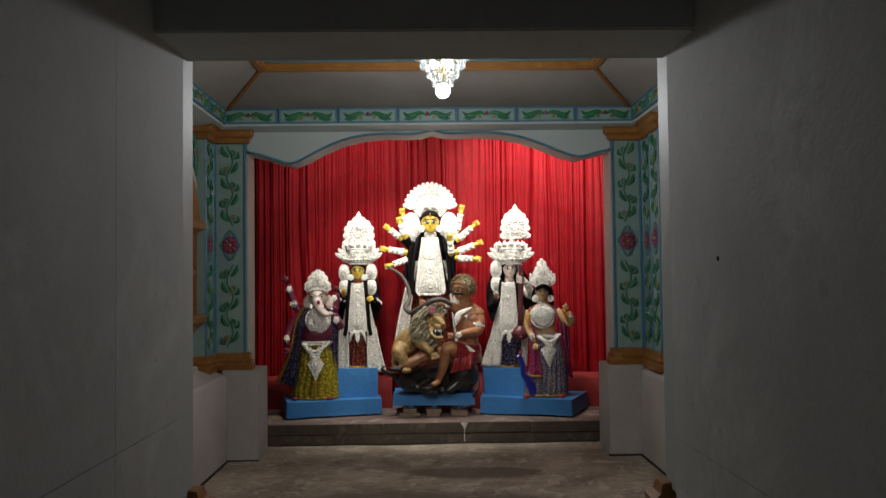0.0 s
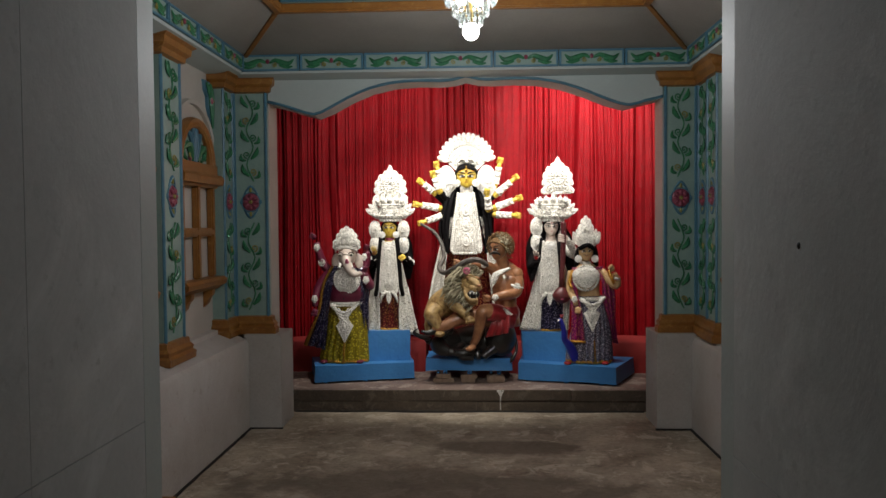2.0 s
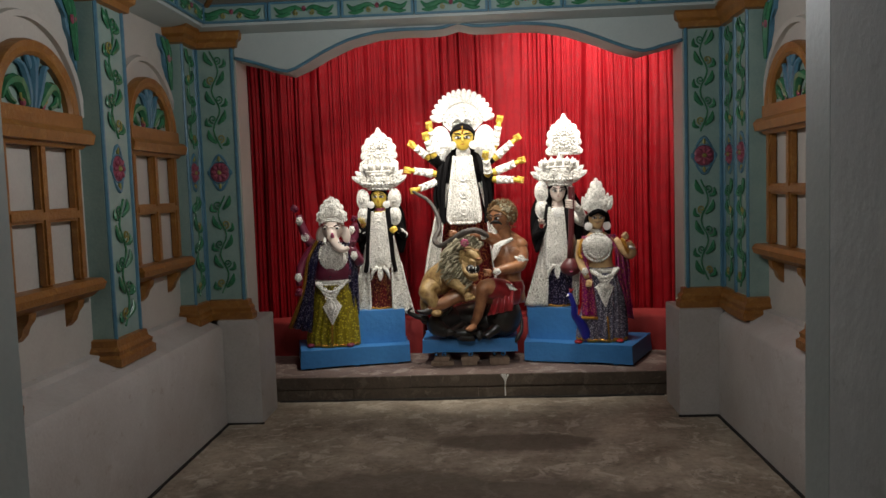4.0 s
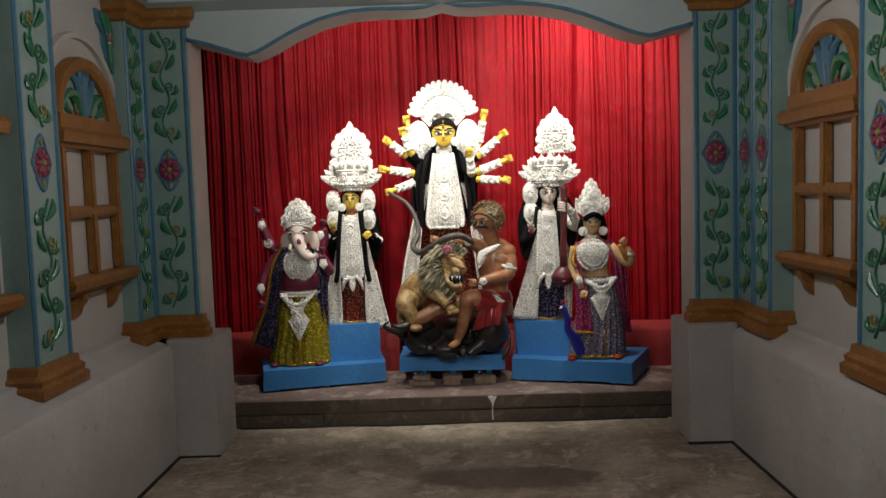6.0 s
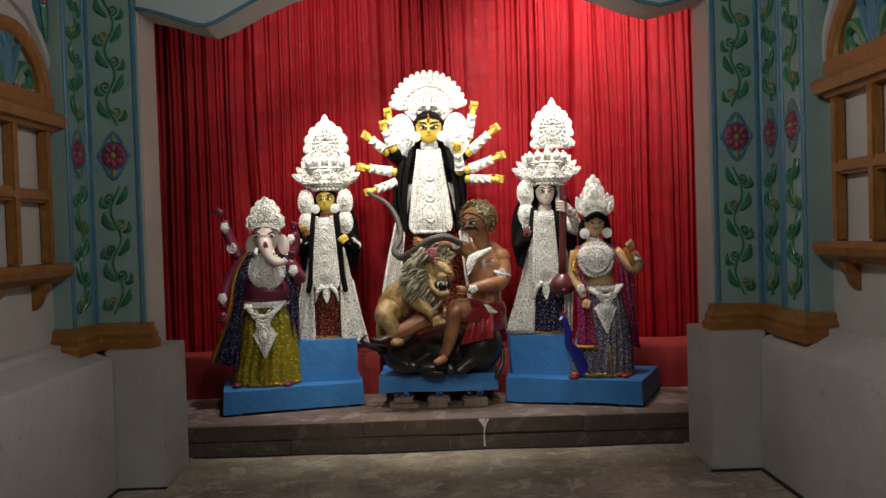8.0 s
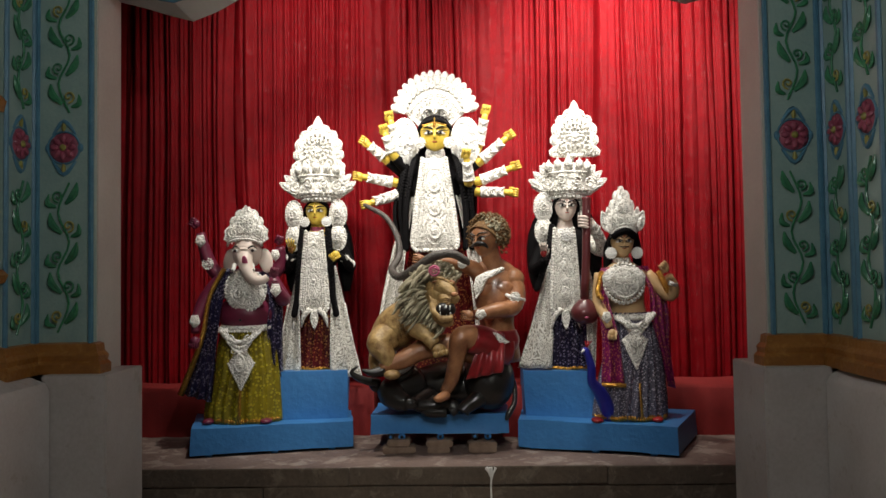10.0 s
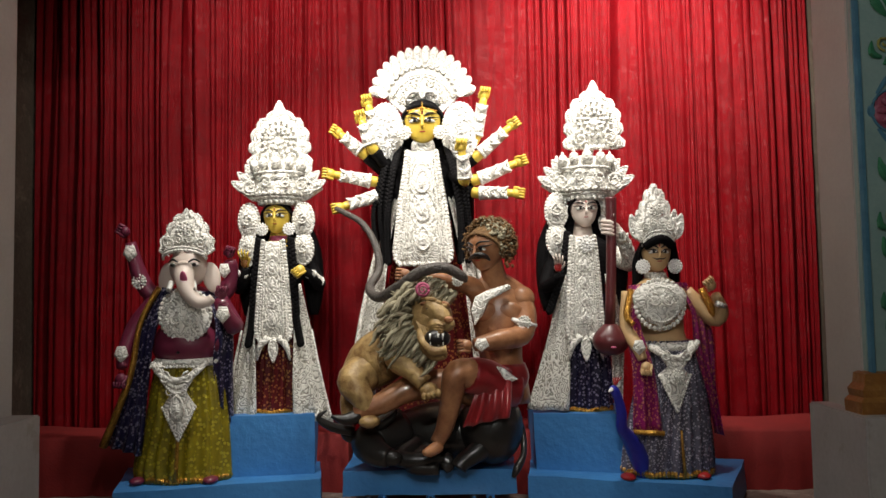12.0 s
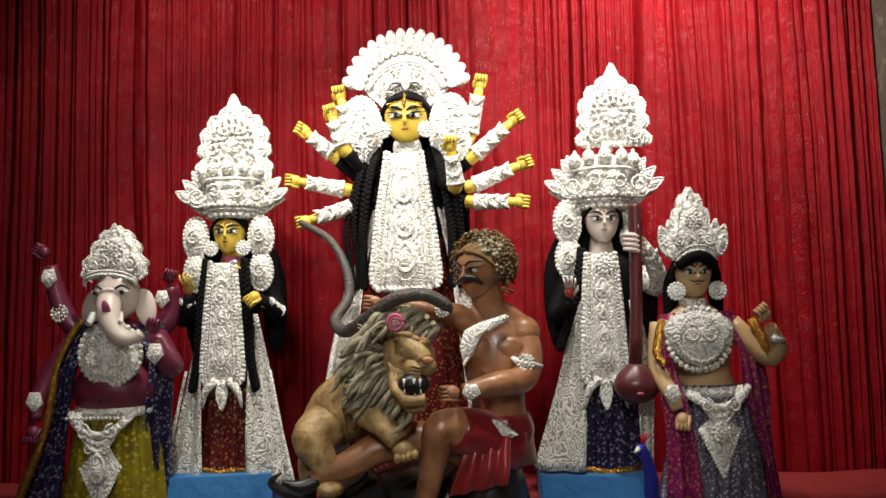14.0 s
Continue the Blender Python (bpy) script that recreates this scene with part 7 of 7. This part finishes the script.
while made < 2400:
    d = Vector((rng.gauss(0, 1), rng.gauss(0, 1), rng.gauss(0, 1))).normalized()
    if d.dot(face_way) > 0.42 or d.z < -0.55:
        continue
    made += 1
    p = Vector((X - 0.045, Y - 0.035, 1.445)) + d * rng.uniform(0.092, 0.134)
    front = max(0.0, d.dot(Vector((-0.1, -0.9, 0.4))))
    ball(bm, p, (rng.uniform(0.0035, 0.0065), rng.uniform(0.0035, 0.0065), rng.uniform(0.006, 0.011)), kMANE if rng.random() < 0.04 + 0.3 * front else kCURL, 5, 4, tilt(rng.uniform(-60, 60), rng.uniform(-90, 90), 0))
for i in range(60):
    ball(bm, (X - 0.03 + rng.uniform(-0.03, 0.05), Y - 0.13 + rng.uniform(-0.02, 0.03), 1.50 + rng.uniform(-0.03, 0.03)), rng.uniform(0.006, 0.011), kMANE, 6, 5)
for i in range(16):
    ball(bm, (X + 0.035 + rng.uniform(-0.015, 0.025), Y - 0.10 + rng.uniform(-0.03, 0.03), 1.38 + rng.uniform(-0.05, 0.05)), rng.uniform(0.006, 0.011), kCURL, 6, 5)
tube(bm, [(X + 0.09, Y - 0.01, 1.185, 0.062), (X + 0.11, Y - 0.05, 1.10, 0.058), (X + 0.085, Y - 0.11, 1.02, 0.05), (X - 0.02, Y - 0.17, 1.005, 0.045), (X - 0.13, Y - 0.21, 0.985, 0.028)], kBROWN, 14, 4)
tube(bm, [(X + 0.05, Y - 0.09, 1.095, 0.010), (X + 0.075, Y - 0.125, 1.082, 0.013), (X + 0.12, Y - 0.125, 1.072, 0.013), (X + 0.158, Y - 0.08, 1.062, 0.010)], kWHITE, 6, 4)
rosette(bm, X + 0.10, Y - 0.135, 1.078, 0.032, kPITH, 9)
diamond(bm, (X - 0.10, Y - 0.235, 0.985), 0.034, 0.03)
fist(bm, (X - 0.17, Y - 0.225, 0.985), 185, 0.05, kBROWN)
tube(bm, [(X - 0.08, Y, 1.2, 0.055), (X - 0.15, Y - 0.06, 1.255, 0.045), (X - 0.26, Y - 0.12, 1.275, 0.036), (X - 0.38, Y - 0.17, 1.30, 0.026)], kBROWN, 12, 4)
rosette(bm, X - 0.20, Y - 0.14, 1.275, 0.028, kWHITE, 9)
fist(bm, (X - 0.44, Y - 0.19, 1.305), 175, 0.048, kBROWN)
plate(bm, [(X + 0.03, 1.255), (X + 0.045, 1.235), (X - 0.05, 1.19), (X - 0.09, 1.11), (X - 0.125, 1.07), (X - 0.14, 1.14), (X - 0.12, 1.20), (X - 0.07, 1.225)][::-1], Y - 0.125, 0.02, kPITH, 0.012)
beads(bm, [(X + 0.035, 1.245), (X - 0.05, 1.20), (X - 0.09, 1.13), (X - 0.125, 1.075)], Y - 0.128, 0.009, kPITH, 0.015)
stack(bm, [(0.735, -0.03, 0.02, 0.12, 0.115), (0.78, -0.015, 0.015, 0.135, 0.13), (0.83, 0, 0, 0.13, 0.12), (0.885, 0, 0, 0.112, 0.105)], kLOIN, 60, 9, 0.03, cx=X, cy=Y)
cloth(bm, [(X - 0.10, Y - 0.14, 0.86), (X - 0.14, Y - 0.19, 0.75), (X - 0.19, Y - 0.19, 0.62)], [(X + 0.04, Y - 0.13, 0.86), (X + 0.03, Y - 0.18, 0.72), (X + 0.02, Y - 0.18, 0.66)], kLOIN, 14, 3, 0.018)
plate(bm, [(X - 0.10, 0.905), (X + 0.0, 0.875), (X + 0.065, 0.825), (X + 0.04, 0.815), (X - 0.05, 0.835), (X - 0.11, 0.875)][::-1], Y - 0.15, 0.015, kPITH, 0.008)
tube(bm, [(X + 0.0, Y - 0.02, 0.76, 0.085), (X - 0.10, Y - 0.12, 0.83, 0.078), (X - 0.21, Y - 0.19, 0.86, 0.062), (X - 0.235, Y - 0.19, 0.76, 0.05), (X - 0.27, Y - 0.17, 0.62, 0.04), (X - 0.31, Y - 0.18, 0.55, 0.03)], kBROWN, 14, 4)
tube(bm, [(X + 0.05, Y - 0.01, 0.77, 0.10), (X - 0.02, Y - 0.05, 0.785, 0.102), (X - 0.09, Y - 0.11, 0.825, 0.092), (X - 0.15, Y - 0.15, 0.845, 0.084), (X - 0.165, Y - 0.16, 0.85, 0.072)], kLOIN, 18, 4)
tube(bm, [(X - 0.04, Y + 0.0, 0.73, 0.08), (X - 0.25, Y - 0.07, 0.80, 0.072), (X - 0.42, Y - 0.13, 0.79, 0.06), (X - 0.55, Y - 0.16, 0.73, 0.05), (X - 0.67, Y - 0.18, 0.685, 0.032)], kBROWN, 14, 4)
tube(bm, [(X - 0.65, Y - 0.18, 0.68, 0.034), (X - 0.71, Y - 0.20, 0.665, 0.026), (X - 0.77, Y - 0.22, 0.685, 0.007)], kINK, 10, 3)
tube(bm, [(X - 0.30, Y - 0.19, 0.54, 0.03), (X - 0.34, Y - 0.24, 0.525, 0.024), (X - 0.36, Y - 0.27, 0.53, 0.012)], kBROWN, 10, 3)
statue("demon_statue", bm, (X, Y, 0.55), "glossy brown clay demon statue with red loincloth wrestling the lion")

# black buffalo lying on the trolley
bm = bmesh.new()
Y = 7.62
ball(bm, (0.14, Y + 0.05, 0.545), (0.32, 0.17, 0.145), kBUFF, 24, 16)
ball(bm, (0.33, Y - 0.10, 0.59), (0.15, 0.18, 0.175), kBUFF, 20, 14)
tube(bm, [(-0.12, Y - 0.02, 0.56, 0.12), (-0.20, Y - 0.10, 0.545, 0.095), (-0.245, Y - 0.17, 0.53, 0.08), (-0.20, Y - 0.235, 0.50, 0.062), (-0.14, Y - 0.27, 0.485, 0.045)], kBUFF, 16, 4)
ball(bm, (-0.125, Y - 0.275, 0.485), (0.045, 0.035, 0.036), kBUFF, 12, 8)
ball(bm, (-0.105, Y - 0.305, 0.49), (0.008, 0.006, 0.007), kINK, 6, 5)
ball(bm, (-0.235, Y - 0.245, 0.535), (0.016, 0.012, 0.012), kTEETH, 10, 6)
ball(bm, (-0.23, Y - 0.252, 0.535), (0.011, 0.010, 0.011), kINK, 10, 6)
for s in (-1, 1):
    tube(bm, [(-0.27 + 0.04 * s, Y - 0.15, 0.585, 0.025), (-0.30 + 0.11 * s, Y - 0.17, 0.61, 0.022), (-0.30 + 0.17 * s, Y - 0.19, 0.655, 0.014), (-0.27 + 0.16 * s, Y - 0.19, 0.69, 0.004)], kBUFF, 10, 4)
ball(bm, (-0.335, Y - 0.14, 0.56), (0.045, 0.02, 0.028), kBUFF, 10, 6, tilt(0, 30, 0))
tube(bm, [(-0.02, Y - 0.08, 0.50, 0.06), (-0.10, Y - 0.20, 0.47, 0.042), (0.0, Y - 0.235, 0.465, 0.034), (0.10, Y - 0.22, 0.475, 0.03)], kBUFF, 12, 4)
tube(bm, [(0.10, Y - 0.22, 0.475, 0.03), (0.125, Y - 0.225, 0.45, 0.036), (0.10, Y - 0.235, 0.425, 0.03)], kBUFF, 10, 3)
tube(bm, [(0.02, Y - 0.1, 0.48, 0.05), (-0.04, Y - 0.22, 0.435, 0.036), (0.08, Y - 0.25, 0.43, 0.030)], kBUFF, 12, 4)
tube(bm, [(0.32, Y - 0.15, 0.55, 0.075), (0.26, Y - 0.22, 0.50, 0.05), (0.19, Y - 0.24, 0.455, 0.04), (0.17, Y - 0.25, 0.43, 0.04)], kBUFF, 12, 4)
tube(bm, [(0.42, Y - 0.05, 0.66, 0.022), (0.47, Y - 0.10, 0.58, 0.017), (0.475, Y - 0.14, 0.47, 0.015), (0.44, Y - 0.18, 0.41, 0.02), (0.42, Y - 0.19, 0.37, 0.008)], kBUFF, 8, 4)
statue("buffalo_statue", bm, (0.1, Y, 0.405), "black clay buffalo statue lying on the blue trolley")

bm = bmesh.new()
tube(bm, [(-0.425, 7.76, 1.66, 0.012), (-0.38, 7.72, 1.635, 0.014), (-0.28, 7.66, 1.57, 0.016), (-0.215, 7.62, 1.46, 0.018), (-0.195, 7.58, 1.34, 0.02), (-0.235, 7.5, 1.25, 0.022), (-0.18, 7.4, 1.205, 0.024), (-0.08, 7.3, 1.255, 0.025), (0.02, 7.24, 1.315, 0.026), (0.12, 7.24, 1.33, 0.024), (0.20, 7.26, 1.29, 0.022), (0.215, 7.27, 1.265, 0.006)], 0, 10, 6)
tagged(place(bm, "snake_figure", SNAKE, origin=(-0.4, 7.76, 1.66)), "grey scaled clay snake looped from hand to mane", "statue")

bm = bmesh.new()
tube(bm, [(1.02, 7.44, 0.362, 0.03), (1.00, 7.43, 0.45, 0.045), (0.95, 7.39, 0.54, 0.036), (0.905, 7.34, 0.60, 0.026), (0.90, 7.32, 0.67, 0.024), (0.885, 7.31, 0.735, 0.020), (0.865, 7.30, 0.775, 0.021), (0.85, 7.29, 0.78, 0.012)], 0, 12, 4)
tube(bm, [(0.855, 7.29, 0.78, 0.011), (0.835, 7.275, 0.77, 0.002)], 1, 8, 1)
for i in range(4):
    tube(bm, [(0.87, 7.305, 0.79, 0.003), (0.865 + 0.012 * i, 7.305, 0.83, 0.003)], 2, 5, 1)
tagged(place(bm, "peacock_figure", [PEACOCK, WHITE, RED], origin=(0.94, 7.36, 0.36)), "ultramarine clay peacock figure with raised neck", "statue")
